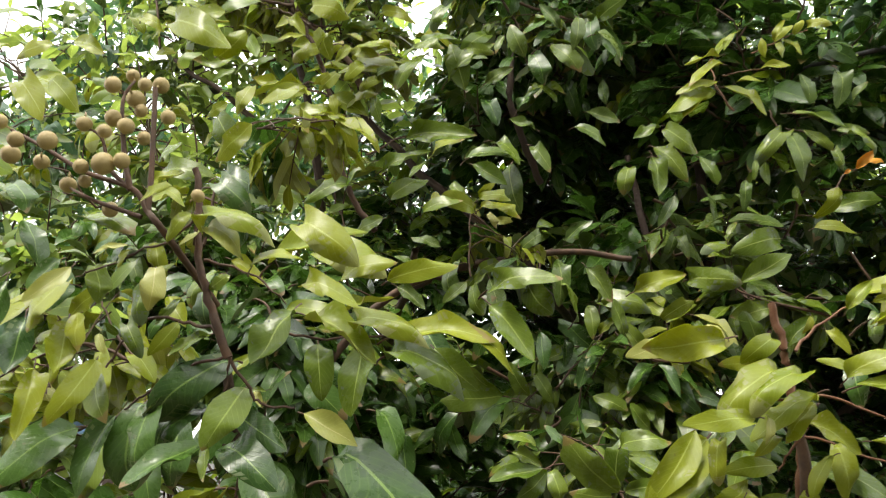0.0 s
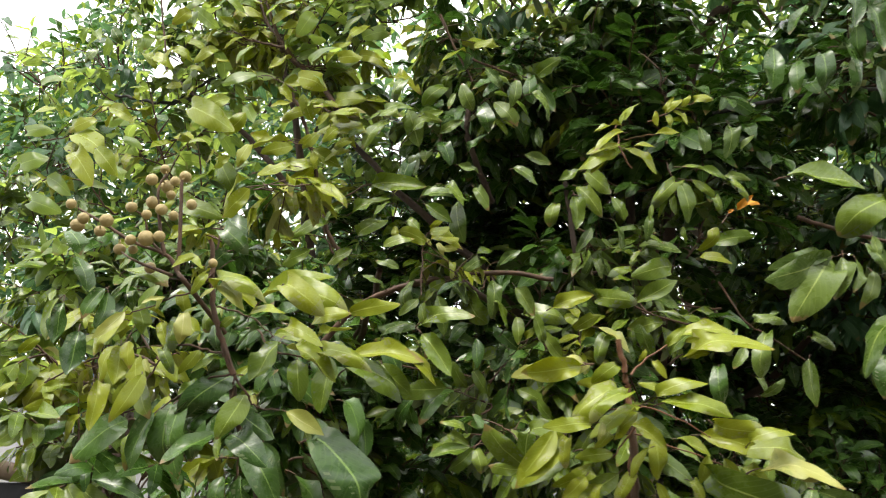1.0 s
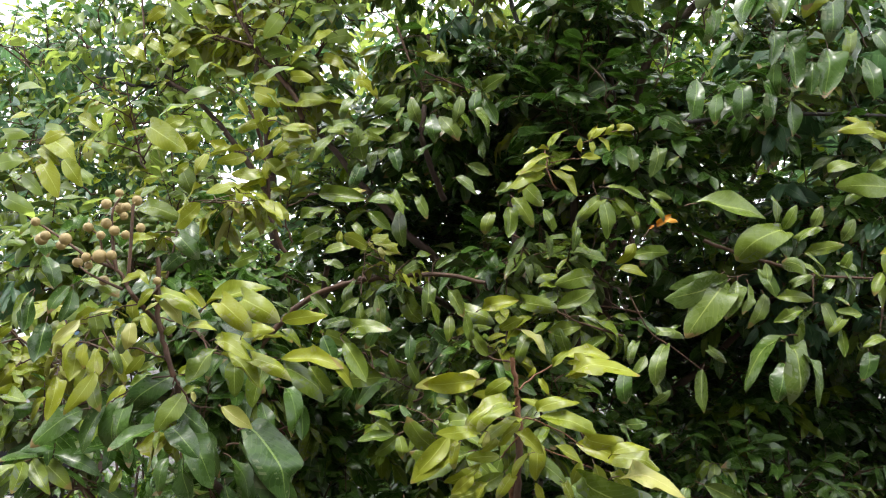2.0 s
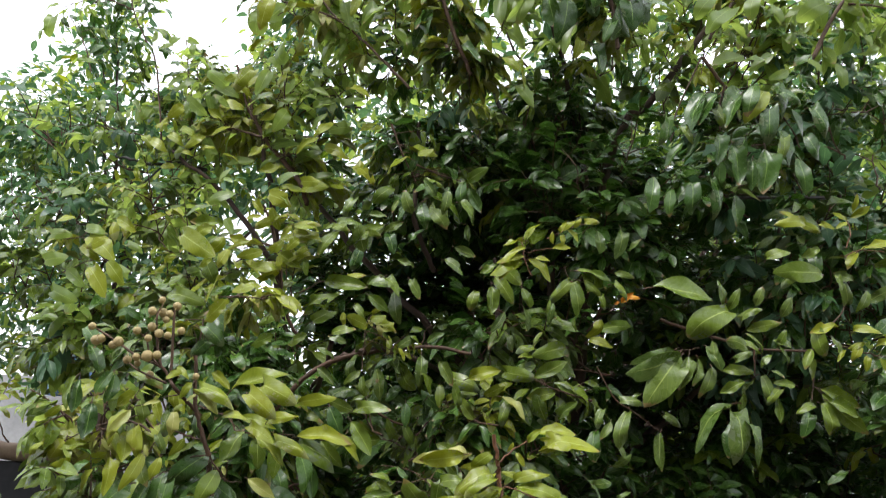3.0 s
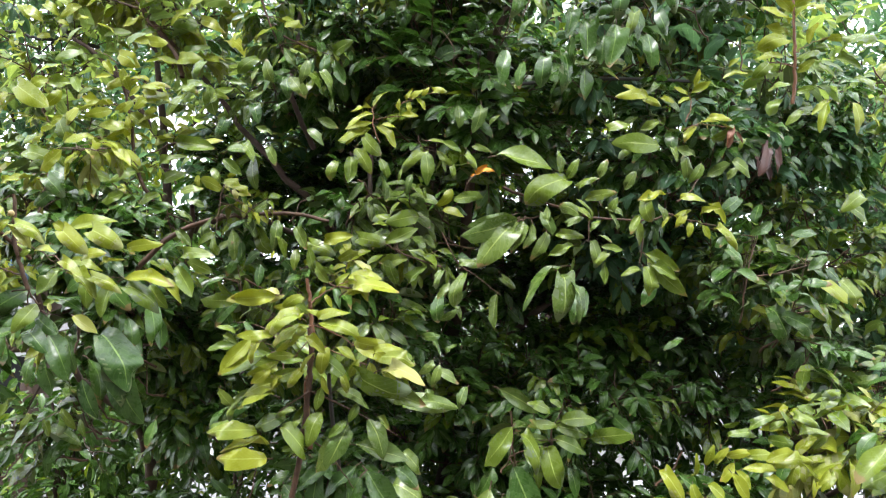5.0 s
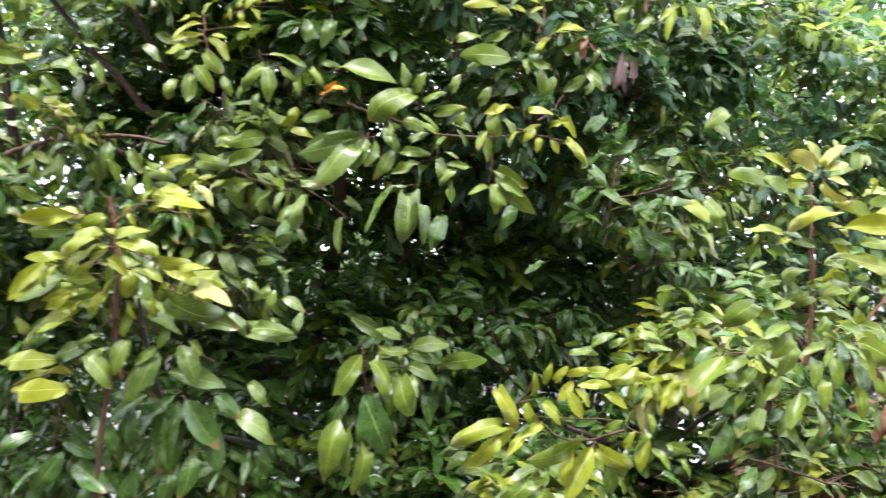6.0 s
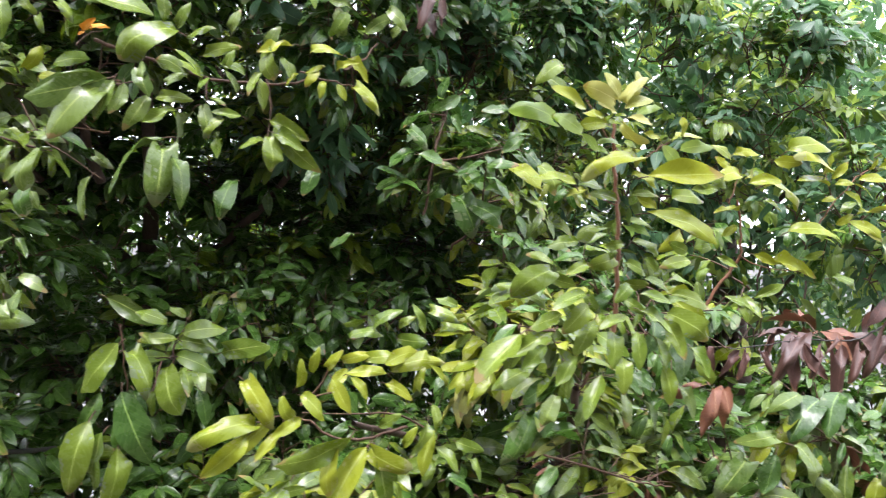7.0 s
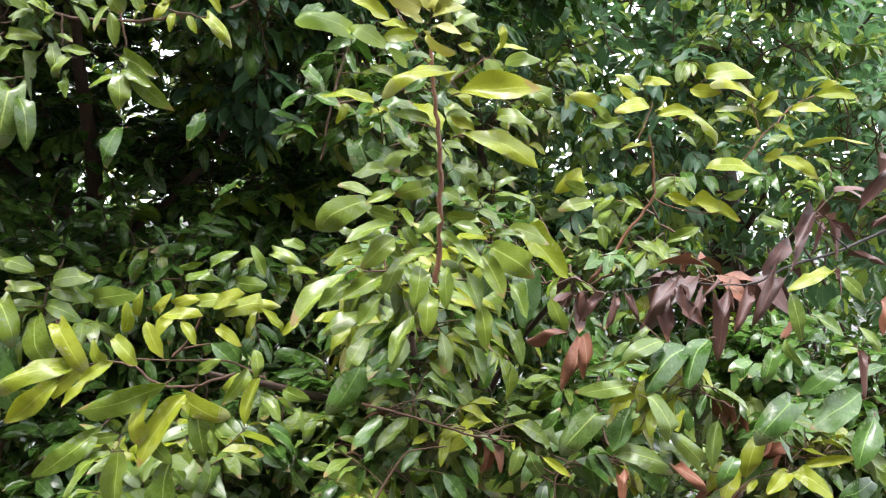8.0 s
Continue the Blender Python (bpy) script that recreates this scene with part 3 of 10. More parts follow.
# inner leaves: shade of the hollows is put into the darkest leaf mix
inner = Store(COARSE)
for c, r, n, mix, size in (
    ((0.85, 2.7, 2.3), (0.9, 0.25, 0.7), 68, DEEP_SHADE, 0.112),
    ((0.25, 2.7, 2.0), (0.5, 0.25, 0.7), 58, DEEP_SHADE, 0.112),
    ((-0.15, 2.6, 2.1), (0.3, 0.2, 0.5), 26, DEEP_SHADE, 0.106),
    ((1.5, 2.8, 1.7), (0.6, 0.25, 0.5), 41, DEEP_SHADE, 0.112),
    ((0.6, 2.9, 1.2), (1.0, 0.25, 0.5), 51, DEEP_SHADE, 0.112),
    ((0.7, 3.0, 2.4), (0.9, 0.2, 0.5), 60, DEEP_SHADE, 0.105),
    ((0.6, 2.6, 0.75), (0.6, 0.15, 0.3), 40, DEEP_SHADE, 0.11),
    ((1.5, 2.6, 0.85), (0.5, 0.15, 0.3), 40, DEEP_SHADE, 0.11),
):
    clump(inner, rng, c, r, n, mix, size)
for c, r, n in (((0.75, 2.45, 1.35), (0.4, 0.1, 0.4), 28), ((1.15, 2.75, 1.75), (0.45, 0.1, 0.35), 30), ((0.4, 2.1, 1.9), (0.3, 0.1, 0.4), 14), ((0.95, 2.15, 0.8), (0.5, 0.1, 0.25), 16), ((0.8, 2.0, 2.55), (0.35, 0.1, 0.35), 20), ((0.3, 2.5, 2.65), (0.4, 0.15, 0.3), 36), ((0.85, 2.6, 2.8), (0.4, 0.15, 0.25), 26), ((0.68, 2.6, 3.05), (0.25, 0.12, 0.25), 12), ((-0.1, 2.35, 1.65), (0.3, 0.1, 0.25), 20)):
    clump(inner, rng, c, r, n, DEEP_SHADE, 0.1)
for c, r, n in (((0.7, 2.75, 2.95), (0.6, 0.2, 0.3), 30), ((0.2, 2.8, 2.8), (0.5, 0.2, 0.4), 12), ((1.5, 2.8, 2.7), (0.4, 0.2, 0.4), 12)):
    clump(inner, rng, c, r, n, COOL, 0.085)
inner.build("inner_foliage", tree, "inner crown leaves mostly in the darkest green, shade put into their colour", rng)

# ---- slim fruiting tree beside it ----
tree_l = thing("fruit_tree", (-0.5, 2.75, 0), "slim fruit tree with yellow-green leaves and a bunch of round fruits", "tree", "fruit trees")
limb(tree_l, "trunk", [(-0.5, 2.75, -0.05), (-0.52, 2.73, 0.6), (-0.46, 2.6, 1.2), (-0.37, 2.34, 1.9)], 0.035, 0.02, sides=12, shake=0.005, seed=14)
limb(tree_l, "limb", [(-0.48, 2.65, 1.0), (-0.36, 2.1, 1.3), (-0.28, 1.4, 1.55), (-0.26, 1.12, 1.76)], 0.014, 0.006, shake=0.003, seed=15)
limb(tree_l, "limb", [(-0.35, 2.28, 1.85), (-0.4, 2.2, 2.4), (-0.5, 2.15, 2.9)], 0.022, 0.007, shake=0.004, seed=16)
limb(tree_l, "limb", [(-0.42, 2.48, 1.6), (-0.2, 2.0, 1.85), (-0.08, 1.65, 2.05)], 0.014, 0.007, shake=0.003, seed=17)
limb(tree_l, "limb", [(-0.4, 2.2, 2.35), (-0.6, 2.2, 2.6), (-0.85, 2.2, 2.8)], 0.012, 0.006, shake=0.003, seed=18)
limb(tree_l, "limb", [(-0.762, 2.35, 2.766), (-0.858, 2.32, 2.786), (-0.954, 2.3, 2.771), (-1.041, 2.28, 2.779), (-1.109, 2.28, 2.791)], 0.009, 0.0045, DARKWOOD, shake=0.003, seed=41)
limb(tree_l, "limb", [(-0.771, 2.35, 2.901), (-0.861, 2.32, 2.82), (-0.933, 2.3, 2.748), (-1.0, 2.28, 2.666)], 0.006, 0.003, DARKWOOD, shake=0.003, seed=42)
rng = random.Random(13)
crown = Store(PLAIN, edge_of_crown)
SLIM_CROWN_FRONT = [
    ((-0.35, 1.35, 1.55), (0.28, 0.22, 0.25), 24, LIT, 0.112),
    ((-0.75, 1.7, 1.5), (0.3, 0.3, 0.35), 27, LIT, 0.095),
    ((-0.75, 2.1, 2.3), (0.35, 0.3, 0.4), 16, LIT, 0.090),
    ((-0.35, 2.1, 2.75), (0.35, 0.3, 0.35), 14, BACKLIT, 0.090),
    ((-0.15, 1.95, 2.25), (0.3, 0.25, 0.3), 31, LIT, 0.095),
    ((-0.95, 2.3, 2.75), (0.3, 0.3, 0.3), 8, BACKLIT, 0.095),
    ((-1.15, 2.2, 2.1), (0.3, 0.3, 0.4), 9, LIT, 0.095),
    ((-1.3, 2.3, 1.6), (0.3, 0.3, 0.3), 10, LIT, 0.095),
    ((-0.2, 2.3, 3.35), (0.4, 0.3, 0.3), 10, BACKLIT, 0.101),
    ((-0.65, 2.35, 1.85), (0.35, 0.25, 0.3), 18, LIT, 0.101),
    ((-0.9, 2.5, 1.3), (0.4, 0.25, 0.3), 14, DEEP_SHADE, 0.101),
]
SLIM_CROWN_UPPER = [
    ((-0.2, 2.25, 3.55), (0.25, 0.25, 0.25), 20, BACKLIT, 0.101),
    ((-0.5, 2.3, 3.1), (0.25, 0.3, 0.25), 9, BACKLIT, 0.095),
    ((-1.03, 2.0, 2.05), (0.16, 0.1, 0.12), 12, COOL, 0.095),
    ((-0.66, 1.8, 2.06), (0.14, 0.1, 0.1), 14, SHADY, 0.095),
    ((-0.38, 1.75, 1.81), (0.16, 0.1, 0.13), 26, DEEP_SHADE, 0.1),
    ((-0.19, 1.75, 1.67), (0.16, 0.1, 0.13), 26, DEEP_SHADE, 0.1),
    ((-0.52, 1.8, 1.88), (0.16, 0.1, 0.13), 22, DEEP_SHADE, 0.1),
    ((-0.33, 1.9, 1.97), (0.16, 0.1, 0.13), 24, DEEP_SHADE, 0.1),
    ((-1.45, 2.4, 2.95), (0.2, 0.15, 0.15), 5, COOL, 0.085),
    ((-1.15, 2.4, 3.0), (0.2, 0.15, 0.15), 5, COOL, 0.085),
    ((-0.09, 1.7, 1.45), (0.2, 0.1, 0.14), 24, SHADY, 0.1),
]
SLIM_CROWN_LOWER = [
    ((-0.75, 2.4, 3.0), (0.3, 0.2, 0.2), 12, BACKLIT, 0.085),
    ((-1.35, 2.35, 2.6), (0.25, 0.2, 0.2), 8, COOL, 0.09),
    ((-0.4, 2.45, 3.05), (0.3, 0.2, 0.2), 14, BACKLIT, 0.085),
]
for c, r, n, mix, size in SLIM_CROWN_FRONT + SLIM_CROWN_UPPER + SLIM_CROWN_LOWER:
    clump(crown, rng, c, r, n, mix, size)
for c, r, n, mix in (((-0.2, 1.65, 1.4), (0.3, 0.15, 0.25), 30, SHADY), ((-0.42, 1.45, 1.3), (0.25, 0.15, 0.2), 24, SHADY)):
    clump(crown, rng, c, r, n, mix, 0.105)
crown.build("crown", tree_l, "airy foliage of yellow-green drooping pinnate leaves", rng)

low = Store(PLAIN)
for c, r, n, mix in (((-0.66, 1.42, 1.80), (0.14, 0.08, 0.06), 6, LIT), ((-0.60, 1.32, 1.68), (0.09, 0.08, 0.07), 4, MIX), ((-0.52, 1.26, 1.58), (0.08, 0.08, 0.07), 4, SHADY)):
    clump(low, rng, c, r, n, mix, 0.09, 0.2, (2, 4), 0.5, 0.12)
low.build("low_foliage", tree_l, "loose low leaves on drooping twigs", rng)

# ---- second tree, with upright young shoots and a withered branch ----
tree_b = thing("fruit_tree", (2.3, 2.75, 0), "young fruit tree with yellow-green shoots and a withered branch", "tree", "fruit trees")
limb(tree_b, "trunk", [(2.3, 2.75, -0.05), (2.28, 2.72, 0.5), (2.2, 2.6, 1.0), (2.22, 2.4, 1.5)], 0.042, 0.026, sides=12, shake=0.005, seed=9)
limb(tree_b, "limb", [(2.22, 2.62, 0.9), (2.08, 1.8, 1.1), (1.96, 1.3, 1.28), (1.93, 1.15, 1.42)], 0.016, 0.008, shake=0.003, seed=10)
limb(tree_b, "limb", [(2.2, 2.6, 1.0), (2.28, 2.0, 1.35), (2.36, 1.66, 1.52)], 0.012, 0.006, shake=0.003, seed=11)
limb(tree_b, "limb", [(2.25, 2.68, 0.8), (1.85, 2.0, 1.1), (1.5, 1.4, 1.3)], 0.02, 0.006, shake=0.003, seed=12)
limb(tree_b, "limb", [(2.22, 2.42, 1.45), (2.15, 2.6, 2.1), (1.95, 2.55, 2.65), (1.70, 2.3, 3.05)], 0.02, 0.007, shake=0.004, seed=19)
rng = random.Random(12)
crown = Store(PLAIN, edge_of_crown)
YOUNG_CROWN_FRONT = [
    ((1.3, 1.55, 1.38), (0.25, 0.15, 0.1), 22, MIX, 0.118),
    ((1.8, 1.55, 1.18), (0.25, 0.12, 0.12), 22, SHADY, 0.11),
    ((1.5, 1.3, 1.28), (0.3, 0.25, 0.12), 44, LIT, 0.118),
    ((1.9, 1.35, 1.32), (0.25, 0.2, 0.15), 34, LIT, 0.123),
    ((1.9, 1.6, 1.5), (0.3, 0.2, 0.15), 30, BRIGHT, 0.112),
    ((2.3, 1.6, 1.6), (0.3, 0.25, 0.2), 40, MIX, 0.095),
    ((2.7, 1.7, 1.7), (0.3, 0.25, 0.2), 32, BRIGHT, 0.095),
    ((2.4, 1.25, 1.25), (0.3, 0.2, 0.12), 36, DEEP_SHADE, 0.118),
    ((2.8, 1.3, 1.4), (0.3, 0.3, 0.2), 30, DEEP_SHADE, 0.112),
    ((1.8, 2.1, 0.9), (0.4, 0.25, 0.25), 18, MIX, 0.112),
    ((2.5, 1.95, 0.95), (0.4, 0.25, 0.25), 18, MIX, 0.112),
]
YOUNG_CROWN_UPPER = [
    ((3.1, 1.9, 1.2), (0.4, 0.3, 0.3), 24, DEEP_SHADE, 0.112),
    ((1.35, 1.4, 1.04), (0.3, 0.12, 0.1), 26, LIT, 0.115),
    ((2.0, 1.3, 1.08), (0.3, 0.12, 0.08), 24, LIT, 0.11),
    ((1.65, 1.4, 1.06), (0.35, 0.12, 0.1), 24, LIT, 0.115),
    ((2.3, 1.35, 1.06), (0.4, 0.12, 0.1), 18, MIX, 0.115),
    ((2.0, 1.6, 0.95), (0.5, 0.2, 0.12), 16, MIX, 0.112),
    ((2.45, 1.55, 1.1), (0.4, 0.12, 0.15), 28, SHADY, 0.11),
    ((1.7, 1.75, 1.05), (0.5, 0.12, 0.15), 28, SHADY, 0.11),
    ((3.2, 2.1, 0.88), (0.18, 0.12, 0.14), 22, SHADY, 0.1),
    ((3.42, 2.1, 0.88), (0.18, 0.12, 0.14), 20, SHADY, 0.1),
    ((3.13, 1.95, 1.08), (0.16, 0.1, 0.12), 20, DEEP_SHADE, 0.1),
]
YOUNG_CROWN_LOWER = [
    ((3.25, 2.0, 1.15), (0.16, 0.1, 0.12), 20, DEEP_SHADE, 0.1),
    ((1.72, 1.95, 1.11), (0.16, 0.1, 0.12), 20, DEEP_SHADE, 0.1),
    ((3.03, 2.1, 1.22), (0.16, 0.1, 0.12), 20, DEEP_SHADE, 0.1),
    ((2.37, 1.9, 1.05), (0.16, 0.1, 0.12), 20, DEEP_SHADE, 0.1),
    ((2.0, 2.5, 2.1), (0.5, 0.3, 0.4), 36, MIX, 0.095),
    ((2.7, 2.6, 2.2), (0.5, 0.3, 0.5), 34, COOL, 0.095),
    ((2.3, 2.7, 1.5), (0.7, 0.3, 0.4), 48, DEEP_SHADE, 0.101),
    ((2.1, 2.3, 3.4), (0.35, 0.3, 0.35), 3, BACKLIT, 0.101),
    ((2.5, 2.5, 3.0), (0.35, 0.3, 0.35), 4, BACKLIT, 0.095),
    ((1.9, 2.3, 2.7), (0.3, 0.3, 0.4), 16, BACKLIT, 0.095),
    ((2.6, 2.65, 2.65), (0.4, 0.2, 0.3), 26, COOL, 0.09),
]
YOUNG_CROWN_BACK = [
    ((3.15, 2.5, 2.45), (0.4, 0.2, 0.35), 34, COOL, 0.09),
    ((3.5, 2.4, 1.95), (0.4, 0.25, 0.35), 26, COOL, 0.095),
]
for c, r, n, mix, size in YOUNG_CROWN_FRONT + YOUNG_CROWN_UPPER + YOUNG_CROWN_LOWER + YOUNG_CROWN_BACK:
    clump(crown, rng, c, r, n, mix, size)
crown.build("crown", tree_b, "dense foliage of mixed dark and yellow-green leaves", rng)

# ---- trees behind ----
def far_tree(at, height, clumps, seed, mix, size, n):
    t = thing("background_tree", at, "tall leafy tree standing behind the fruit trees", "tree", "trees behind")
    limb(t, "trunk", [(at[0], at[1], -0.05), (at[0] + 0.1, at[1], height * 0.35), (at[0], at[1] + 0.1, height * 0.8)], 0.14, 0.04, sides=10, shake=0.01, seed=seed)
    r = random.Random(seed)
    st = Store(COARSE)
    for c, rad in clumps:
        loose_crown(st, r, c, rad, int(n * min(1.0, rad[0] * rad[2] / 0.4)), mix, size)
        limb(t, "limb", [(at[0], at[1], height * 0.4), tuple((Vector(c) + Vector((at[0], at[1], height * 0.5))) / 2), c], 0.02, 0.005, shake=0.025, seed=seed + len(t.children))
    st.build("crown", t, "dense crown of small dark green leaves", r)
    return t


FAR = {"mature": 7, "mid": 3, "young": 0.7}
far_tree((-2.4, 5.2, 0), 4.6, [((-2.4, 5.0, 3.5), (0.8, 0.5, 0.6)), ((-1.6, 5.2, 3.8), (0.8, 0.5, 0.5)), ((-3.3, 5.2, 3.4), (0.7, 0.6, 0.6)), ((-3.2, 5.2, 2.4), (0.7, 0.6, 0.6)), ((-2.2, 5.0, 2.6), (0.7, 0.5, 0.6)), ((-1.2, 4.9, 2.9), (0.8, 0.5, 0.8)), ((-2.6, 5.0, 4.4), (0.3, 0.2, 0.3)), ((-2.5, 5.0, 4.9), (0.2, 0.2, 0.4)), ((-0.5, 4.9, 3.6), (0.7, 0.5, 0.6)), ((-2.95, 4.9, 3.85), (0.45, 0.3, 0.35)), ((-0.95, 4.9, 4.5), (0.5, 0.3, 0.4))], 21, {"hazy": 8, "fresh": 3, "mid": 1, "young": 0.6}, 0.10, 1650)
far_tree((0.9, 5.0, 0), 5.0, [((0.3, 4.6, 1.6), (0.9, 0.5, 0.9)), ((1.5, 4.6, 1.8), (0.9, 0.5, 0.9)), ((0.4, 4.6, 2.6), (0.9, 0.5, 0.7)), ((1.5, 4.6, 2.7), (0.9, 0.5, 0.7)), ((0.8, 4.7, 3.6), (0.6, 0.3, 0.5)), ((1.7, 4.7, 3.7), (0.5, 0.3, 0.5))], 22, FAR, 0.1, 1500)
far_tree((4.0, 5.2, 0), 4.8, [((2.9, 4.6, 1.5), (0.9, 0.5, 0.9)), ((4.2, 4.6, 1.7), (0.9, 0.5, 0.9)), ((5.0, 4.6, 2.4), (0.9, 0.5, 0.9)), ((3.0, 4.6, 2.9), (0.9, 0.5, 0.7)), ((4.2, 4.6, 3.0), (0.9, 0.5, 0.7)), ((2.6, 4.6, 3.7), (0.8, 0.5, 0.6)), ((3.5, 4.6, 3.9), (0.7, 0.5, 0.5)), ((2.3, 4.6, 2.4), (0.8, 0.5, 0.8)), ((4.4, 4.7, 3.8), (0.7, 0.4, 0.5)), ((5.2, 4.7, 3.2), (0.7, 0.4, 0.6))], 23, {"hazy": 7, "fresh": 3, "mature": 2}, 0.12, 1200)

far_tree((1.3, 3.9, 0), 4.6, [((0.1, 3.7, 3.5), (0.55, 0.3, 0.5)), ((0.8, 3.7, 3.5), (0.6, 0.3, 0.55)), ((1.5, 3.7, 3.6), (0.6, 0.3, 0.55)), ((2.2, 3.7, 3.5), (0.6, 0.3, 0.6)), ((0.5, 3.7, 4.2), (0.6, 0.3, 0.45)), ((1.2, 3.7, 4.3), (0.6, 0.3, 0.5)), ((2.0, 3.7, 4.3), (0.55, 0.3, 0.45)), ((2.7, 3.7, 4.0), (0.5, 0.3, 0.5))], 24, {"hazy": 5, "fresh": 5, "mid": 1}, 0.1, 640)


def hedge(at, size, seed, n, label):
    """A thicket of leafy stems under and between the trees."""
    t = thing("hedge", (at[0], at[1], 0), label, "hedge", "hedges behind")
    r = random.Random(seed)
    for k in range(9):
        x, y = at[0] + r.uniform(-1, 1) * size[0], at[1] + r.uniform(-0.6, 0.6) * size[1]
        limb(t, "stem", [(x, y, -0.03), (x + r.gauss(0, 0.1), y, size[2] * 0.8), (x + r.gauss(0, 0.2), y, size[2] * 1.6)], 0.016, 0.005, shake=0.006, seed=seed + k)
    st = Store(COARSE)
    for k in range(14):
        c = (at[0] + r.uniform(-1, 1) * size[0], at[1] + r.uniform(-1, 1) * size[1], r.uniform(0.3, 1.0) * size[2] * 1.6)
        # darkest leaf mix, so the shade beneath the trees is in the colour
        loose_crown(st, r, c, (0.5, 0.3, 0.45), n // 14, DEEP_SHADE, 0.09)
    st.build("foliage", t, "dense thicket leaves in the darkest green, shade put into their colour", r)


far_tree((3.4, 3.4, 0), 3.2, [((1.9, 3.15, 2.0), (0.5, 0.2, 0.5)), ((2.6, 3.1, 2.0), (0.6, 0.2, 0.5)), ((3.4, 3.0, 1.9), (0.6, 0.2, 0.5)), ((4.1, 2.9, 2.0), (0.6, 0.2, 0.6)), ((2.3, 3.2, 2.7), (0.6, 0.2, 0.4)), ((3.1, 3.1, 2.7), (0.6, 0.2, 0.45)), ((3.9, 3.0, 2.7), (0.6, 0.2, 0.4))], 25, {"hazy": 7, "fresh": 2, "mature": 1}, 0.1, 1050)

hedge((-0.8, 4.0, 0), (0.9, 0.3, 0.9), 31, 3500, "dark green thicket growing beneath the trees")
hedge((0.6, 3.7, 0), (1.0, 0.3, 1.1), 32, 6500, "dark green thicket growing beneath the trees")
hedge((2.4, 3.6, 0), (1.0, 0.3, 1.2), 33, 6500, "dark green thicket growing beneath the trees")
hedge((4.2, 3.8, 0), (1.0, 0.3, 1.2), 34, 3000, "dark green thicket growing beneath the trees")
hedge((-1.2, 4.5, 0), (0.3, 0.3, 1.2), 36, 2600, "leafy green thicket beside the yard")

# ---- leaf sprays, each leaf a piece of its own ----
spray = Spray(tree_l, "thin spray of backlit yellow-green leaves beside the fruits", 91)
spray.stem([(-0.182, 1.200, 2.122), (-0.252, 1.212, 2.128), (-0.305, 1.224, 2.123)], 0.0015, 0.0007)
spray.blade("young", (-0.277, 1.202, 2.115), (-0.315, 1.197, 2.055))
spray.blade("young", (-0.184, 1.174, 2.152), (-0.246, 1.159, 2.122), 1.1)
spray.blade("young", (-0.585, 1.203, 2.197), (-0.530, 1.195, 2.140), 1.1)
spray.blade("young", (-0.614, 1.163, 2.179), (-0.540, 1.142, 2.112))
spray.blade("young", (-0.395, 1.182, 2.270), (-0.307, 1.154, 2.207))
spray.blade("young", (-0.344, 1.223, 2.240), (-0.295, 1.212, 2.271))
spray.blade("young", (-0.325, 1.192, 2.298), (-0.377, 1.178, 2.262))
spray.blade("young", (-0.593, 1.205, 2.258), (-0.636, 1.191, 2.222))
spray.blade("mature", (-0.620, 1.199, 2.028), (-0.572, 1.186, 1.984), 1.2)
spray.blade("mature", (-0.575, 1.226, 2.019), (-0.628, 1.212, 1.981))
spray.blade("young", (-0.416, 1.190, 2.020), (-0.355, 1.174, 2.038))
spray.finish(0.02)

spray = Spray(tree, "small spray of fresh yellow tip leaves", 127)
spray.stem([(0.028, 1.560, 1.974), (0.029, 1.572, 2.041), (0.029, 1.585, 2.100), (0.047, 1.597, 2.135)], 0.0019, 0.0010)
spray.stem([(0.032, 1.560, 2.054), (0.079, 1.572, 2.046), (0.116, 1.585, 2.021)], 0.0015, 0.0010)
spray.blade("young", (0.038, 1.542, 2.094), (-0.021, 1.531, 2.125))
spray.blade("young", (0.045, 1.577, 2.131), (0.072, 1.571, 2.162))
spray.blade("young", (0.049, 1.532, 2.110), (0.106, 1.520, 2.110))
spray.blade("young", (0.049, 1.569, 2.106), (0.128, 1.562, 2.087), 0.7)
spray.blade("mid", (0.037, 1.543, 2.184), (0.091, 1.530, 2.130), 1.1)
spray.blade("mid", (0.070, 1.579, 2.247), (0.131, 1.563, 2.192))
spray.blade("mid", (-0.010, 1.581, 2.156), (0.023, 1.573, 2.114))
spray.blade("young", (-0.033, 1.544, 2.131), (-0.027, 1.534, 2.093))
spray.blade("young", (-0.043, 1.583, 2.225), (0.020, 1.569, 2.244))
spray.blade("mid", (-0.045, 1.535, 2.185), (-0.085, 1.529, 2.139))
spray.blade("mature", (0.119, 1.557, 2.004), (0.067, 1.550, 1.971))
spray.blade("mid", (0.021, 1.577, 1.968), (-0.014, 1.558, 1.921))
spray.blade("mid", (0.037, 1.532, 1.951), (0.047, 1.524, 1.893))
spray.finish(0.035)

spray = Spray(tree, "spray with one withered orange leaf", 192)
spray.stem([(0.772, 1.720, 2.191), (0.804, 1.733, 2.226), (0.828, 1.746, 2.237)], 0.0021, 0.0010)
spray.blade("orange", (0.797, 1.683, 2.213), (0.832, 1.664, 2.246))
spray.blade("orange", (0.812, 1.701, 2.225), (0.859, 1.691, 2.229))
spray.blade("orange", (0.796, 1.704, 2.221), (0.782, 1.699, 2.208))
spray.finish(0)

spray = Spray(tree, "reddish twig with a fan of small green leaves", 234)
spray.stem([(0.188, 1.700, 1.784), (0.218, 1.712, 1.822), (0.265, 1.724, 1.871), (0.288, 1.736, 1.900)], 0.0027, 0.0011)
spray.stem([(0.170, 1.700, 1.710), (0.193, 1.712, 1.731), (0.130, 1.724, 1.756), (0.087, 1.736, 1.771)], 0.0033, 0.0011)
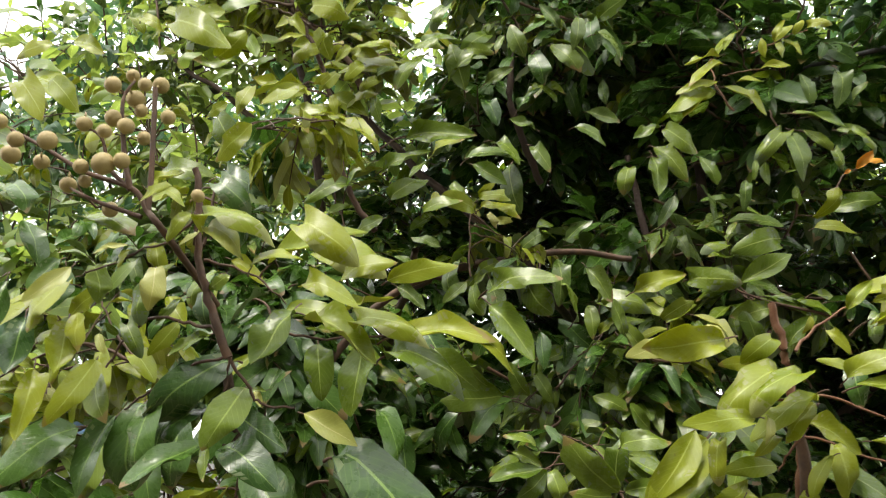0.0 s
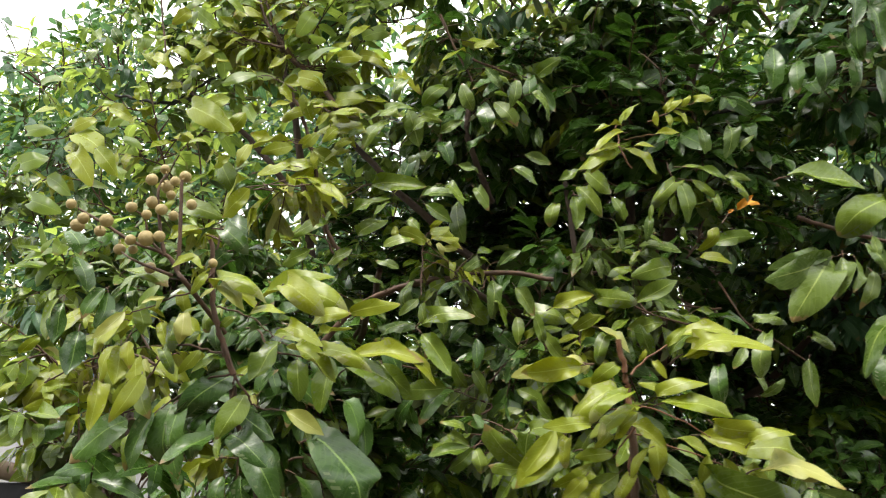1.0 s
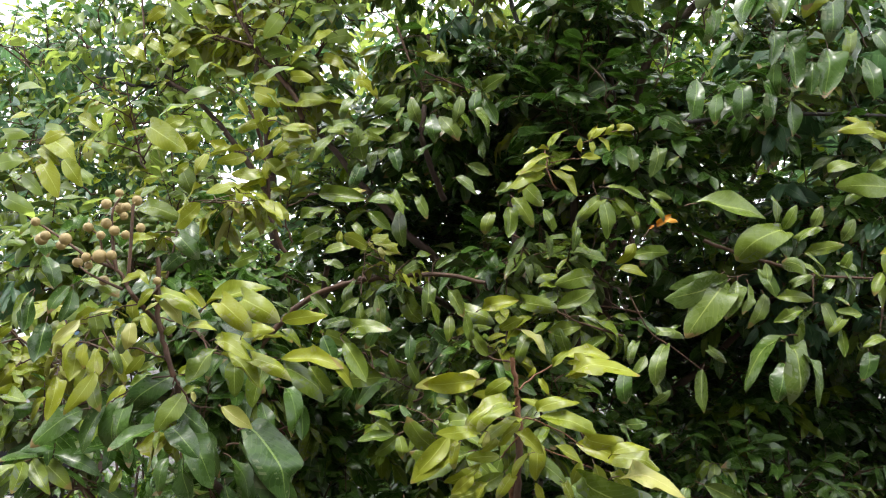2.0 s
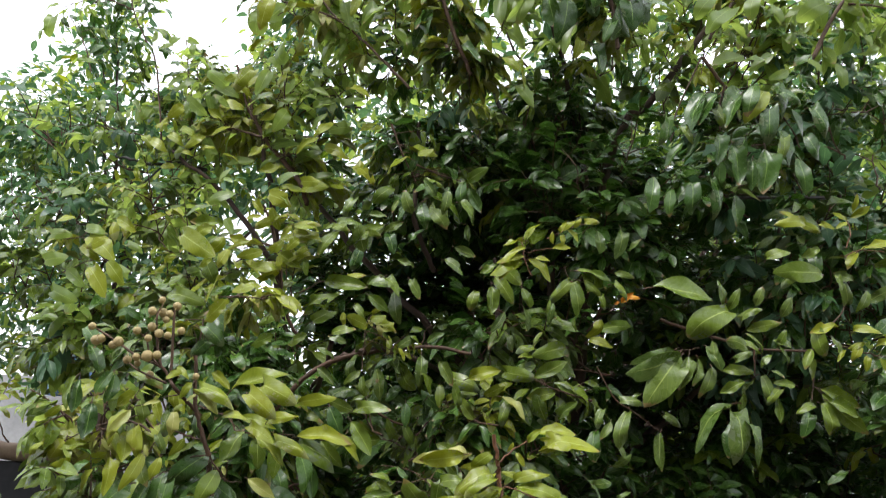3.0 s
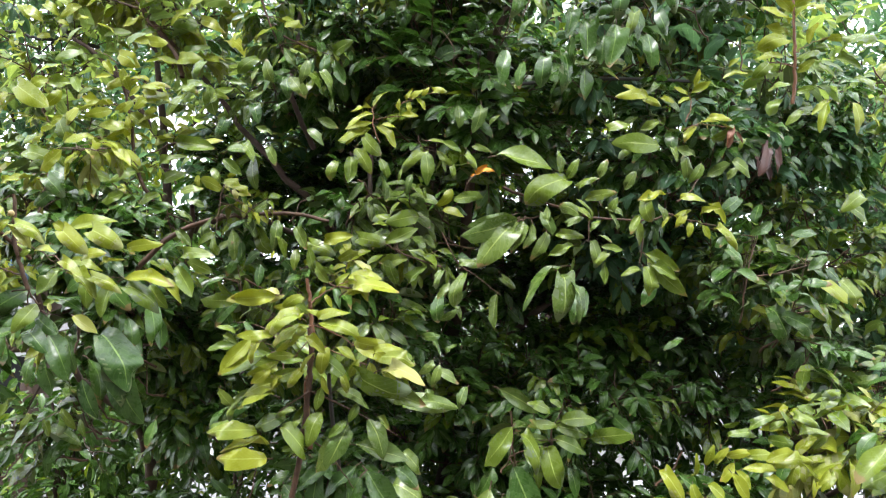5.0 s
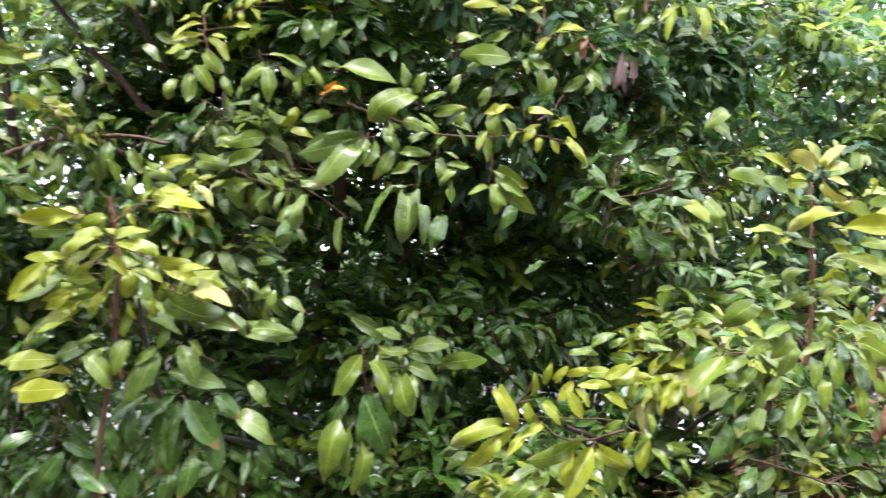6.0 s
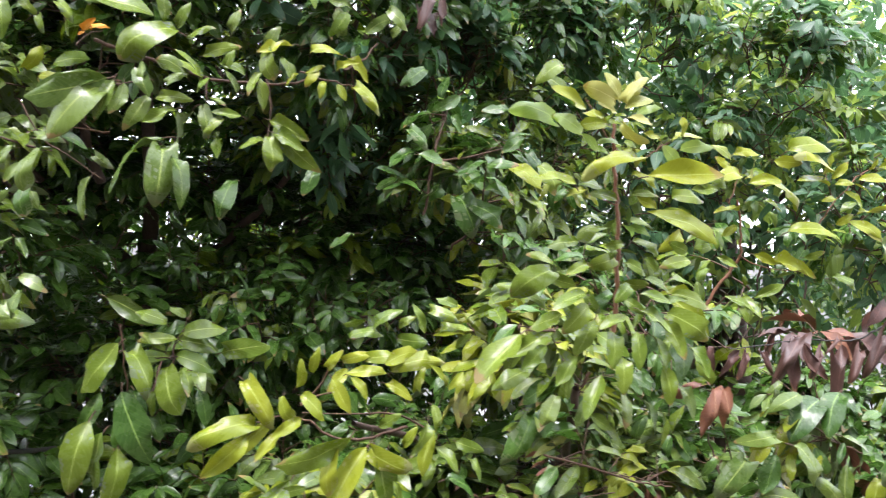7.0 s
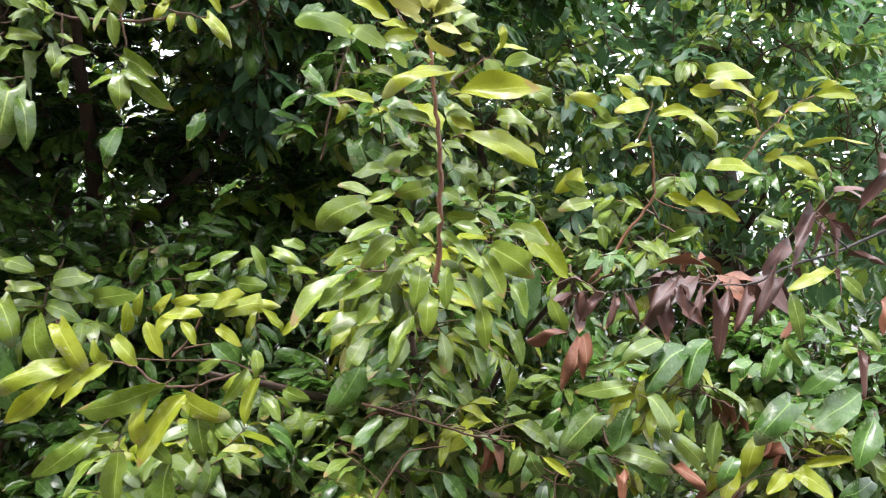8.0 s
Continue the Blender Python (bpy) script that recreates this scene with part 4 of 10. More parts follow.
spray.stem([(0.243, 1.700, 1.705), (0.299, 1.712, 1.731), (0.329, 1.724, 1.753)], 0.0022, 0.0011)
spray.blade("mid", (0.264, 1.662, 1.948), (0.274, 1.637, 2.000))
spray.blade("mid", (0.253, 1.668, 1.939), (0.258, 1.647, 1.870))
spray.blade("young", (0.275, 1.707, 1.890), (0.310, 1.691, 1.927))
spray.blade("mid", (0.288, 1.727, 1.878), (0.363, 1.708, 1.863))
spray.blade("mid", (0.294, 1.716, 1.892), (0.367, 1.711, 1.915))
spray.blade("mature", (0.259, 1.714, 1.866), (0.193, 1.696, 1.912))
spray.blade("mid", (0.242, 1.710, 1.838), (0.315, 1.703, 1.802))
spray.blade("mid", (0.279, 1.712, 1.955), (0.372, 1.678, 1.924))
spray.blade("mid", (0.136, 1.664, 1.997), (0.173, 1.650, 1.914), 1.2)
spray.blade("mature", (0.103, 1.699, 1.767), (0.021, 1.664, 1.686), 1.1)
spray.blade("mid", (0.081, 1.677, 1.769), (-0.027, 1.664, 1.750))
spray.blade("mid", (0.086, 1.677, 1.771), (0.016, 1.656, 1.817), 0.8)
spray.blade("mid", (0.150, 1.713, 1.813), (0.178, 1.701, 1.756))
spray.blade("mid", (0.135, 1.686, 1.770), (0.103, 1.672, 1.834))
spray.blade("mid", (0.208, 1.685, 1.699), (0.262, 1.672, 1.729))
spray.blade("mid", (0.253, 1.666, 1.767), (0.313, 1.649, 1.747))
spray.blade("mid", (0.310, 1.728, 1.769), (0.261, 1.715, 1.815))
spray.blade("mature", (0.067, 1.712, 1.918), (0.044, 1.703, 1.839))
spray.blade("mature", (0.100, 1.708, 1.895), (0.164, 1.688, 1.869))
spray.blade("mature", (0.134, 1.707, 1.928), (0.088, 1.693, 1.881))
spray.blade("mid", (0.308, 1.694, 1.932), (0.276, 1.682, 1.966))
spray.blade("mature", (0.211, 1.723, 1.885), (0.208, 1.716, 1.828))
spray.finish(0.05)

spray = Spray(tree, "low spray of glossy mid-green leaves", 261)
spray.stem([(0.277, 1.509, 1.577), (0.263, 1.522, 1.612), (0.240, 1.536, 1.665), (0.205, 1.549, 1.684)], 0.0026, 0.0009)
spray.stem([(0.153, 1.509, 1.638), (0.183, 1.522, 1.665)], 0.0018, 0.0009)
spray.blade("mid", (0.256, 1.473, 1.606), (0.167, 1.440, 1.676))
spray.blade("mid", (0.265, 1.536, 1.610), (0.268, 1.517, 1.691))
spray.blade("mid", (0.272, 1.500, 1.673), (0.348, 1.477, 1.673))
spray.blade("mid", (0.315, 1.480, 1.699), (0.280, 1.472, 1.734), 1.2)
spray.blade("mid", (0.269, 1.481, 1.604), (0.340, 1.460, 1.622))
spray.blade("mid", (0.143, 1.490, 1.638), (0.061, 1.479, 1.612))
spray.blade("mid", (0.150, 1.518, 1.634), (0.106, 1.496, 1.586), 1.1)
spray.blade("mid", (0.156, 1.489, 1.634), (0.175, 1.473, 1.587), 1.1)
spray.blade("mid", (0.249, 1.497, 1.595), (0.184, 1.478, 1.595))
spray.blade("mature", (0.182, 1.510, 1.674), (0.146, 1.504, 1.701))
spray.blade("mid", (0.134, 1.482, 1.673), (0.081, 1.478, 1.690))
spray.blade("mid", (0.094, 1.503, 1.665), (0.143, 1.493, 1.642))
spray.finish(0.02)

spray = Spray(tree_b, "glossy leaves round the foot of a brown stem", 430)
spray.stem([(1.964, 1.170, 1.451), (1.949, 1.182, 1.407), (1.942, 1.194, 1.310)], 0.0042, 0.0021)
spray.stem([(1.888, 1.170, 1.533), (1.835, 1.182, 1.531)], 0.0031, 0.0010)
spray.blade("mid", (1.808, 1.134, 1.525), (1.732, 1.098, 1.427), 1.1)
spray.blade("mid", (1.890, 1.193, 1.532), (1.795, 1.180, 1.475))
spray.blade("mid", (1.924, 1.198, 1.458), (1.901, 1.175, 1.347), 1.2)
spray.blade("mature", (1.840, 1.186, 1.366), (1.778, 1.146, 1.272), 1.1)
spray.blade("yellow", (1.943, 1.196, 1.310), (1.851, 1.189, 1.280), 0.6)
spray.blade("mid", (1.940, 1.151, 1.295), (1.937, 1.127, 1.208), 1.2)
spray.blade("mid", (1.980, 1.196, 1.300), (1.948, 1.191, 1.343))
spray.blade("mature", (2.090, 1.151, 1.591), (2.067, 1.116, 1.486), 1.2)
spray.blade("mature", (2.119, 1.138, 1.555), (2.151, 1.116, 1.446), 1.3)
spray.blade("mid", (2.187, 1.153, 1.489), (2.217, 1.135, 1.438))
spray.blade("young", (2.114, 1.195, 1.619), (2.223, 1.179, 1.529))
spray.blade("mature", (1.987, 1.182, 1.398), (1.924, 1.162, 1.367))
spray.blade("mid", (1.837, 1.188, 1.446), (1.767, 1.170, 1.404))
spray.blade("mid", (2.011, 1.195, 1.312), (2.055, 1.183, 1.262))
spray.blade("mature", (2.021, 1.159, 1.266), (2.012, 1.150, 1.206))
spray.blade("mature", (2.074, 1.185, 1.315), (2.093, 1.172, 1.370))
spray.blade("mid", (2.111, 1.149, 1.374), (2.101, 1.140, 1.302))
spray.blade("mid", (1.967, 1.180, 1.366), (2.009, 1.166, 1.327))
spray.blade("mature", (1.892, 1.180, 1.385), (1.854, 1.163, 1.303))
spray.blade("mid", (2.059, 1.164, 1.412), (2.006, 1.158, 1.422))
spray.blade("mid", (1.856, 1.180, 1.206), (1.803, 1.176, 1.216))
spray.blade("mid", (1.796, 1.163, 1.147), (1.870, 1.140, 1.124))
spray.blade("mature", (1.721, 1.177, 1.173), (1.766, 1.171, 1.113))
spray.blade("mature", (1.673, 1.147, 1.241), (1.729, 1.122, 1.198))
spray.finish(0.013)

spray = Spray(tree_b, "withered branch with curled purple-brown dead leaves", 527)
spray.stem([(2.882, 1.196, 1.659), (2.778, 1.209, 1.601), (2.672, 1.222, 1.565), (2.611, 1.235, 1.530), (2.560, 1.248, 1.522), (2.461, 1.261, 1.524)], 0.0035, 0.0014)
spray.stem([(2.771, 1.196, 1.601), (2.720, 1.209, 1.644), (2.715, 1.222, 1.667)], 0.0021, 0.0010)
spray.stem([(2.439, 1.196, 1.526), (2.334, 1.209, 1.506), (2.293, 1.222, 1.500)], 0.0014, 0.0007)
spray.blade("dead", (2.424, 1.177, 1.520), (2.363, 1.155, 1.425), 0.72)
spray.blade("dead", (2.431, 1.193, 1.520), (2.398, 1.169, 1.418), 0.72)
spray.blade("dead", (2.431, 1.180, 1.520), (2.431, 1.147, 1.421), 0.72)
spray.blade("dead", (2.434, 1.175, 1.521), (2.468, 1.156, 1.442), 0.72)
spray.blade("dead", (2.431, 1.220, 1.517), (2.395, 1.199, 1.460), 0.72)
spray.blade("dead", (2.292, 1.176, 1.502), (2.236, 1.166, 1.456), 0.72)
spray.blade("dead", (2.327, 1.214, 1.496), (2.314, 1.210, 1.433), 0.72)
spray.blade("dead", (2.332, 1.163, 1.500), (2.352, 1.148, 1.450), 0.72)
spray.blade("dead", (2.537, 1.194, 1.520), (2.532, 1.178, 1.386), 0.72)
spray.blade("dead", (2.512, 1.158, 1.530), (2.475, 1.150, 1.495), 0.72)
spray.blade("dead", (2.710, 1.211, 1.660), (2.637, 1.186, 1.552), 0.72)
spray.blade("dead", (2.736, 1.227, 1.663), (2.748, 1.199, 1.574), 0.72)
spray.blade("dead", (2.729, 1.227, 1.656), (2.717, 1.221, 1.586), 0.72)
spray.blade("dead", (2.719, 1.167, 1.655), (2.763, 1.162, 1.610), 0.72)
spray.blade("dead", (2.624, 1.186, 1.542), (2.571, 1.169, 1.444), 0.72)
spray.blade("rust", (2.642, 1.158, 1.470), (2.621, 1.143, 1.426))
spray.blade("dead", (2.750, 1.161, 1.581), (2.822, 1.143, 1.566), 0.72)
spray.blade("dead", (2.800, 1.172, 1.643), (2.830, 1.150, 1.671), 0.72)
spray.blade("dead", (2.827, 1.185, 1.791), (2.770, 1.170, 1.683), 0.72)
spray.blade("dead", (2.773, 1.157, 1.412), (2.781, 1.135, 1.324), 0.72)
spray.blade("rust", (2.839, 1.201, 1.497), (2.846, 1.184, 1.435))
spray.blade("rust", (2.256, 1.222, 1.407), (2.230, 1.191, 1.312))
spray.blade("rust", (2.255, 1.172, 1.416), (2.263, 1.163, 1.341))
spray.blade("rust", (2.222, 1.210, 1.415), (2.151, 1.189, 1.405), 0.7)
spray.blade("dead", (2.581, 1.192, 1.508), (2.550, 1.167, 1.434), 0.72)
spray.blade("dead", (2.659, 1.195, 1.554), (2.689, 1.187, 1.511), 0.72)
spray.blade("dead", (2.721, 1.166, 1.556), (2.742, 1.161, 1.504), 0.72)
spray.blade("dead", (2.486, 1.202, 1.506), (2.462, 1.179, 1.442), 0.72)
spray.finish(0.12, mat=DARKWOOD)

spray = Spray(tree_b, "low spray of broad glossy green leaves", 560)
spray.stem([(2.500, 1.080, 1.143), (2.545, 1.092, 1.180), (2.623, 1.104, 1.196), (2.702, 1.116, 1.219)], 0.0015, 0.0006)
spray.stem([(2.506, 1.080, 1.312), (2.449, 1.092, 1.339), (2.389, 1.104, 1.427)], 0.0018, 0.0009)
spray.stem([(2.194, 1.080, 1.128), (2.194, 1.092, 1.179), (2.232, 1.104, 1.196), (2.311, 1.116, 1.204)], 0.0015, 0.0009)
spray.stem([(1.873, 1.080, 1.133), (1.929, 1.092, 1.214), (1.999, 1.104, 1.227)], 0.0024, 0.0012)
spray.stem([(1.848, 1.080, 1.306), (1.967, 1.092, 1.271), (2.068, 1.104, 1.243), (2.121, 1.116, 1.235)], 0.0024, 0.0018)
spray.blade("mature", (2.428, 1.103, 1.414), (2.343, 1.080, 1.337), 1.1)
spray.blade("mature", (2.460, 1.087, 1.431), (2.408, 1.054, 1.348), 1.1)
spray.blade("olive", (2.378, 1.097, 1.422), (2.302, 1.077, 1.387), 0.9)
spray.blade("olive", (2.319, 1.069, 1.350), (2.218, 1.048, 1.326), 0.7)
spray.blade("olive", (2.339, 1.052, 1.330), (2.384, 1.040, 1.258))
spray.blade("mature", (2.407, 1.088, 1.319), (2.427, 1.068, 1.272))
spray.blade("mature", (2.319, 1.078, 1.309), (2.296, 1.063, 1.229), 1.1)
spray.blade("olive", (2.442, 1.065, 1.214), (2.383, 1.050, 1.273), 0.9)
spray.blade("olive", (2.483, 1.096, 1.283), (2.458, 1.080, 1.204), 0.9)
spray.blade("young", (2.561, 1.107, 1.253), (2.530, 1.099, 1.184))
spray.blade("young", (2.600, 1.062, 1.203), (2.669, 1.040, 1.175), 1.1)
spray.blade("young", (2.600, 1.069, 1.207), (2.555, 1.050, 1.167), 1.1)
spray.blade("young", (2.558, 1.098, 1.178), (2.530, 1.085, 1.160))
spray.blade("young", (2.633, 1.083, 1.208), (2.723, 1.076, 1.233), 0.5)
spray.blade("mature", (2.613, 1.080, 1.325), (2.530, 1.057, 1.256), 1.1)
spray.blade("mature", (2.695, 1.074, 1.388), (2.629, 1.062, 1.331), 1.1)
spray.blade("mature", (2.737, 1.090, 1.336), (2.645, 1.055, 1.273), 1.1)
spray.blade("mature", (2.739, 1.047, 1.304), (2.679, 1.021, 1.229), 1.1)
spray.blade("mature", (2.502, 1.066, 1.226), (2.466, 1.053, 1.178))
spray.blade("olive", (2.297, 1.103, 1.217), (2.394, 1.065, 1.193), 0.9)
spray.blade("olive", (2.248, 1.085, 1.268), (2.205, 1.079, 1.235))
spray.blade("olive", (2.272, 1.104, 1.295), (2.196, 1.092, 1.222))
spray.blade("young", (2.672, 1.067, 1.560), (2.587, 1.042, 1.515), 0.7)
spray.blade("olive", (2.593, 1.062, 1.516), (2.611, 1.049, 1.434), 0.8)
spray.blade("olive", (2.709, 1.106, 1.547), (2.745, 1.087, 1.506))
spray.blade("olive", (2.717, 1.062, 1.459), (2.751, 1.050, 1.422))
spray.blade("mature", (2.565, 1.060, 1.416), (2.543, 1.053, 1.358))
spray.blade("mature", (2.524, 1.058, 1.396), (2.478, 1.042, 1.378))
spray.blade("rust", (2.302, 1.046, 1.210), (2.307, 1.035, 1.154))
spray.blade("rust", (2.388, 1.054, 1.208), (2.452, 1.046, 1.168))
spray.blade("olive", (2.166, 1.077, 1.188), (2.133, 1.063, 1.230))
spray.blade("olive", (2.129, 1.099, 1.231), (2.108, 1.085, 1.184))
spray.blade("mature", (2.671, 1.097, 1.211), (2.640, 1.093, 1.151))
spray.blade("mature", (2.743, 1.060, 1.192), (2.681, 1.038, 1.159))
spray.blade("mature", (2.441, 1.045, 1.337), (2.419, 1.037, 1.300))
spray.blade("olive", (2.279, 1.074, 1.388), (2.239, 1.068, 1.368))
spray.blade("mature", (2.164, 1.078, 1.266), (2.192, 1.075, 1.307))
spray.blade("olive", (2.583, 1.057, 1.437), (2.601, 1.032, 1.392))
spray.blade("young", (2.161, 1.050, 1.224), (2.205, 1.024, 1.194), 0.6)
spray.blade("olive", (2.630, 1.052, 1.478), (2.664, 1.023, 1.443))
spray.finish(0.016)

spray = Spray(tree_l, "low spray of yellow-lit leaves left of the fruits", 629)
spray.stem([(-0.422, 1.250, 1.775), (-0.510, 1.262, 1.809), (-0.594, 1.274, 1.791), (-0.688, 1.286, 1.746)], 0.0032, 0.0013)
spray.stem([(-0.422, 1.250, 1.775), (-0.472, 1.262, 1.824), (-0.504, 1.274, 1.874)], 0.0026, 0.0013)
spray.blade("mid", (-0.656, 1.265, 1.911), (-0.671, 1.245, 1.828), 1.1)
spray.blade("young", (-0.519, 1.242, 1.821), (-0.538, 1.225, 1.750))
spray.blade("young", (-0.442, 1.241, 1.866), (-0.415, 1.228, 1.811))
spray.blade("young", (-0.610, 1.268, 1.751), (-0.672, 1.261, 1.733))
spray.blade("young", (-0.478, 1.252, 1.798), (-0.448, 1.223, 1.718))
spray.blade("young", (-0.689, 1.269, 1.838), (-0.724, 1.264, 1.807))
spray.blade("young", (-0.561, 1.277, 1.728), (-0.613, 1.258, 1.698))
spray.blade("young", (-0.639, 1.222, 1.654), (-0.670, 1.209, 1.592), 0.8)
spray.blade("young", (-0.566, 1.224, 1.693), (-0.588, 1.219, 1.645))
spray.blade("young", (-0.594, 1.278, 1.778), (-0.633, 1.270, 1.802))
spray.blade("young", (-0.508, 1.271, 1.757), (-0.517, 1.265, 1.693))
spray.blade("young", (-0.616, 1.211, 1.715), (-0.651, 1.184, 1.702))
spray.blade("young", (-0.451, 1.266, 1.799), (-0.403, 1.241, 1.751))
spray.blade("mid", (-0.530, 1.258, 1.667), (-0.568, 1.243, 1.617))
spray.blade("mid", (-0.554, 1.264, 1.628), (-0.580, 1.257, 1.552))
spray.blade("young", (-0.535, 1.248, 1.846), (-0.496, 1.238, 1.886))
spray.blade("mid", (-0.443, 1.220, 1.675), (-0.453, 1.196, 1.592))
spray.blade("young", (-0.698, 1.233, 1.747), (-0.726, 1.221, 1.721))
spray.blade("mid", (-0.520, 1.236, 1.571), (-0.559, 1.224, 1.522))
spray.blade("young", (-0.410, 1.235, 1.726), (-0.427, 1.217, 1.664))
spray.blade("young", (-0.406, 1.279, 1.880), (-0.378, 1.256, 1.829))
spray.finish(0.05)

spray = Spray(tree_l, "dark forked branch with light green leaves", 654)
spray.stem([(-0.241, 1.900, 2.534), (-0.279, 1.912, 2.622), (-0.397, 1.924, 2.747), (-0.468, 1.936, 2.867), (-0.500, 1.947, 2.972)], 0.0090, 0.0045)
spray.stem([(-0.421, 1.900, 2.772), (-0.532, 1.912, 2.805), (-0.596, 1.924, 2.847)], 0.0045, 0.0018)
spray.stem([(-0.368, 1.900, 2.710), (-0.297, 1.912, 2.718)], 0.0036, 0.0018)
spray.blade("young", (-0.463, 1.920, 2.857), (-0.383, 1.892, 2.893))
spray.blade("young", (-0.471, 1.881, 2.902), (-0.525, 1.845, 2.944))
spray.blade("young", (-0.520, 1.880, 2.793), (-0.589, 1.871, 2.756))
spray.blade("young", (-0.556, 1.895, 2.817), (-0.618, 1.871, 2.853))
spray.blade("young", (-0.385, 1.885, 2.733), (-0.448, 1.863, 2.683))
spray.blade("young", (-0.417, 1.881, 2.788), (-0.327, 1.850, 2.799))
spray.blade("young", (-0.329, 1.892, 2.709), (-0.234, 1.873, 2.735))
spray.blade("young", (-0.267, 1.897, 2.585), (-0.165, 1.867, 2.584))
spray.blade("young", (-0.494, 1.929, 2.953), (-0.415, 1.908, 2.998))
spray.blade("young", (-0.324, 1.891, 2.660), (-0.408, 1.868, 2.630))
spray.blade("young", (-0.285, 1.866, 2.702), (-0.213, 1.845, 2.764))
spray.blade("mid", (-0.586, 1.919, 2.845), (-0.658, 1.893, 2.802))
spray.blade("mid", (-0.380, 1.865, 2.725), (-0.302, 1.839, 2.748))
spray.blade("young", (-0.492, 1.888, 2.670), (-0.542, 1.860, 2.697))
spray.blade("young", (-0.613, 1.887, 2.761), (-0.680, 1.876, 2.715))
spray.finish(0.03)

spray = Spray(tree, "arching spray of drooping olive leaves", 674)
spray.stem([(0.053, 1.718, 2.772), (0.093, 1.730, 2.679), (0.141, 1.741, 2.586)], 0.0042, 0.0025)
spray.stem([(0.139, 1.718, 2.640), (0.235, 1.730, 2.605), (0.304, 1.741, 2.594)], 0.0034, 0.0017)
spray.blade("mid", (0.186, 1.716, 2.527), (0.288, 1.676, 2.443), 1.1)
spray.blade("mature", (0.165, 1.709, 2.501), (0.196, 1.683, 2.420), 1.1)
spray.blade("mature", (0.130, 1.728, 2.511), (0.092, 1.715, 2.447))
spray.blade("mature", (0.251, 1.700, 2.566), (0.249, 1.687, 2.499))
spray.blade("mature", (0.297, 1.707, 2.578), (0.292, 1.694, 2.500), 1.1)
spray.blade("mid", (0.307, 1.724, 2.590), (0.376, 1.697, 2.627))
spray.blade("mid", (0.134, 1.719, 2.579), (0.113, 1.713, 2.523), 0.7)
spray.blade("mid", (0.170, 1.694, 2.573), (0.239, 1.682, 2.546), 0.6)
spray.blade("mature", (0.313, 1.721, 2.571), (0.367, 1.711, 2.492))
spray.blade("mature", (0.220, 1.685, 2.572), (0.149, 1.672, 2.529))
spray.blade("young", (0.123, 1.699, 2.651), (0.050, 1.692, 2.592), 1.1)
spray.blade("young", (0.146, 1.716, 2.667), (0.214, 1.693, 2.670))
spray.blade("mid", (0.068, 1.715, 2.556), (0.006, 1.693, 2.503))
spray.blade("mature", (0.058, 1.736, 2.414), (0.082, 1.711, 2.339))
spray.blade("mature", (-0.023, 1.741, 2.359), (-0.050, 1.725, 2.284))
spray.blade("mature", (0.130, 1.726, 2.380), (0.177, 1.719, 2.432))
spray.finish(0.02)

spray = Spray(tree_l, "broad dark leaves above the fruits", 694)
spray.stem([(-0.369, 1.300, 1.963), (-0.367, 1.312, 2.032), (-0.369, 1.324, 2.075)], 0.0033, 0.0020)
spray.blade("mature", (-0.369, 1.322, 2.082), (-0.278, 1.304, 2.053), 1.1)
spray.blade("mature", (-0.365, 1.293, 2.071), (-0.394, 1.274, 2.027), 1.3)
spray.blade("mature", (-0.352, 1.280, 2.056), (-0.296, 1.272, 2.002), 1.3)
spray.blade("mature", (-0.347, 1.318, 2.020), (-0.386, 1.303, 1.976), 1.3)
spray.blade("young", (-0.358, 1.266, 1.974), (-0.381, 1.262, 1.953))
spray.blade("young", (-0.321, 1.285, 1.938), (-0.262, 1.281, 1.901))
spray.blade("young", (-0.338, 1.318, 1.926), (-0.352, 1.313, 1.884))
spray.finish(0.02)

spray = Spray(tree, "spray of small olive leaves on thin red twigs", 767)
spray.stem([(0.433, 1.660, 1.828), (0.360, 1.672, 1.841), (0.302, 1.684, 1.891)], 0.0035, 0.0018)
spray.stem([(0.710, 1.660, 1.912), (0.602, 1.672, 1.942), (0.528, 1.684, 1.975)], 0.0035, 0.0018)
spray.blade("mid", (-0.002, 1.668, 1.848), (-0.090, 1.656, 1.878))
spray.blade("mature", (0.081, 1.677, 1.879), (0.073, 1.651, 1.948))
spray.blade("mid", (0.219, 1.644, 1.903), (0.185, 1.609, 1.986))
spray.blade("mid", (0.317, 1.654, 1.874), (0.287, 1.645, 1.942))
spray.blade("mid", (0.361, 1.670, 1.841), (0.305, 1.657, 1.899))
spray.blade("young", (0.391, 1.671, 1.913), (0.447, 1.655, 1.951))
spray.blade("yellow", (0.440, 1.628, 1.911), (0.510, 1.608, 1.855))
spray.blade("mid", (0.572, 1.680, 1.853), (0.533, 1.663, 1.924))
spray.blade("mid", (0.608, 1.658, 1.851), (0.661, 1.632, 1.909))
spray.blade("young", (0.337, 1.651, 1.962), (0.429, 1.631, 2.001))
spray.blade("mid", (0.441, 1.661, 1.986), (0.536, 1.632, 1.968))
spray.blade("mid", (0.532, 1.634, 1.972), (0.635, 1.624, 2.012))
spray.blade("mid", (0.631, 1.673, 2.069), (0.526, 1.649, 2.043))
spray.blade("young", (0.682, 1.641, 2.104), (0.732, 1.617, 2.148))
spray.blade("young", (0.701, 1.682, 2.092), (0.773, 1.665, 2.076))
spray.blade("mid", (0.735, 1.689, 2.130), (0.822, 1.660, 2.149))
spray.blade("mid", (0.603, 1.672, 1.934), (0.517, 1.659, 1.902))
spray.blade("mature", (0.156, 1.621, 1.881), (0.149, 1.599, 1.812))
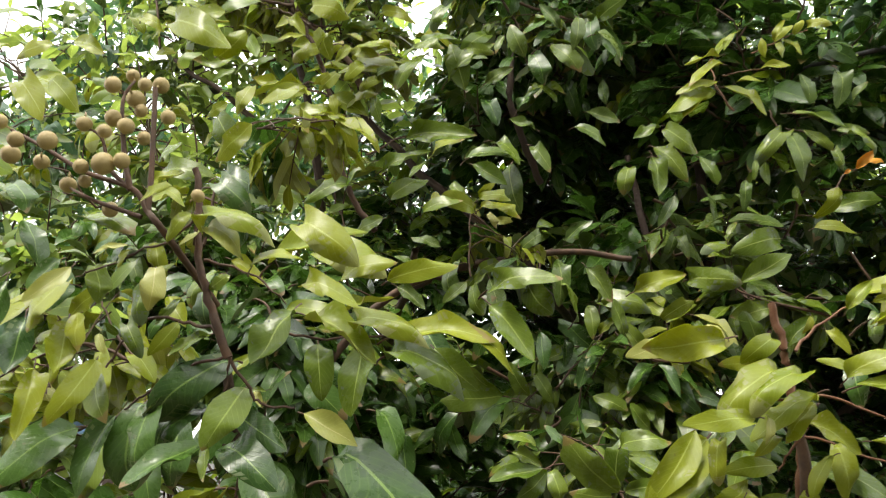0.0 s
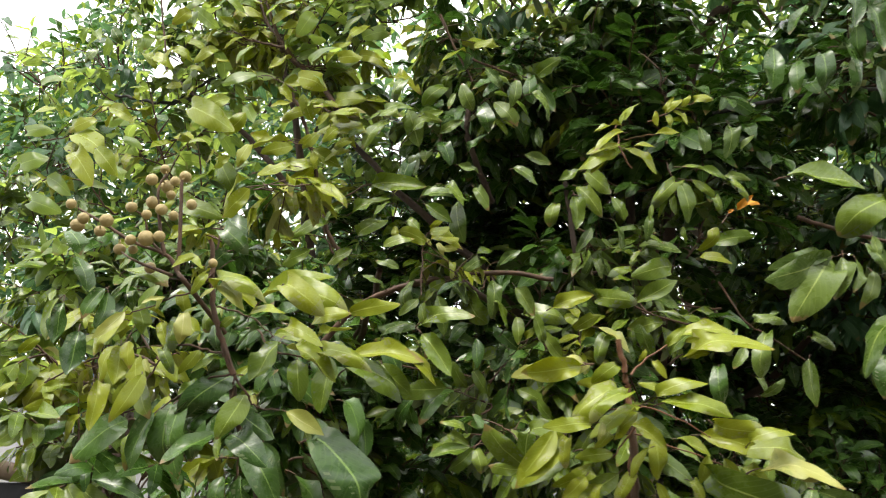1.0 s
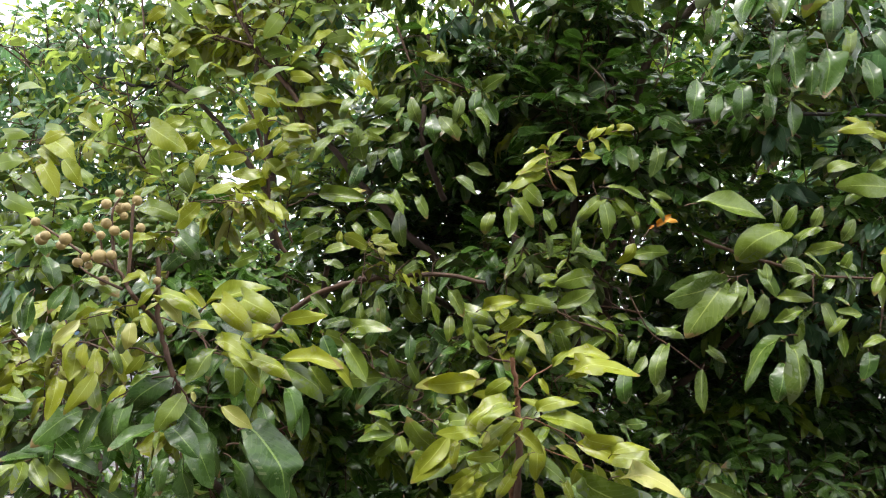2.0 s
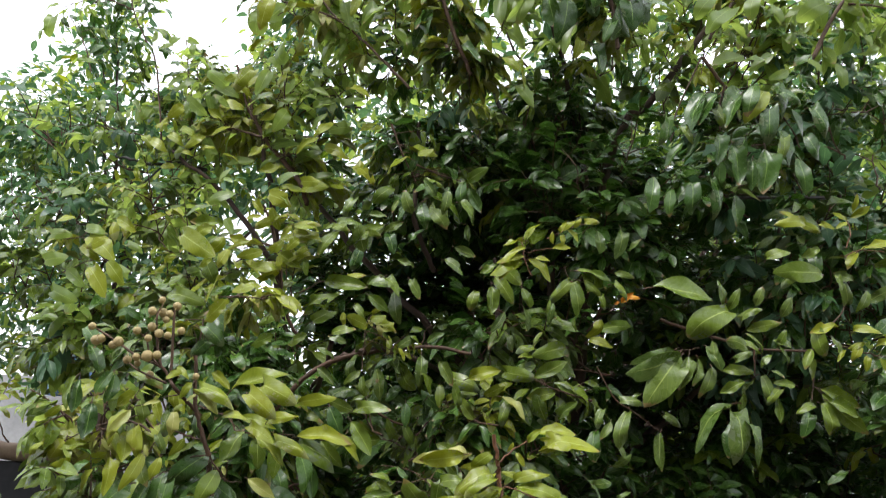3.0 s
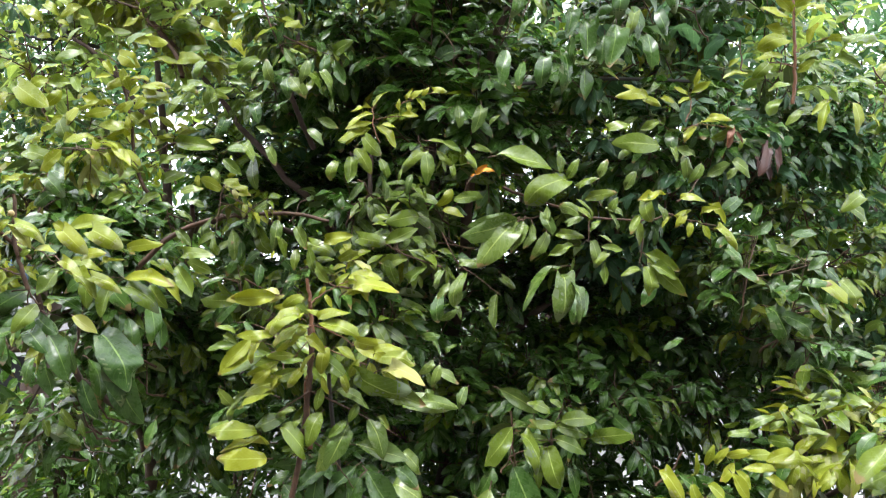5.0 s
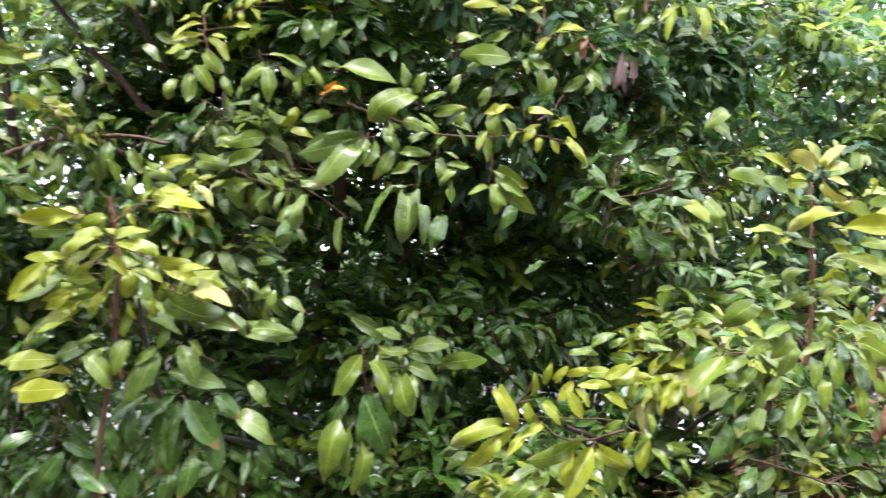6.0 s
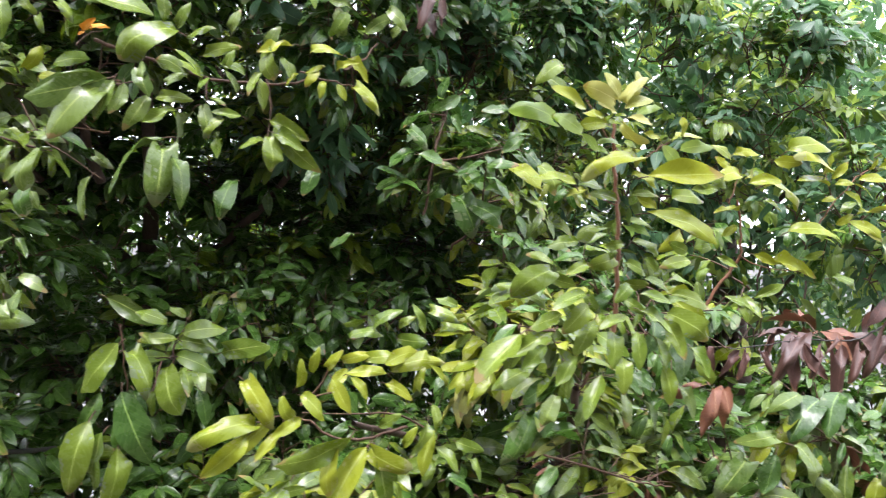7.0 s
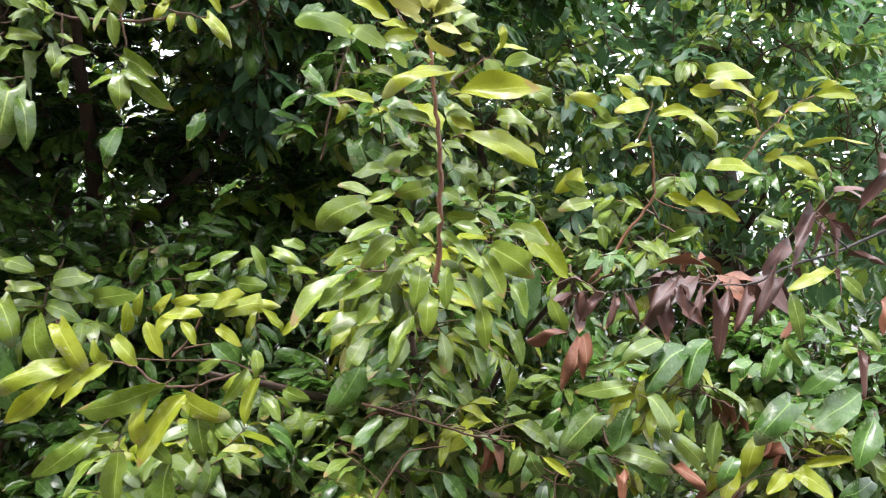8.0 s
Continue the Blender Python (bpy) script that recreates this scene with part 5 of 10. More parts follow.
spray.blade("mature", (0.253, 1.671, 1.853), (0.226, 1.659, 1.782))
spray.blade("mid", (0.465, 1.654, 1.899), (0.436, 1.635, 1.828))
spray.blade("mature", (0.715, 1.637, 1.825), (0.702, 1.613, 1.739))
spray.finish(0.02)

spray = Spray(tree, "dark hanging leaves on branches high in the crown", 792)
spray.stem([(0.720, 1.591, 3.437), (0.738, 1.602, 3.275), (0.771, 1.613, 3.116)], 0.0076, 0.0038)
spray.stem([(0.158, 1.591, 3.366), (0.198, 1.602, 3.185), (0.254, 1.613, 3.029), (0.307, 1.624, 2.916)], 0.0076, 0.0057)
spray.stem([(1.242, 1.591, 3.294), (1.170, 1.602, 3.338), (1.135, 1.613, 3.385)], 0.0057, 0.0038)
spray.blade("mature", (0.717, 1.590, 3.271), (0.642, 1.569, 3.166), 1.2)
spray.blade("mature", (0.751, 1.562, 3.274), (0.799, 1.532, 3.136), 1.1)
spray.blade("mature", (0.742, 1.575, 3.157), (0.746, 1.535, 2.992), 1.1)
spray.blade("mature", (0.595, 1.565, 3.150), (0.570, 1.541, 2.989), 1.1)
spray.blade("mid", (0.462, 1.567, 3.205), (0.439, 1.541, 3.042), 1.1)
spray.blade("mature", (1.131, 1.591, 3.314), (1.089, 1.580, 3.194), 1.1)
spray.blade("mid", (0.551, 1.558, 3.325), (0.512, 1.541, 3.226))
spray.blade("mature", (0.804, 1.567, 3.198), (0.842, 1.542, 3.066))
spray.blade("young", (0.291, 1.565, 3.294), (0.346, 1.555, 3.185))
spray.blade("mid", (0.381, 1.589, 3.334), (0.463, 1.549, 3.228))
spray.blade("young", (0.906, 1.610, 3.288), (0.979, 1.590, 3.343))
spray.blade("mid", (1.352, 1.580, 3.290), (1.430, 1.571, 3.355))
spray.blade("young", (-0.279, 1.572, 3.249), (-0.323, 1.555, 3.139))
spray.blade("young", (-0.352, 1.615, 3.153), (-0.381, 1.602, 3.033))
spray.blade("young", (-0.260, 1.615, 3.186), (-0.161, 1.595, 3.204))
spray.blade("young", (-0.302, 1.582, 3.084), (-0.184, 1.566, 3.107))
spray.blade("young", (-0.055, 1.616, 3.222), (0.032, 1.602, 3.152))
spray.blade("young", (-0.128, 1.591, 3.225), (-0.044, 1.570, 3.156))
spray.blade("mid", (0.220, 1.567, 3.168), (0.298, 1.555, 3.106))
spray.blade("mid", (0.195, 1.618, 3.213), (0.126, 1.586, 3.132))
spray.blade("mature", (0.265, 1.601, 3.004), (0.344, 1.569, 2.935))
spray.blade("young", (0.025, 1.561, 3.257), (0.108, 1.536, 3.187))
spray.blade("mid", (1.054, 1.603, 3.291), (0.973, 1.587, 3.196))
spray.blade("mid", (1.444, 1.584, 3.198), (1.518, 1.545, 3.122))
spray.blade("mature", (0.674, 1.575, 3.014), (0.709, 1.546, 2.905))
spray.blade("young", (0.416, 1.565, 2.957), (0.475, 1.533, 2.831))
spray.finish(0.02)

spray = Spray(tree_l, "airy upright branch with small backlit leaves", 823)
spray.stem([(-0.899, 2.200, 2.841), (-0.936, 2.212, 3.036), (-0.974, 2.224, 3.188), (-1.036, 2.236, 3.292), (-1.101, 2.248, 3.410), (-1.122, 2.260, 3.534), (-1.162, 2.272, 3.755)], 0.0042, 0.002)
spray.stem([(-1.217, 2.200, 3.116), (-1.256, 2.212, 3.219), (-1.314, 2.224, 3.311), (-1.360, 2.236, 3.379)], 0.003, 0.0015)
spray.stem([(-1.078, 2.200, 3.388), (-1.189, 2.212, 3.432), (-1.279, 2.224, 3.434), (-1.389, 2.236, 3.408)], 0.0035, 0.0020)
spray.stem([(-0.814, 2.200, 3.062), (-0.836, 2.212, 3.190), (-0.861, 2.224, 3.295)], 0.0035, 0.0020)
spray.stem([(-1.110, 2.200, 3.608), (-1.054, 2.212, 3.657), (-0.950, 2.224, 3.750)], 0.003, 0.0015)
spray.blade("fresh", (-1.207, 2.179, 3.643), (-1.217, 2.165, 3.569))
spray.blade("fresh", (-1.175, 2.186, 3.570), (-1.252, 2.148, 3.493), 1.3)
spray.blade("fresh", (-1.185, 2.212, 3.563), (-1.222, 2.197, 3.500))
spray.blade("fresh", (-1.066, 2.208, 3.668), (-0.970, 2.188, 3.608), 1.3)
spray.blade("fresh", (-1.106, 2.216, 3.670), (-1.118, 2.207, 3.611))
spray.blade("fresh", (-0.997, 2.198, 3.546), (-0.920, 2.178, 3.479))
spray.blade("fresh", (-1.029, 2.187, 3.552), (-0.984, 2.183, 3.500))
spray.blade("mature", (-1.023, 2.172, 3.549), (-0.961, 2.159, 3.519))
spray.blade("fresh", (-0.895, 2.175, 3.657), (-0.916, 2.157, 3.593))
spray.blade("fresh", (-0.844, 2.195, 3.671), (-0.848, 2.170, 3.583), 1.2)
spray.blade("fresh", (-0.822, 2.219, 3.620), (-0.812, 2.192, 3.518), 1.1)
spray.blade("fresh", (-0.774, 2.186, 3.617), (-0.788, 2.181, 3.548))
spray.blade("mature", (-0.744, 2.199, 3.626), (-0.743, 2.178, 3.540))
spray.blade("mature", (-0.713, 2.224, 3.602), (-0.693, 2.217, 3.559))
spray.blade("mature", (-0.675, 2.171, 3.522), (-0.686, 2.153, 3.468))
spray.blade("fresh", (-1.388, 2.212, 3.404), (-1.443, 2.197, 3.360))
spray.blade("fresh", (-1.350, 2.212, 3.393), (-1.364, 2.207, 3.351))
spray.blade("fresh", (-1.299, 2.198, 3.414), (-1.306, 2.184, 3.356))
spray.blade("fresh", (-1.258, 2.202, 3.444), (-1.282, 2.196, 3.388))
spray.blade("fresh", (-1.172, 2.170, 3.444), (-1.213, 2.150, 3.394))
spray.blade("fresh", (-1.156, 2.222, 3.499), (-1.194, 2.215, 3.454))
spray.blade("fresh", (-1.186, 2.160, 3.413), (-1.200, 2.155, 3.367))
spray.blade("fresh", (-1.405, 2.215, 3.353), (-1.414, 2.197, 3.255), 1.2)
spray.blade("fresh", (-1.415, 2.192, 3.303), (-1.422, 2.168, 3.229), 1.1)
spray.blade("mature", (-1.338, 2.203, 3.350), (-1.297, 2.197, 3.332))
spray.blade("mature", (-1.364, 2.209, 3.344), (-1.336, 2.206, 3.301))
spray.blade("mature", (-1.284, 2.180, 3.304), (-1.252, 2.167, 3.249))
spray.blade("mature", (-1.404, 2.172, 3.416), (-1.357, 2.169, 3.397))
spray.blade("mature", (-1.117, 2.196, 3.474), (-1.129, 2.188, 3.418))
spray.blade("mature", (-1.114, 2.228, 3.439), (-1.164, 2.221, 3.394))
spray.blade("mature", (-1.092, 2.216, 3.408), (-1.115, 2.205, 3.355))
spray.blade("mature", (-1.077, 2.216, 3.383), (-1.023, 2.205, 3.375))
spray.blade("mature", (-1.056, 2.207, 3.354), (-1.091, 2.196, 3.296))
spray.blade("mature", (-1.068, 2.176, 3.440), (-0.993, 2.162, 3.450))
spray.blade("mature", (-1.103, 2.216, 3.511), (-1.047, 2.205, 3.540))
spray.blade("mature", (-1.096, 2.176, 3.516), (-1.135, 2.163, 3.533))
spray.blade("mature", (-1.089, 2.167, 3.563), (-1.111, 2.157, 3.518))
spray.blade("mature", (-1.011, 2.200, 3.383), (-0.954, 2.188, 3.381))
spray.blade("mature", (-1.012, 2.202, 3.303), (-0.960, 2.194, 3.289))
spray.blade("mature", (-0.914, 2.162, 3.269), (-0.899, 2.159, 3.238))
spray.blade("mature", (-0.966, 2.184, 3.196), (-1.014, 2.174, 3.239))
spray.blade("mature", (-1.025, 2.200, 3.238), (-1.060, 2.194, 3.251))
spray.blade("mature", (-1.075, 2.213, 3.267), (-1.053, 2.200, 3.219))
spray.blade("fresh", (-0.955, 2.206, 3.219), (-0.892, 2.189, 3.240))
spray.blade("fresh", (-0.907, 2.197, 3.242), (-0.860, 2.187, 3.265), 1.3)
spray.blade("fresh", (-0.840, 2.182, 3.252), (-0.783, 2.178, 3.240), 1.2)
spray.blade("mature", (-0.846, 2.216, 3.204), (-0.751, 2.196, 3.212))
spray.blade("fresh", (-0.817, 2.167, 3.172), (-0.750, 2.148, 3.155))
spray.blade("mature", (-0.756, 2.201, 3.239), (-0.709, 2.190, 3.232))
spray.blade("mature", (-0.950, 2.191, 3.150), (-0.996, 2.185, 3.158))
spray.blade("mature", (-1.275, 2.230, 3.239), (-1.245, 2.224, 3.263))
spray.blade("mature", (-1.239, 2.186, 3.196), (-1.204, 2.176, 3.181))
spray.blade("mature", (-1.212, 2.169, 3.177), (-1.152, 2.154, 3.211))
spray.blade("mature", (-1.268, 2.194, 3.235), (-1.295, 2.188, 3.201))
spray.blade("mature", (-1.229, 2.225, 3.188), (-1.159, 2.210, 3.211))
spray.blade("fresh", (-1.213, 2.161, 3.137), (-1.251, 2.144, 3.140))
spray.blade("fresh", (-1.247, 2.160, 3.135), (-1.167, 2.143, 3.120), 1.4)
spray.finish(0.08)

spray = Spray(tree_l, "broad backlit yellow-green leaves high in the crown", 887)
spray.stem([(0.095, 1.850, 2.951), (-0.019, 1.862, 3.070), (-0.088, 1.874, 3.139), (-0.181, 1.886, 3.219), (-0.245, 1.898, 3.302), (-0.287, 1.910, 3.388)], 0.0058, 0.0029)
spray.stem([(0.298, 1.850, 2.961), (0.252, 1.862, 3.040), (0.216, 1.874, 3.121), (0.188, 1.886, 3.215), (0.170, 1.898, 3.335), (0.136, 1.910, 3.505)], 0.0096, 0.0048)
spray.stem([(-0.173, 1.850, 3.202), (-0.285, 1.862, 3.248), (-0.397, 1.874, 3.283), (-0.491, 1.886, 3.342)], 0.0039, 0.0019)
spray.stem([(-0.272, 1.850, 3.357), (-0.345, 1.862, 3.429), (-0.404, 1.874, 3.552)], 0.0039, 0.0019)
spray.blade("fresh", (-0.401, 1.871, 3.432), (-0.441, 1.846, 3.369), 1.4)
spray.blade("fresh", (-0.352, 1.813, 3.402), (-0.349, 1.794, 3.312), 1.3)
spray.blade("fresh", (-0.337, 1.831, 3.417), (-0.307, 1.820, 3.350), 1.3)
spray.blade("young", (-0.283, 1.831, 3.300), (-0.344, 1.820, 3.303), 1.2)
spray.blade("yellow", (-0.238, 1.819, 3.285), (-0.326, 1.790, 3.299))
spray.blade("yellow", (-0.236, 1.816, 3.273), (-0.290, 1.789, 3.251))
spray.blade("yellow", (-0.234, 1.813, 3.260), (-0.244, 1.792, 3.193))
spray.blade("yellow", (-0.217, 1.823, 3.277), (-0.202, 1.820, 3.231))
spray.blade("young", (-0.295, 1.862, 3.243), (-0.382, 1.842, 3.222), 1.1)
spray.blade("fresh", (-0.444, 1.864, 3.356), (-0.515, 1.842, 3.283), 1.3)
spray.blade("fresh", (-0.419, 1.854, 3.340), (-0.442, 1.848, 3.274))
spray.blade("fresh", (-0.507, 1.857, 3.360), (-0.530, 1.835, 3.256), 1.2)
spray.blade("fresh", (-0.364, 1.877, 3.367), (-0.443, 1.872, 3.325))
spray.blade("fresh", (-0.356, 1.815, 3.232), (-0.410, 1.787, 3.138), 1.3)
spray.blade("fresh", (-0.435, 1.875, 3.247), (-0.475, 1.852, 3.132), 1.3)
spray.blade("fresh", (-0.376, 1.860, 3.219), (-0.405, 1.842, 3.147), 1.2)
spray.blade("mature", (-0.500, 1.837, 3.259), (-0.531, 1.825, 3.199))
spray.blade("mature", (-0.491, 1.852, 3.233), (-0.447, 1.849, 3.229))
spray.blade("fresh", (-0.377, 1.831, 3.105), (-0.448, 1.806, 3.062))
spray.blade("fresh", (-0.345, 1.828, 3.095), (-0.351, 1.811, 3.000), 1.2)
spray.blade("young", (-0.199, 1.828, 3.303), (-0.095, 1.809, 3.339), 1.5)
spray.blade("young", (-0.105, 1.856, 3.368), (-0.085, 1.835, 3.290), 1.4)
spray.blade("fresh", (-0.045, 1.877, 3.383), (-0.065, 1.854, 3.278), 1.2)
spray.blade("fresh", (-0.062, 1.824, 3.423), (-0.013, 1.812, 3.350))
spray.blade("fresh", (0.030, 1.814, 3.330), (-0.028, 1.804, 3.288), 1.1)
spray.blade("fresh", (0.064, 1.851, 3.374), (0.042, 1.830, 3.282))
spray.blade("fresh", (0.092, 1.827, 3.317), (0.048, 1.816, 3.219))
spray.blade("fresh", (-0.005, 1.817, 3.240), (-0.070, 1.806, 3.164), 1.1)
spray.blade("fresh", (-0.053, 1.845, 3.274), (-0.062, 1.830, 3.154))
spray.blade("fresh", (-0.163, 1.872, 3.282), (-0.119, 1.846, 3.181), 1.1)
spray.blade("young", (-0.094, 1.834, 3.277), (-0.127, 1.820, 3.201))
spray.blade("fresh", (-0.225, 1.813, 3.385), (-0.155, 1.793, 3.344))
spray.blade("fresh", (-0.283, 1.863, 3.225), (-0.234, 1.851, 3.177))
spray.blade("fresh", (-0.190, 1.861, 3.367), (-0.233, 1.854, 3.384))
spray.blade("young", (-0.445, 1.825, 2.990), (-0.506, 1.812, 2.907), 1.3)
spray.blade("fresh", (-0.394, 1.824, 2.992), (-0.425, 1.798, 2.884))
spray.blade("fresh", (-0.417, 1.855, 3.036), (-0.354, 1.833, 2.976))
spray.blade("young", (-0.678, 1.817, 2.847), (-0.721, 1.793, 2.795), 1.1)
spray.blade("fresh", (-0.526, 1.843, 2.853), (-0.586, 1.830, 2.888))
spray.blade("fresh", (-0.295, 1.845, 2.973), (-0.325, 1.831, 2.902))
spray.blade("fresh", (-0.245, 1.824, 2.924), (-0.179, 1.812, 2.891))
spray.blade("fresh", (-0.326, 1.855, 2.857), (-0.371, 1.829, 2.772), 1.2)
spray.blade("fresh", (-0.188, 1.874, 2.859), (-0.230, 1.864, 2.790))
spray.blade("young", (-0.163, 1.872, 2.817), (-0.223, 1.845, 2.753))
spray.blade("young", (-0.131, 1.860, 2.943), (-0.041, 1.827, 2.903))
spray.blade("fresh", (0.103, 1.820, 3.157), (0.194, 1.786, 3.060))
spray.blade("fresh", (0.013, 1.873, 3.177), (0.082, 1.863, 3.109))
spray.blade("fresh", (0.170, 1.852, 3.380), (0.238, 1.822, 3.311))
spray.blade("fresh", (0.272, 1.831, 3.443), (0.298, 1.810, 3.364), 1.2)
spray.blade("fresh", (0.211, 1.873, 3.371), (0.198, 1.853, 3.268))
spray.blade("mature", (-0.150, 1.820, 3.474), (-0.218, 1.809, 3.429))
spray.blade("mature", (-0.053, 1.868, 3.495), (-0.110, 1.852, 3.436))
spray.blade("mature", (-0.191, 1.832, 3.432), (-0.238, 1.821, 3.400))
spray.blade("mature", (0.069, 1.875, 3.272), (0.158, 1.860, 3.224))
spray.blade("fresh", (-0.484, 1.811, 3.463), (-0.508, 1.784, 3.377))
spray.blade("fresh", (-0.431, 1.832, 3.502), (-0.471, 1.818, 3.421))
spray.blade("fresh", (-0.569, 1.878, 3.475), (-0.589, 1.866, 3.408))
spray.blade("fresh", (-0.297, 1.816, 3.475), (-0.328, 1.795, 3.415))
spray.blade("fresh", (0.017, 1.827, 3.475), (0.066, 1.818, 3.402))
spray.blade("fresh", (0.094, 1.876, 3.530), (0.058, 1.863, 3.451))
spray.finish(0.06)

spray = Spray(tree_b, "broad hanging leaves on branches in the upper crown", 953)
spray.stem([(0.753, 1.543, 2.984), (0.739, 1.554, 3.127), (0.701, 1.565, 3.253), (0.694, 1.576, 3.427)], 0.0073, 0.0055)
spray.stem([(1.345, 1.543, 2.965), (1.410, 1.554, 3.100), (1.478, 1.565, 3.210), (1.542, 1.576, 3.323), (1.592, 1.587, 3.458)], 0.0073, 0.0037)
spray.stem([(1.466, 1.543, 3.162), (1.560, 1.554, 3.158), (1.677, 1.565, 3.149)], 0.0037, 0.0018)
spray.stem([(0.732, 1.543, 3.141), (0.628, 1.554, 3.264), (0.496, 1.565, 3.280), (0.383, 1.576, 3.285)], 0.0037, 0.0018)
spray.stem([(1.036, 1.543, 3.027), (1.115, 1.554, 3.166), (1.159, 1.565, 3.318), (1.192, 1.576, 3.431)], 0.0055, 0.0028)
spray.stem([(1.655, 1.543, 2.980), (1.747, 1.554, 3.178), (1.784, 1.565, 3.350)], 0.0037, 0.0018)
spray.blade("fresh", (0.442, 1.564, 3.240), (0.365, 1.552, 3.249))
spray.blade("fresh", (0.346, 1.525, 3.275), (0.457, 1.511, 3.262), 1.2)
spray.blade("fresh", (0.496, 1.541, 3.250), (0.426, 1.512, 3.131), 1.4)
spray.blade("fresh", (0.481, 1.532, 3.153), (0.448, 1.508, 3.032), 1.4)
spray.blade("fresh", (0.464, 1.525, 3.119), (0.412, 1.496, 3.024))
spray.blade("fresh", (0.389, 1.566, 3.156), (0.376, 1.534, 3.039))
spray.blade("fresh", (0.413, 1.559, 3.043), (0.470, 1.551, 2.973), 1.2)
spray.blade("young", (0.399, 1.522, 2.928), (0.455, 1.514, 2.889))
spray.blade("fresh", (0.332, 1.516, 3.188), (0.366, 1.484, 3.232))
spray.blade("young", (0.524, 1.564, 3.285), (0.507, 1.538, 3.208))
spray.blade("fresh", (0.439, 1.542, 2.852), (0.495, 1.534, 2.776))
spray.blade("mature", (0.536, 1.534, 3.147), (0.567, 1.526, 3.046), 1.2)
spray.blade("mature", (0.596, 1.564, 3.105), (0.579, 1.551, 3.018))
spray.blade("mature", (0.644, 1.524, 3.229), (0.571, 1.483, 3.104), 1.2)
spray.blade("mature", (0.700, 1.519, 3.207), (0.662, 1.485, 3.090))
spray.blade("mature", (0.720, 1.526, 3.192), (0.681, 1.500, 3.078))
spray.blade("mature", (0.753, 1.512, 3.309), (0.786, 1.481, 3.192))
spray.blade("mature", (0.793, 1.532, 3.281), (0.801, 1.509, 3.128), 1.2)
spray.blade("mature", (0.779, 1.548, 3.166), (0.785, 1.519, 3.033), 1.2)
spray.blade("mature", (0.748, 1.522, 3.072), (0.703, 1.514, 2.988))
spray.blade("mature", (0.569, 1.543, 3.317), (0.533, 1.539, 3.272))
spray.blade("fresh", (0.588, 1.562, 3.371), (0.580, 1.545, 3.267))
spray.blade("mature", (0.623, 1.517, 3.325), (0.660, 1.508, 3.281))
spray.blade("fresh", (0.620, 1.513, 3.042), (0.595, 1.498, 2.938))
spray.blade("young", (0.633, 1.541, 3.016), (0.615, 1.528, 2.941))
spray.blade("mature", (0.841, 1.527, 3.129), (0.920, 1.514, 3.097), 1.3)
spray.blade("fresh", (0.794, 1.537, 3.314), (0.847, 1.519, 3.276))
spray.blade("fresh", (0.849, 1.534, 3.367), (0.826, 1.505, 3.247))
spray.blade("fresh", (0.888, 1.537, 3.288), (0.913, 1.526, 3.172))
spray.blade("fresh", (0.828, 1.517, 3.233), (0.789, 1.501, 3.183))
spray.blade("young", (1.055, 1.537, 3.286), (0.949, 1.519, 3.277), 1.2)
spray.blade("fresh", (0.981, 1.539, 3.253), (1.041, 1.519, 3.245))
spray.blade("fresh", (1.119, 1.530, 3.275), (1.076, 1.513, 3.164), 1.2)
spray.blade("fresh", (1.146, 1.530, 3.236), (1.089, 1.526, 3.201))
spray.blade("fresh", (1.142, 1.541, 3.324), (1.071, 1.525, 3.271))
spray.blade("fresh", (1.036, 1.538, 3.154), (0.976, 1.522, 3.084))
spray.blade("young", (1.109, 1.536, 3.147), (1.059, 1.523, 3.118))
spray.blade("fresh", (1.104, 1.518, 3.108), (1.020, 1.482, 3.009), 1.3)
spray.blade("fresh", (1.167, 1.513, 3.149), (1.132, 1.492, 3.068), 1.1)
spray.blade("fresh", (1.213, 1.517, 3.133), (1.241, 1.496, 3.066))
spray.blade("fresh", (1.181, 1.522, 3.255), (1.235, 1.517, 3.264))
spray.blade("fresh", (1.262, 1.541, 3.248), (1.327, 1.516, 3.258))
spray.blade("fresh", (1.326, 1.561, 3.282), (1.409, 1.531, 3.300), 1.1)
spray.blade("fresh", (1.393, 1.570, 3.229), (1.276, 1.560, 3.207), 1.1)
spray.blade("fresh", (1.462, 1.531, 3.243), (1.372, 1.521, 3.173))
spray.blade("fresh", (1.319, 1.555, 3.166), (1.351, 1.544, 3.123), 1.2)
spray.blade("fresh", (1.394, 1.554, 3.160), (1.287, 1.521, 3.099))
spray.blade("fresh", (1.502, 1.571, 3.338), (1.453, 1.536, 3.215))
spray.blade("fresh", (1.441, 1.562, 3.330), (1.493, 1.548, 3.366))
spray.blade("fresh", (1.511, 1.511, 3.285), (1.536, 1.482, 3.311))
spray.blade("fresh", (1.465, 1.511, 3.084), (1.488, 1.507, 3.044), 1.3)
spray.blade("fresh", (1.406, 1.560, 3.411), (1.360, 1.547, 3.338))
spray.blade("fresh", (1.287, 1.548, 3.378), (1.343, 1.545, 3.399))
spray.blade("fresh", (1.182, 1.520, 3.335), (1.164, 1.499, 3.241))
spray.blade("fresh", (1.415, 1.508, 3.238), (1.335, 1.494, 3.206))
spray.blade("fresh", (1.611, 1.567, 3.279), (1.527, 1.554, 3.237))
spray.blade("fresh", (1.676, 1.551, 3.233), (1.548, 1.519, 3.231), 1.3)
spray.blade("fresh", (1.597, 1.546, 3.206), (1.674, 1.520, 3.177))
spray.blade("fresh", (1.614, 1.551, 3.150), (1.666, 1.547, 3.130), 1.4)
spray.blade("fresh", (1.639, 1.518, 3.076), (1.685, 1.494, 2.981), 1.3)
spray.blade("fresh", (1.566, 1.569, 3.135), (1.635, 1.560, 3.114))
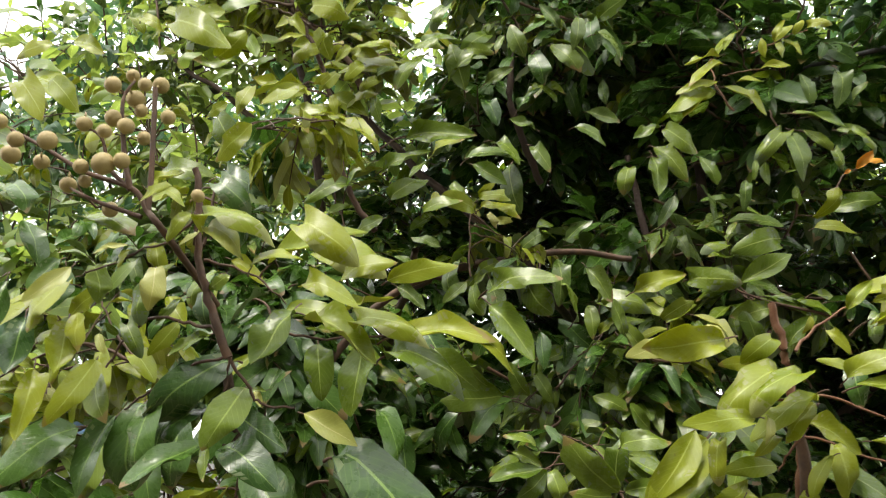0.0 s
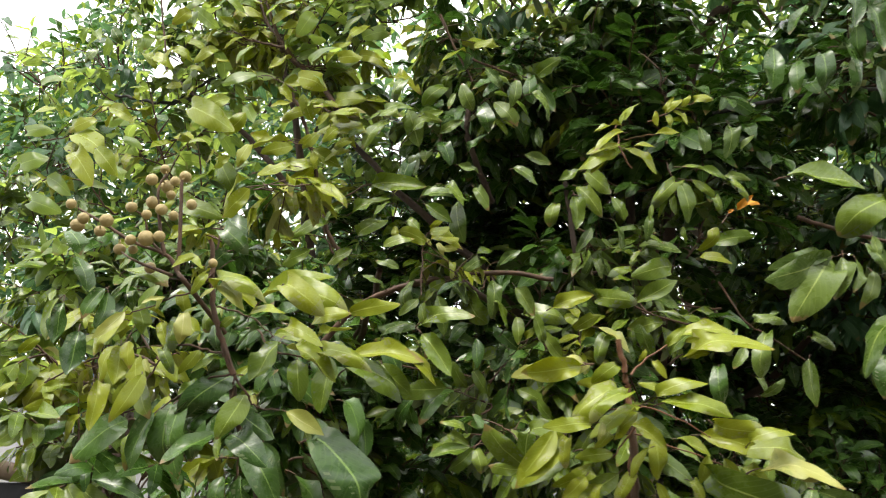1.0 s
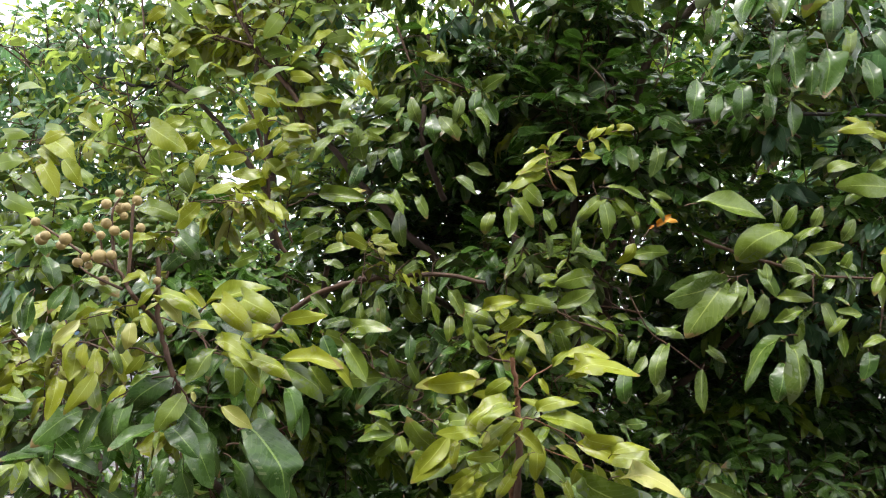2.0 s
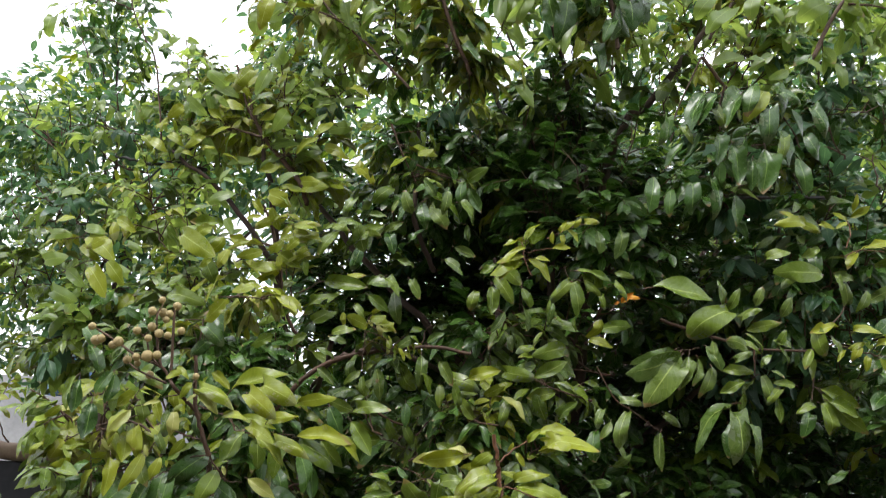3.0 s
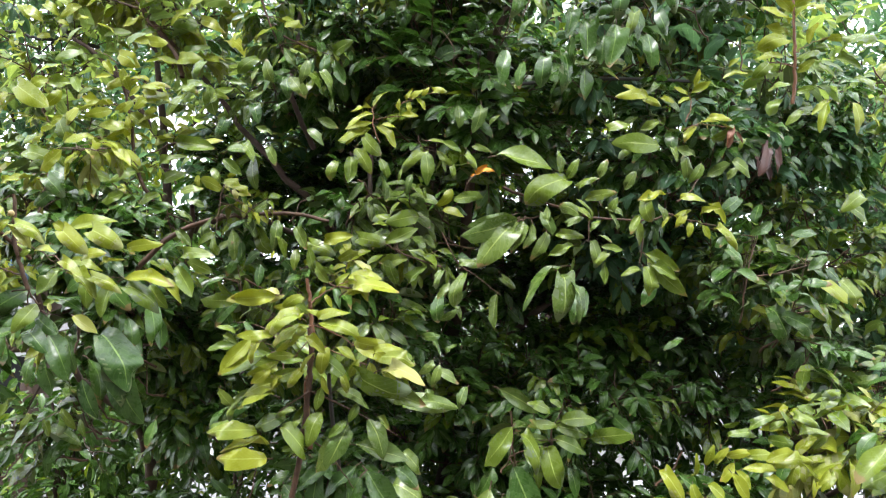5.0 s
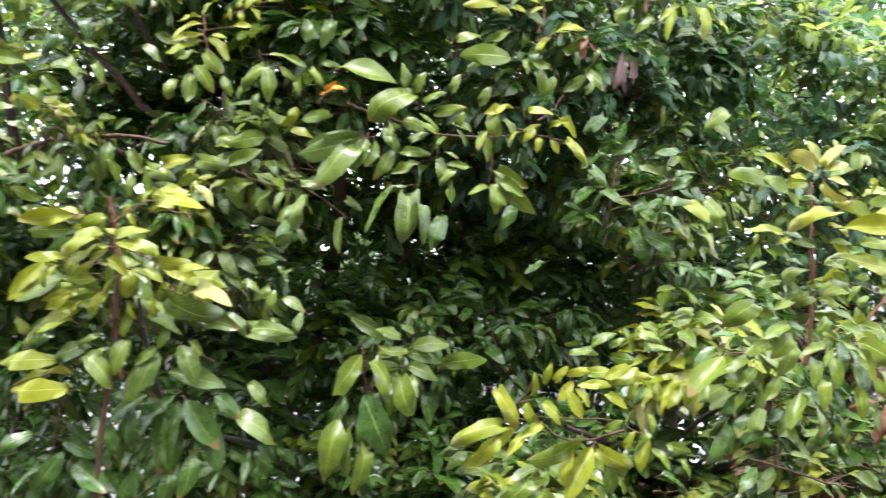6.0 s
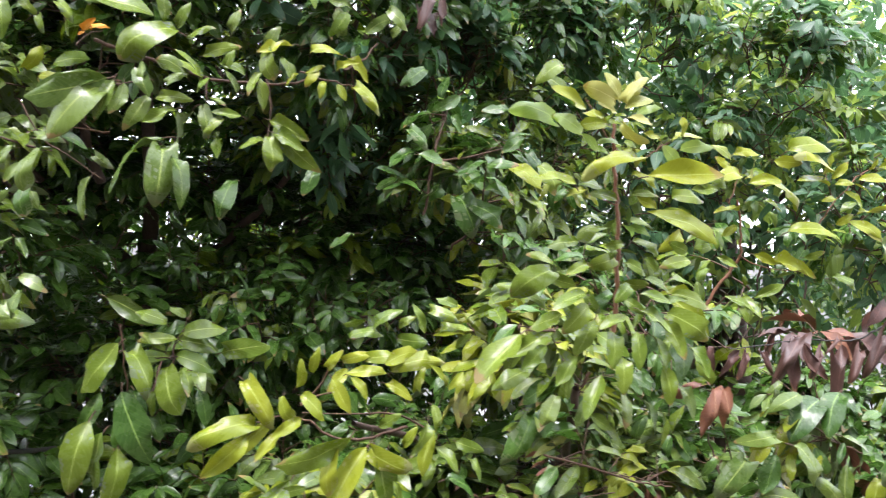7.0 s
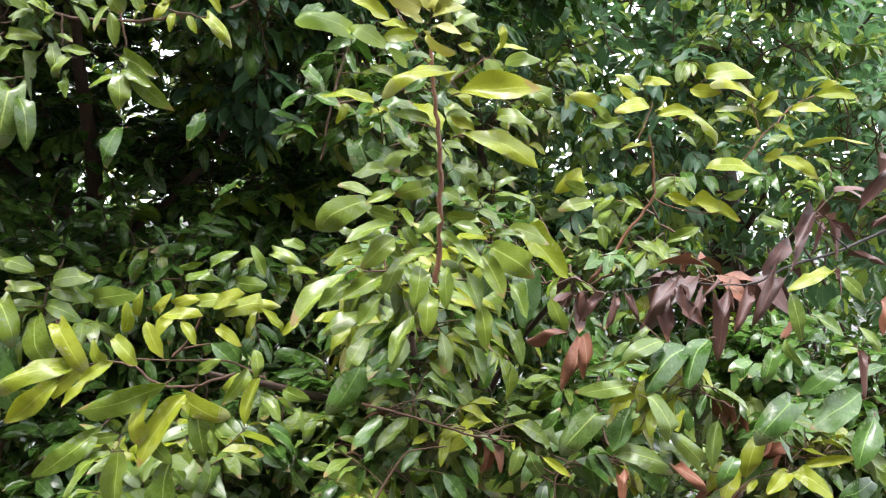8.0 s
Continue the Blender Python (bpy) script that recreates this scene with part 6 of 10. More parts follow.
spray.blade("fresh", (1.719, 1.544, 3.396), (1.781, 1.532, 3.290), 1.3)
spray.blade("fresh", (1.692, 1.561, 3.426), (1.624, 1.543, 3.370), 1.1)
spray.blade("fresh", (1.790, 1.540, 3.356), (1.812, 1.521, 3.285))
spray.blade("fresh", (1.673, 1.515, 2.922), (1.627, 1.502, 2.876))
spray.blade("fresh", (1.608, 1.558, 2.984), (1.669, 1.536, 2.978))
spray.blade("young", (1.699, 1.524, 2.975), (1.781, 1.510, 2.954), 1.3)
spray.blade("young", (1.673, 1.517, 2.903), (1.742, 1.480, 2.902), 1.3)
spray.blade("fresh", (1.544, 1.534, 3.019), (1.501, 1.525, 2.975))
spray.blade("fresh", (1.134, 1.539, 2.972), (1.046, 1.515, 2.919), 1.3)
spray.blade("fresh", (1.194, 1.526, 2.951), (1.128, 1.517, 2.943))
spray.blade("fresh", (1.240, 1.556, 2.993), (1.165, 1.525, 2.910))
spray.blade("mature", (1.048, 1.525, 2.837), (0.973, 1.516, 2.738), 1.3)
spray.blade("mature", (1.132, 1.566, 2.876), (1.067, 1.535, 2.786), 1.2)
spray.blade("young", (1.198, 1.545, 2.861), (1.134, 1.522, 2.747), 1.1)
spray.blade("fresh", (1.213, 1.568, 2.852), (1.180, 1.551, 2.778))
spray.blade("mature", (1.225, 1.520, 2.845), (1.292, 1.512, 2.807))
spray.blade("fresh", (1.266, 1.529, 2.926), (1.206, 1.513, 2.879))
spray.blade("fresh", (1.321, 1.530, 2.958), (1.364, 1.505, 2.902))
spray.blade("mature", (1.308, 1.547, 2.916), (1.358, 1.536, 2.886))
spray.blade("fresh", (1.420, 1.548, 2.961), (1.435, 1.529, 2.877))
spray.blade("mature", (1.471, 1.546, 2.924), (1.519, 1.534, 2.902))
spray.blade("fresh", (1.559, 1.540, 2.926), (1.592, 1.528, 2.961))
spray.blade("mature", (1.530, 1.560, 2.874), (1.560, 1.554, 2.835))
spray.blade("fresh", (1.791, 1.557, 3.242), (1.820, 1.548, 3.199))
spray.blade("fresh", (1.759, 1.561, 3.304), (1.714, 1.553, 3.236))
spray.blade("fresh", (1.789, 1.537, 3.112), (1.740, 1.523, 3.045))
spray.finish(0.08)

spray = Spray(tree, "shaded dark leaves beside the hanging spray", 1101)
spray.stem([(1.687, 1.778, 1.804), (1.710, 1.791, 1.971), (1.752, 1.803, 2.142)], 0.0036, 0.0018)
spray.stem([(1.705, 1.778, 1.952), (1.820, 1.791, 1.977), (1.957, 1.803, 2.021)], 0.0036, 0.0018)
spray.blade("mature", (1.655, 1.791, 1.977), (1.572, 1.764, 1.935), 1.4)
spray.blade("mature", (1.662, 1.764, 1.967), (1.730, 1.749, 1.934), 1.2)
spray.blade("mature", (1.780, 1.781, 1.937), (1.813, 1.773, 1.880), 1.3)
spray.blade("mature", (1.853, 1.801, 1.979), (1.879, 1.796, 1.902), 1.2)
spray.blade("mature", (1.771, 1.783, 1.863), (1.815, 1.756, 1.741), 1.4)
spray.blade("mature", (1.804, 1.751, 1.830), (1.905, 1.718, 1.782), 1.2)
spray.blade("young", (1.904, 1.771, 1.953), (2.005, 1.721, 1.895), 1.2)
spray.blade("mid", (2.011, 1.801, 1.959), (2.070, 1.777, 1.880), 1.2)
spray.blade("mature", (1.629, 1.800, 2.041), (1.684, 1.772, 1.978), 1.2)
spray.blade("mature", (1.748, 1.749, 2.081), (1.774, 1.725, 2.026))
spray.blade("mature", (1.823, 1.797, 2.089), (1.900, 1.764, 2.128))
spray.blade("mature", (1.746, 1.792, 2.197), (1.723, 1.777, 2.119))
spray.blade("mature", (1.498, 1.751, 1.742), (1.439, 1.734, 1.695))
spray.blade("mature", (1.386, 1.752, 1.915), (1.372, 1.727, 1.833), 1.3)
spray.blade("mature", (1.173, 1.778, 1.868), (1.153, 1.744, 1.759), 1.3)
spray.blade("mature", (1.771, 1.763, 2.139), (1.703, 1.750, 2.079))
spray.blade("mature", (1.676, 1.802, 2.214), (1.611, 1.778, 2.150))
spray.blade("mature", (1.919, 1.764, 2.110), (1.838, 1.748, 2.086))
spray.blade("mature", (1.957, 1.768, 1.837), (1.904, 1.754, 1.799))
spray.blade("mature", (1.612, 1.774, 1.891), (1.681, 1.763, 1.859))
spray.blade("mature", (1.736, 1.808, 1.899), (1.667, 1.773, 1.822))
spray.blade("mid", (2.026, 1.792, 2.212), (2.094, 1.779, 2.158), 1.3)
spray.blade("mid", (2.061, 1.751, 2.246), (1.974, 1.726, 2.183))
spray.blade("mature", (1.972, 1.797, 2.040), (1.905, 1.773, 1.981))
spray.finish(0.02)
for trunk_of, store in ((tree, FILL[tree.name]), (tree_l, FILL[tree_l.name]), (tree_b, FILL[tree_b.name])):
    store.build("foliage", trunk_of, "dense drooping leaves along the outer sprays", random.Random(77))


# ---- fruits ----

spray = Spray(tree_l, "spray of yellow-green drooping leaves below the fruits", 40)
spray.stem([(-0.270, 1.000, 1.968), (-0.266, 1.006, 1.915), (-0.261, 1.012, 1.853), (-0.247, 1.018, 1.808), (-0.225, 1.024, 1.755)], 0.0042, 0.0055)
spray.stem([(-0.223, 1.020, 1.755), (-0.201, 1.026, 1.722), (-0.188, 1.032, 1.706), (-0.152, 1.038, 1.702)], 0.0022, 0.0012)
spray.stem([(-0.252, 1.000, 1.859), (-0.223, 1.006, 1.853), (-0.189, 1.012, 1.837), (-0.163, 1.018, 1.813)], 0.0018, 0.0009)
spray.stem([(-0.237, 1.020, 1.785), (-0.272, 1.026, 1.794), (-0.317, 1.032, 1.802), (-0.349, 1.038, 1.781), (-0.372, 1.044, 1.748)], 0.0024, 0.0012)
spray.stem([(-0.261, 1.000, 1.914), (-0.298, 1.006, 1.884), (-0.331, 1.012, 1.876), (-0.372, 1.018, 1.860), (-0.409, 1.024, 1.849)], 0.0018, 0.0009)
spray.stem([(-0.223, 1.020, 1.755), (-0.228, 1.026, 1.719), (-0.232, 1.032, 1.697)], 0.0018, 0.001)
spray.stem([(-0.226, 1.030, 1.756), (-0.268, 1.036, 1.749), (-0.322, 1.042, 1.717), (-0.347, 1.048, 1.702)], 0.002, 0.001)
spray.blade("young", (-0.318, 0.970, 1.915), (-0.278, 0.953, 1.933), 0.9)
spray.blade("young", (-0.253, 0.975, 1.888), (-0.160, 0.939, 1.857), 0.8)
spray.blade("young", (-0.145, 0.985, 1.894), (-0.079, 0.970, 1.840), 1.1)
spray.blade("young", (-0.187, 0.961, 1.840), (-0.123, 0.930, 1.841), 0.8)
spray.blade("young", (-0.141, 0.970, 1.824), (-0.068, 0.951, 1.801), 0.8)
spray.blade("young", (-0.101, 1.000, 1.834), (-0.037, 0.977, 1.844))
spray.blade("young", (-0.306, 0.993, 1.941), (-0.271, 0.981, 1.916), 0.8)
spray.blade("young", (-0.266, 0.986, 1.910), (-0.288, 0.976, 1.876), 0.9)
spray.blade("yellow", (-0.244, 0.975, 1.886), (-0.197, 0.948, 1.844), 0.9)
spray.blade("yellow", (-0.387, 0.971, 1.846), (-0.411, 0.942, 1.799), 0.8)
spray.blade("yellow", (-0.296, 0.977, 1.845), (-0.289, 0.968, 1.796), 1.1)
spray.blade("yellow", (-0.351, 0.980, 1.775), (-0.342, 0.971, 1.751), 1.1)
spray.blade("yellow", (-0.322, 0.962, 1.867), (-0.354, 0.955, 1.855), 0.8)
spray.blade("yellow", (-0.245, 0.985, 1.890), (-0.268, 0.972, 1.868), 0.78)
spray.blade("young", (-0.415, 1.029, 1.841), (-0.434, 0.992, 1.779), 1.1)
spray.blade("young", (-0.414, 1.029, 1.800), (-0.393, 0.996, 1.736), 1.1)
spray.blade("young", (-0.395, 1.016, 1.804), (-0.376, 0.996, 1.763), 1.1)
spray.blade("young", (-0.371, 1.018, 1.752), (-0.390, 0.968, 1.677), 0.8)
spray.blade("young", (-0.326, 1.035, 1.890), (-0.307, 1.028, 1.853), 1.1)
spray.blade("young", (-0.278, 1.005, 1.791), (-0.301, 0.993, 1.752))
spray.blade("young", (-0.147, 1.039, 1.805), (-0.060, 1.006, 1.745), 0.8)
spray.blade("young", (-0.090, 1.025, 1.787), (-0.004, 1.000, 1.759), 0.78)
spray.blade("young", (-0.346, 1.020, 1.879), (-0.356, 1.012, 1.856))
spray.blade("young", (-0.437, 1.014, 1.745), (-0.427, 0.980, 1.666), 0.8)
spray.blade("young", (-0.293, 1.023, 1.860), (-0.309, 1.009, 1.841))
spray.blade("mid", (-0.158, 1.037, 1.811), (-0.182, 0.997, 1.742), 1.1)
spray.blade("mid", (-0.211, 1.044, 1.723), (-0.234, 0.997, 1.654), 1.1)
spray.blade("mid", (-0.398, 1.037, 1.863), (-0.373, 1.027, 1.818), 1.1)
spray.blade("mid", (-0.381, 1.044, 1.740), (-0.359, 1.011, 1.680), 1.1)
spray.blade("mid", (-0.289, 1.046, 1.827), (-0.308, 1.030, 1.793), 1.1)
spray.blade("mid", (-0.253, 1.039, 1.784), (-0.294, 1.025, 1.758))
spray.blade("mid", (-0.428, 1.043, 1.923), (-0.336, 1.014, 1.898), 0.8)
spray.blade("mid", (-0.231, 1.021, 1.847), (-0.250, 1.016, 1.826), 1.1)
spray.blade("mid", (-0.325, 1.044, 1.844), (-0.328, 1.015, 1.791), 1.1)
spray.blade("mid", (-0.237, 1.014, 1.664), (-0.231, 0.992, 1.625), 0.78)
spray.blade("mid", (-0.346, 1.026, 1.795), (-0.322, 1.017, 1.754))
spray.blade("mid", (-0.351, 1.022, 1.783), (-0.364, 1.012, 1.794))
spray.blade("yellow", (-0.159, 1.115, 1.700), (-0.100, 1.103, 1.656), 1.1)
spray.blade("yellow", (-0.218, 1.105, 1.727), (-0.206, 1.101, 1.709), 1.1)
spray.blade("mature", (-0.235, 1.069, 1.757), (-0.318, 1.035, 1.695), 0.9)
spray.blade("mature", (-0.265, 1.075, 1.749), (-0.317, 1.025, 1.694), 0.9)
spray.blade("mature", (-0.403, 1.060, 1.684), (-0.460, 0.994, 1.622), 1.1)
spray.blade("mature", (-0.358, 1.052, 1.694), (-0.394, 1.033, 1.612), 1.1)
spray.blade("mature", (-0.333, 1.064, 1.709), (-0.339, 1.046, 1.614), 1.1)
spray.blade("mature", (-0.308, 1.048, 1.703), (-0.312, 1.022, 1.629), 1.1)
spray.blade("mature", (-0.254, 1.064, 1.700), (-0.303, 1.048, 1.658))
spray.blade("mature", (-0.249, 1.042, 1.666), (-0.309, 0.989, 1.615))
spray.blade("mature", (-0.232, 1.053, 1.664), (-0.165, 1.010, 1.613))
spray.blade("mature", (-0.223, 1.076, 1.693), (-0.168, 1.056, 1.652))
spray.blade("mature", (-0.195, 1.058, 1.837), (-0.231, 1.038, 1.798))
spray.blade("mature", (-0.273, 1.066, 1.839), (-0.252, 1.047, 1.790), 1.1)
spray.blade("mature", (-0.300, 1.062, 1.691), (-0.305, 1.041, 1.645))
spray.blade("mature", (-0.248, 1.518, 1.781), (-0.182, 1.495, 1.714), 1.1)
spray.blade("mature", (-0.129, 1.497, 1.730), (-0.101, 1.459, 1.619))
spray.blade("mature", (-0.045, 1.490, 1.861), (0.000, 1.472, 1.785), 1.1)
spray.blade("mature", (-0.189, 1.519, 1.691), (-0.150, 1.496, 1.614), 1.1)
spray.blade("mature", (-0.089, 1.502, 1.700), (-0.065, 1.491, 1.614))
spray.blade("mature", (-0.600, 1.247, 1.849), (-0.585, 1.219, 1.762), 1.1)
spray.blade("mature", (-0.551, 1.231, 1.926), (-0.587, 1.206, 1.870), 1.1)
spray.blade("mature", (-0.627, 1.255, 1.991), (-0.582, 1.245, 1.926))
spray.blade("mature", (-0.555, 1.255, 1.922), (-0.553, 1.235, 1.848), 1.1)
spray.blade("mature", (-0.643, 1.257, 1.905), (-0.632, 1.238, 1.822))
spray.finish(0.08)

spray = Spray(tree_l, "thin sprays of backlit yellow-green leaves round an upright stem", 607)
spray.stem([(-0.265, 1.430, 2.413), (-0.248, 1.436, 2.377), (-0.233, 1.442, 2.335), (-0.214, 1.448, 2.269), (-0.202, 1.454, 2.198), (-0.190, 1.460, 2.134), (-0.167, 1.466, 2.082), (-0.133, 1.472, 2.036)], 0.004, 0.006)
spray.stem([(-0.242, 1.430, 2.368), (-0.204, 1.436, 2.382), (-0.146, 1.442, 2.364), (-0.100, 1.448, 2.365)], 0.0016, 0.0009)
spray.stem([(-0.218, 1.430, 2.298), (-0.265, 1.436, 2.305), (-0.318, 1.442, 2.288), (-0.367, 1.448, 2.298)], 0.0016, 0.0009)
spray.stem([(-0.197, 1.430, 2.189), (-0.245, 1.436, 2.228), (-0.316, 1.442, 2.233), (-0.352, 1.448, 2.230)], 0.0016, 0.0009)
spray.stem([(-0.256, 1.430, 2.419), (-0.300, 1.436, 2.450), (-0.344, 1.442, 2.464)], 0.0016, 0.0009)
spray.stem([(-0.790, 1.380, 2.187), (-0.730, 1.386, 2.223), (-0.654, 1.392, 2.235)], 0.0018, 0.001)
spray.stem([(-0.803, 1.380, 2.283), (-0.750, 1.386, 2.296), (-0.680, 1.392, 2.370)], 0.0018, 0.001)
spray.blade("young", (-0.247, 1.408, 2.439), (-0.172, 1.387, 2.413), 1.1)
spray.blade("young", (-0.154, 1.381, 2.474), (-0.099, 1.374, 2.468), 1.1)
spray.blade("young", (-0.252, 1.407, 2.278), (-0.313, 1.380, 2.249), 1.1)
spray.blade("young", (-0.339, 1.390, 2.274), (-0.355, 1.377, 2.217), 1.1)
spray.blade("young", (-0.389, 1.404, 2.253), (-0.415, 1.396, 2.222), 1.1)
spray.blade("young", (-0.341, 1.395, 2.207), (-0.380, 1.377, 2.128), 1.1)
spray.blade("young", (-0.211, 1.395, 2.301), (-0.232, 1.386, 2.272))
spray.blade("young", (-0.174, 1.392, 2.352), (-0.196, 1.384, 2.316), 1.1)
spray.blade("young", (-0.187, 1.411, 2.385), (-0.154, 1.407, 2.371), 1.1)
spray.blade("young", (-0.168, 1.403, 2.341), (-0.124, 1.390, 2.326), 1.1)
spray.blade("young", (-0.093, 1.392, 2.338), (-0.162, 1.380, 2.339), 0.9)
spray.blade("young", (-0.125, 1.412, 2.293), (-0.159, 1.406, 2.274), 1.1)
spray.blade("young", (-0.223, 1.387, 2.359), (-0.194, 1.379, 2.380), 1.1)
spray.blade("young", (-0.293, 1.408, 2.422), (-0.257, 1.402, 2.381), 1.1)
spray.blade("young", (-0.258, 1.393, 2.375), (-0.298, 1.384, 2.359))
spray.blade("young", (-0.198, 1.413, 2.309), (-0.224, 1.403, 2.267), 1.1)
spray.blade("young", (-0.208, 1.414, 2.267), (-0.194, 1.408, 2.226))
spray.blade("young", (-0.149, 1.393, 2.316), (-0.181, 1.380, 2.280))
spray.blade("young", (-0.489, 1.415, 2.286), (-0.438, 1.405, 2.287), 0.9)
spray.blade("young", (-0.301, 1.389, 2.200), (-0.263, 1.383, 2.173))
spray.blade("young", (-0.279, 1.401, 2.146), (-0.322, 1.392, 2.114))
spray.blade("young", (-0.174, 1.412, 2.283), (-0.149, 1.401, 2.303))
spray.blade("fresh", (-0.329, 1.367, 2.427), (-0.400, 1.352, 2.395), 1.1)
spray.blade("fresh", (-0.399, 1.392, 2.398), (-0.459, 1.371, 2.357), 1.1)
spray.blade("fresh", (-0.215, 1.392, 2.465), (-0.147, 1.377, 2.497), 0.9)
spray.blade("fresh", (-0.353, 1.365, 2.358), (-0.319, 1.356, 2.315), 1.1)
spray.blade("fresh", (-0.375, 1.392, 2.311), (-0.406, 1.384, 2.283), 1.1)
spray.blade("fresh", (-0.427, 1.374, 2.329), (-0.469, 1.363, 2.306))
spray.blade("fresh", (-0.347, 1.377, 2.502), (-0.377, 1.366, 2.457))
spray.blade("fresh", (-0.309, 1.397, 2.335), (-0.342, 1.391, 2.314))
spray.blade("fresh", (-0.179, 1.360, 2.399), (-0.201, 1.348, 2.419))
spray.blade("mid", (-0.039, 1.435, 2.352), (-0.091, 1.403, 2.269), 1.1)
spray.blade("mid", (-0.062, 1.417, 2.352), (-0.006, 1.397, 2.349), 0.8)
spray.blade("mid", (-0.087, 1.437, 2.353), (-0.038, 1.428, 2.367))
spray.blade("mid", (-0.005, 1.430, 2.442), (-0.034, 1.413, 2.388), 1.1)
spray.blade("mid", (-0.051, 1.427, 2.366), (0.022, 1.409, 2.361), 0.8)
spray.blade("mid", (0.029, 1.412, 2.350), (0.077, 1.402, 2.331), 0.78)
spray.blade("mid", (-0.129, 1.409, 2.299), (-0.093, 1.404, 2.314))
spray.blade("mid", (-0.136, 1.424, 2.266), (-0.116, 1.415, 2.221), 1.1)
spray.blade("mid", (-0.250, 1.432, 2.215), (-0.206, 1.427, 2.187))
spray.blade("mid", (-0.343, 1.436, 2.112), (-0.292, 1.421, 2.125))
spray.blade("young", (-0.722, 1.357, 2.283), (-0.618, 1.324, 2.219), 1.1)
spray.blade("young", (-0.735, 1.356, 2.258), (-0.666, 1.339, 2.219))
spray.blade("young", (-0.630, 1.321, 2.334), (-0.561, 1.301, 2.304))
spray.blade("young", (-0.745, 1.327, 2.329), (-0.795, 1.315, 2.313), 1.1)
spray.blade("fresh", (-0.732, 1.367, 2.307), (-0.667, 1.352, 2.292))
spray.blade("fresh", (-0.714, 1.357, 2.391), (-0.663, 1.341, 2.371), 1.1)
spray.blade("fresh", (-0.682, 1.364, 2.355), (-0.632, 1.355, 2.362), 1.1)
spray.blade("fresh", (-0.611, 1.350, 2.265), (-0.557, 1.334, 2.243), 1.1)
spray.blade("fresh", (-0.806, 1.359, 2.396), (-0.735, 1.339, 2.402), 1.1)
spray.blade("fresh", (-0.822, 1.354, 2.284), (-0.757, 1.344, 2.284), 1.1)
spray.blade("fresh", (-0.829, 1.361, 2.216), (-0.758, 1.341, 2.219), 1.1)
spray.blade("fresh", (-0.629, 1.347, 2.205), (-0.579, 1.331, 2.174))
spray.blade("fresh", (-0.778, 1.377, 2.197), (-0.703, 1.355, 2.157), 1.1)
spray.blade("fresh", (-0.704, 1.373, 2.165), (-0.631, 1.365, 2.172))
spray.blade("fresh", (-0.797, 1.365, 2.136), (-0.722, 1.343, 2.103), 1.1)
spray.blade("young", (-0.805, 1.882, 2.732), (-0.743, 1.874, 2.689), 1.1)
spray.blade("young", (-0.749, 1.891, 2.757), (-0.688, 1.880, 2.714), 1.1)
spray.blade("young", (-0.712, 1.897, 2.782), (-0.641, 1.885, 2.738), 1.1)
spray.blade("young", (-0.677, 1.911, 2.812), (-0.619, 1.907, 2.783), 1.1)
spray.blade("young", (-0.616, 1.882, 2.815), (-0.645, 1.877, 2.777), 1.1)
spray.blade("young", (-0.790, 1.885, 2.778), (-0.746, 1.881, 2.798), 1.1)
spray.blade("young", (-0.855, 1.919, 2.766), (-0.811, 1.906, 2.708), 1.1)
spray.blade("young", (-0.741, 1.883, 2.696), (-0.769, 1.877, 2.672), 1.1)
spray.blade("young", (-0.694, 1.893, 2.699), (-0.648, 1.886, 2.683), 1.1)
spray.blade("young", (-0.853, 1.894, 2.640), (-0.831, 1.887, 2.600), 1.1)
spray.blade("young", (-0.590, 1.903, 2.859), (-0.538, 1.895, 2.880), 1.1)
spray.blade("young", (-0.727, 1.888, 2.819), (-0.693, 1.882, 2.842), 1.1)
spray.blade("young", (-0.631, 1.885, 2.710), (-0.570, 1.874, 2.719), 1.1)
spray.blade("young", (-0.769, 1.909, 2.650), (-0.717, 1.901, 2.653), 1.1)
spray.blade("young", (-0.664, 1.883, 2.642), (-0.692, 1.878, 2.605), 1.1)
spray.blade("olive", (-0.705, 1.895, 2.894), (-0.705, 1.882, 2.816), 1.1)
spray.blade("olive", (-0.950, 1.911, 2.842), (-0.907, 1.903, 2.789))
spray.blade("olive", (-0.992, 1.912, 2.773), (-1.015, 1.901, 2.722))
spray.blade("olive", (-0.899, 1.897, 2.886), (-0.858, 1.890, 2.842))
spray.blade("olive", (-0.650, 1.900, 2.922), (-0.659, 1.891, 2.965))
spray.finish(0.05)

spray = Spray(tree, "heavy hanging spray of broad glossy leaves", 277)
spray.stem([(0.873, 1.520, 2.151), (0.967, 1.526, 2.123), (1.053, 1.532, 2.103), (1.139, 1.538, 2.082), (1.292, 1.544, 2.083), (1.377, 1.550, 2.105)], 0.005, 0.003)
spray.stem([(1.273, 1.470, 2.075), (1.284, 1.476, 2.002), (1.279, 1.482, 1.945)], 0.003, 0.0015)
spray.stem([(1.131, 1.500, 2.078), (1.135, 1.506, 2.004)], 0.003, 0.0015)
spray.stem([(1.348, 1.450, 2.093), (1.431, 1.456, 2.074), (1.490, 1.462, 2.069)], 0.0026, 0.0013)
spray.stem([(0.881, 1.560, 2.054), (0.932, 1.566, 2.066), (1.000, 1.572, 2.078)], 0.0026, 0.0013)
spray.stem([(0.704, 1.560, 2.010), (0.760, 1.566, 1.920), (0.812, 1.572, 1.889), (0.892, 1.578, 1.835)], 0.0022, 0.0012)
spray.blade("mid", (0.851, 1.497, 2.239), (1.005, 1.463, 2.189), 1.1)
spray.blade("mid", (1.062, 1.498, 2.178), (0.931, 1.481, 2.113), 1.1)
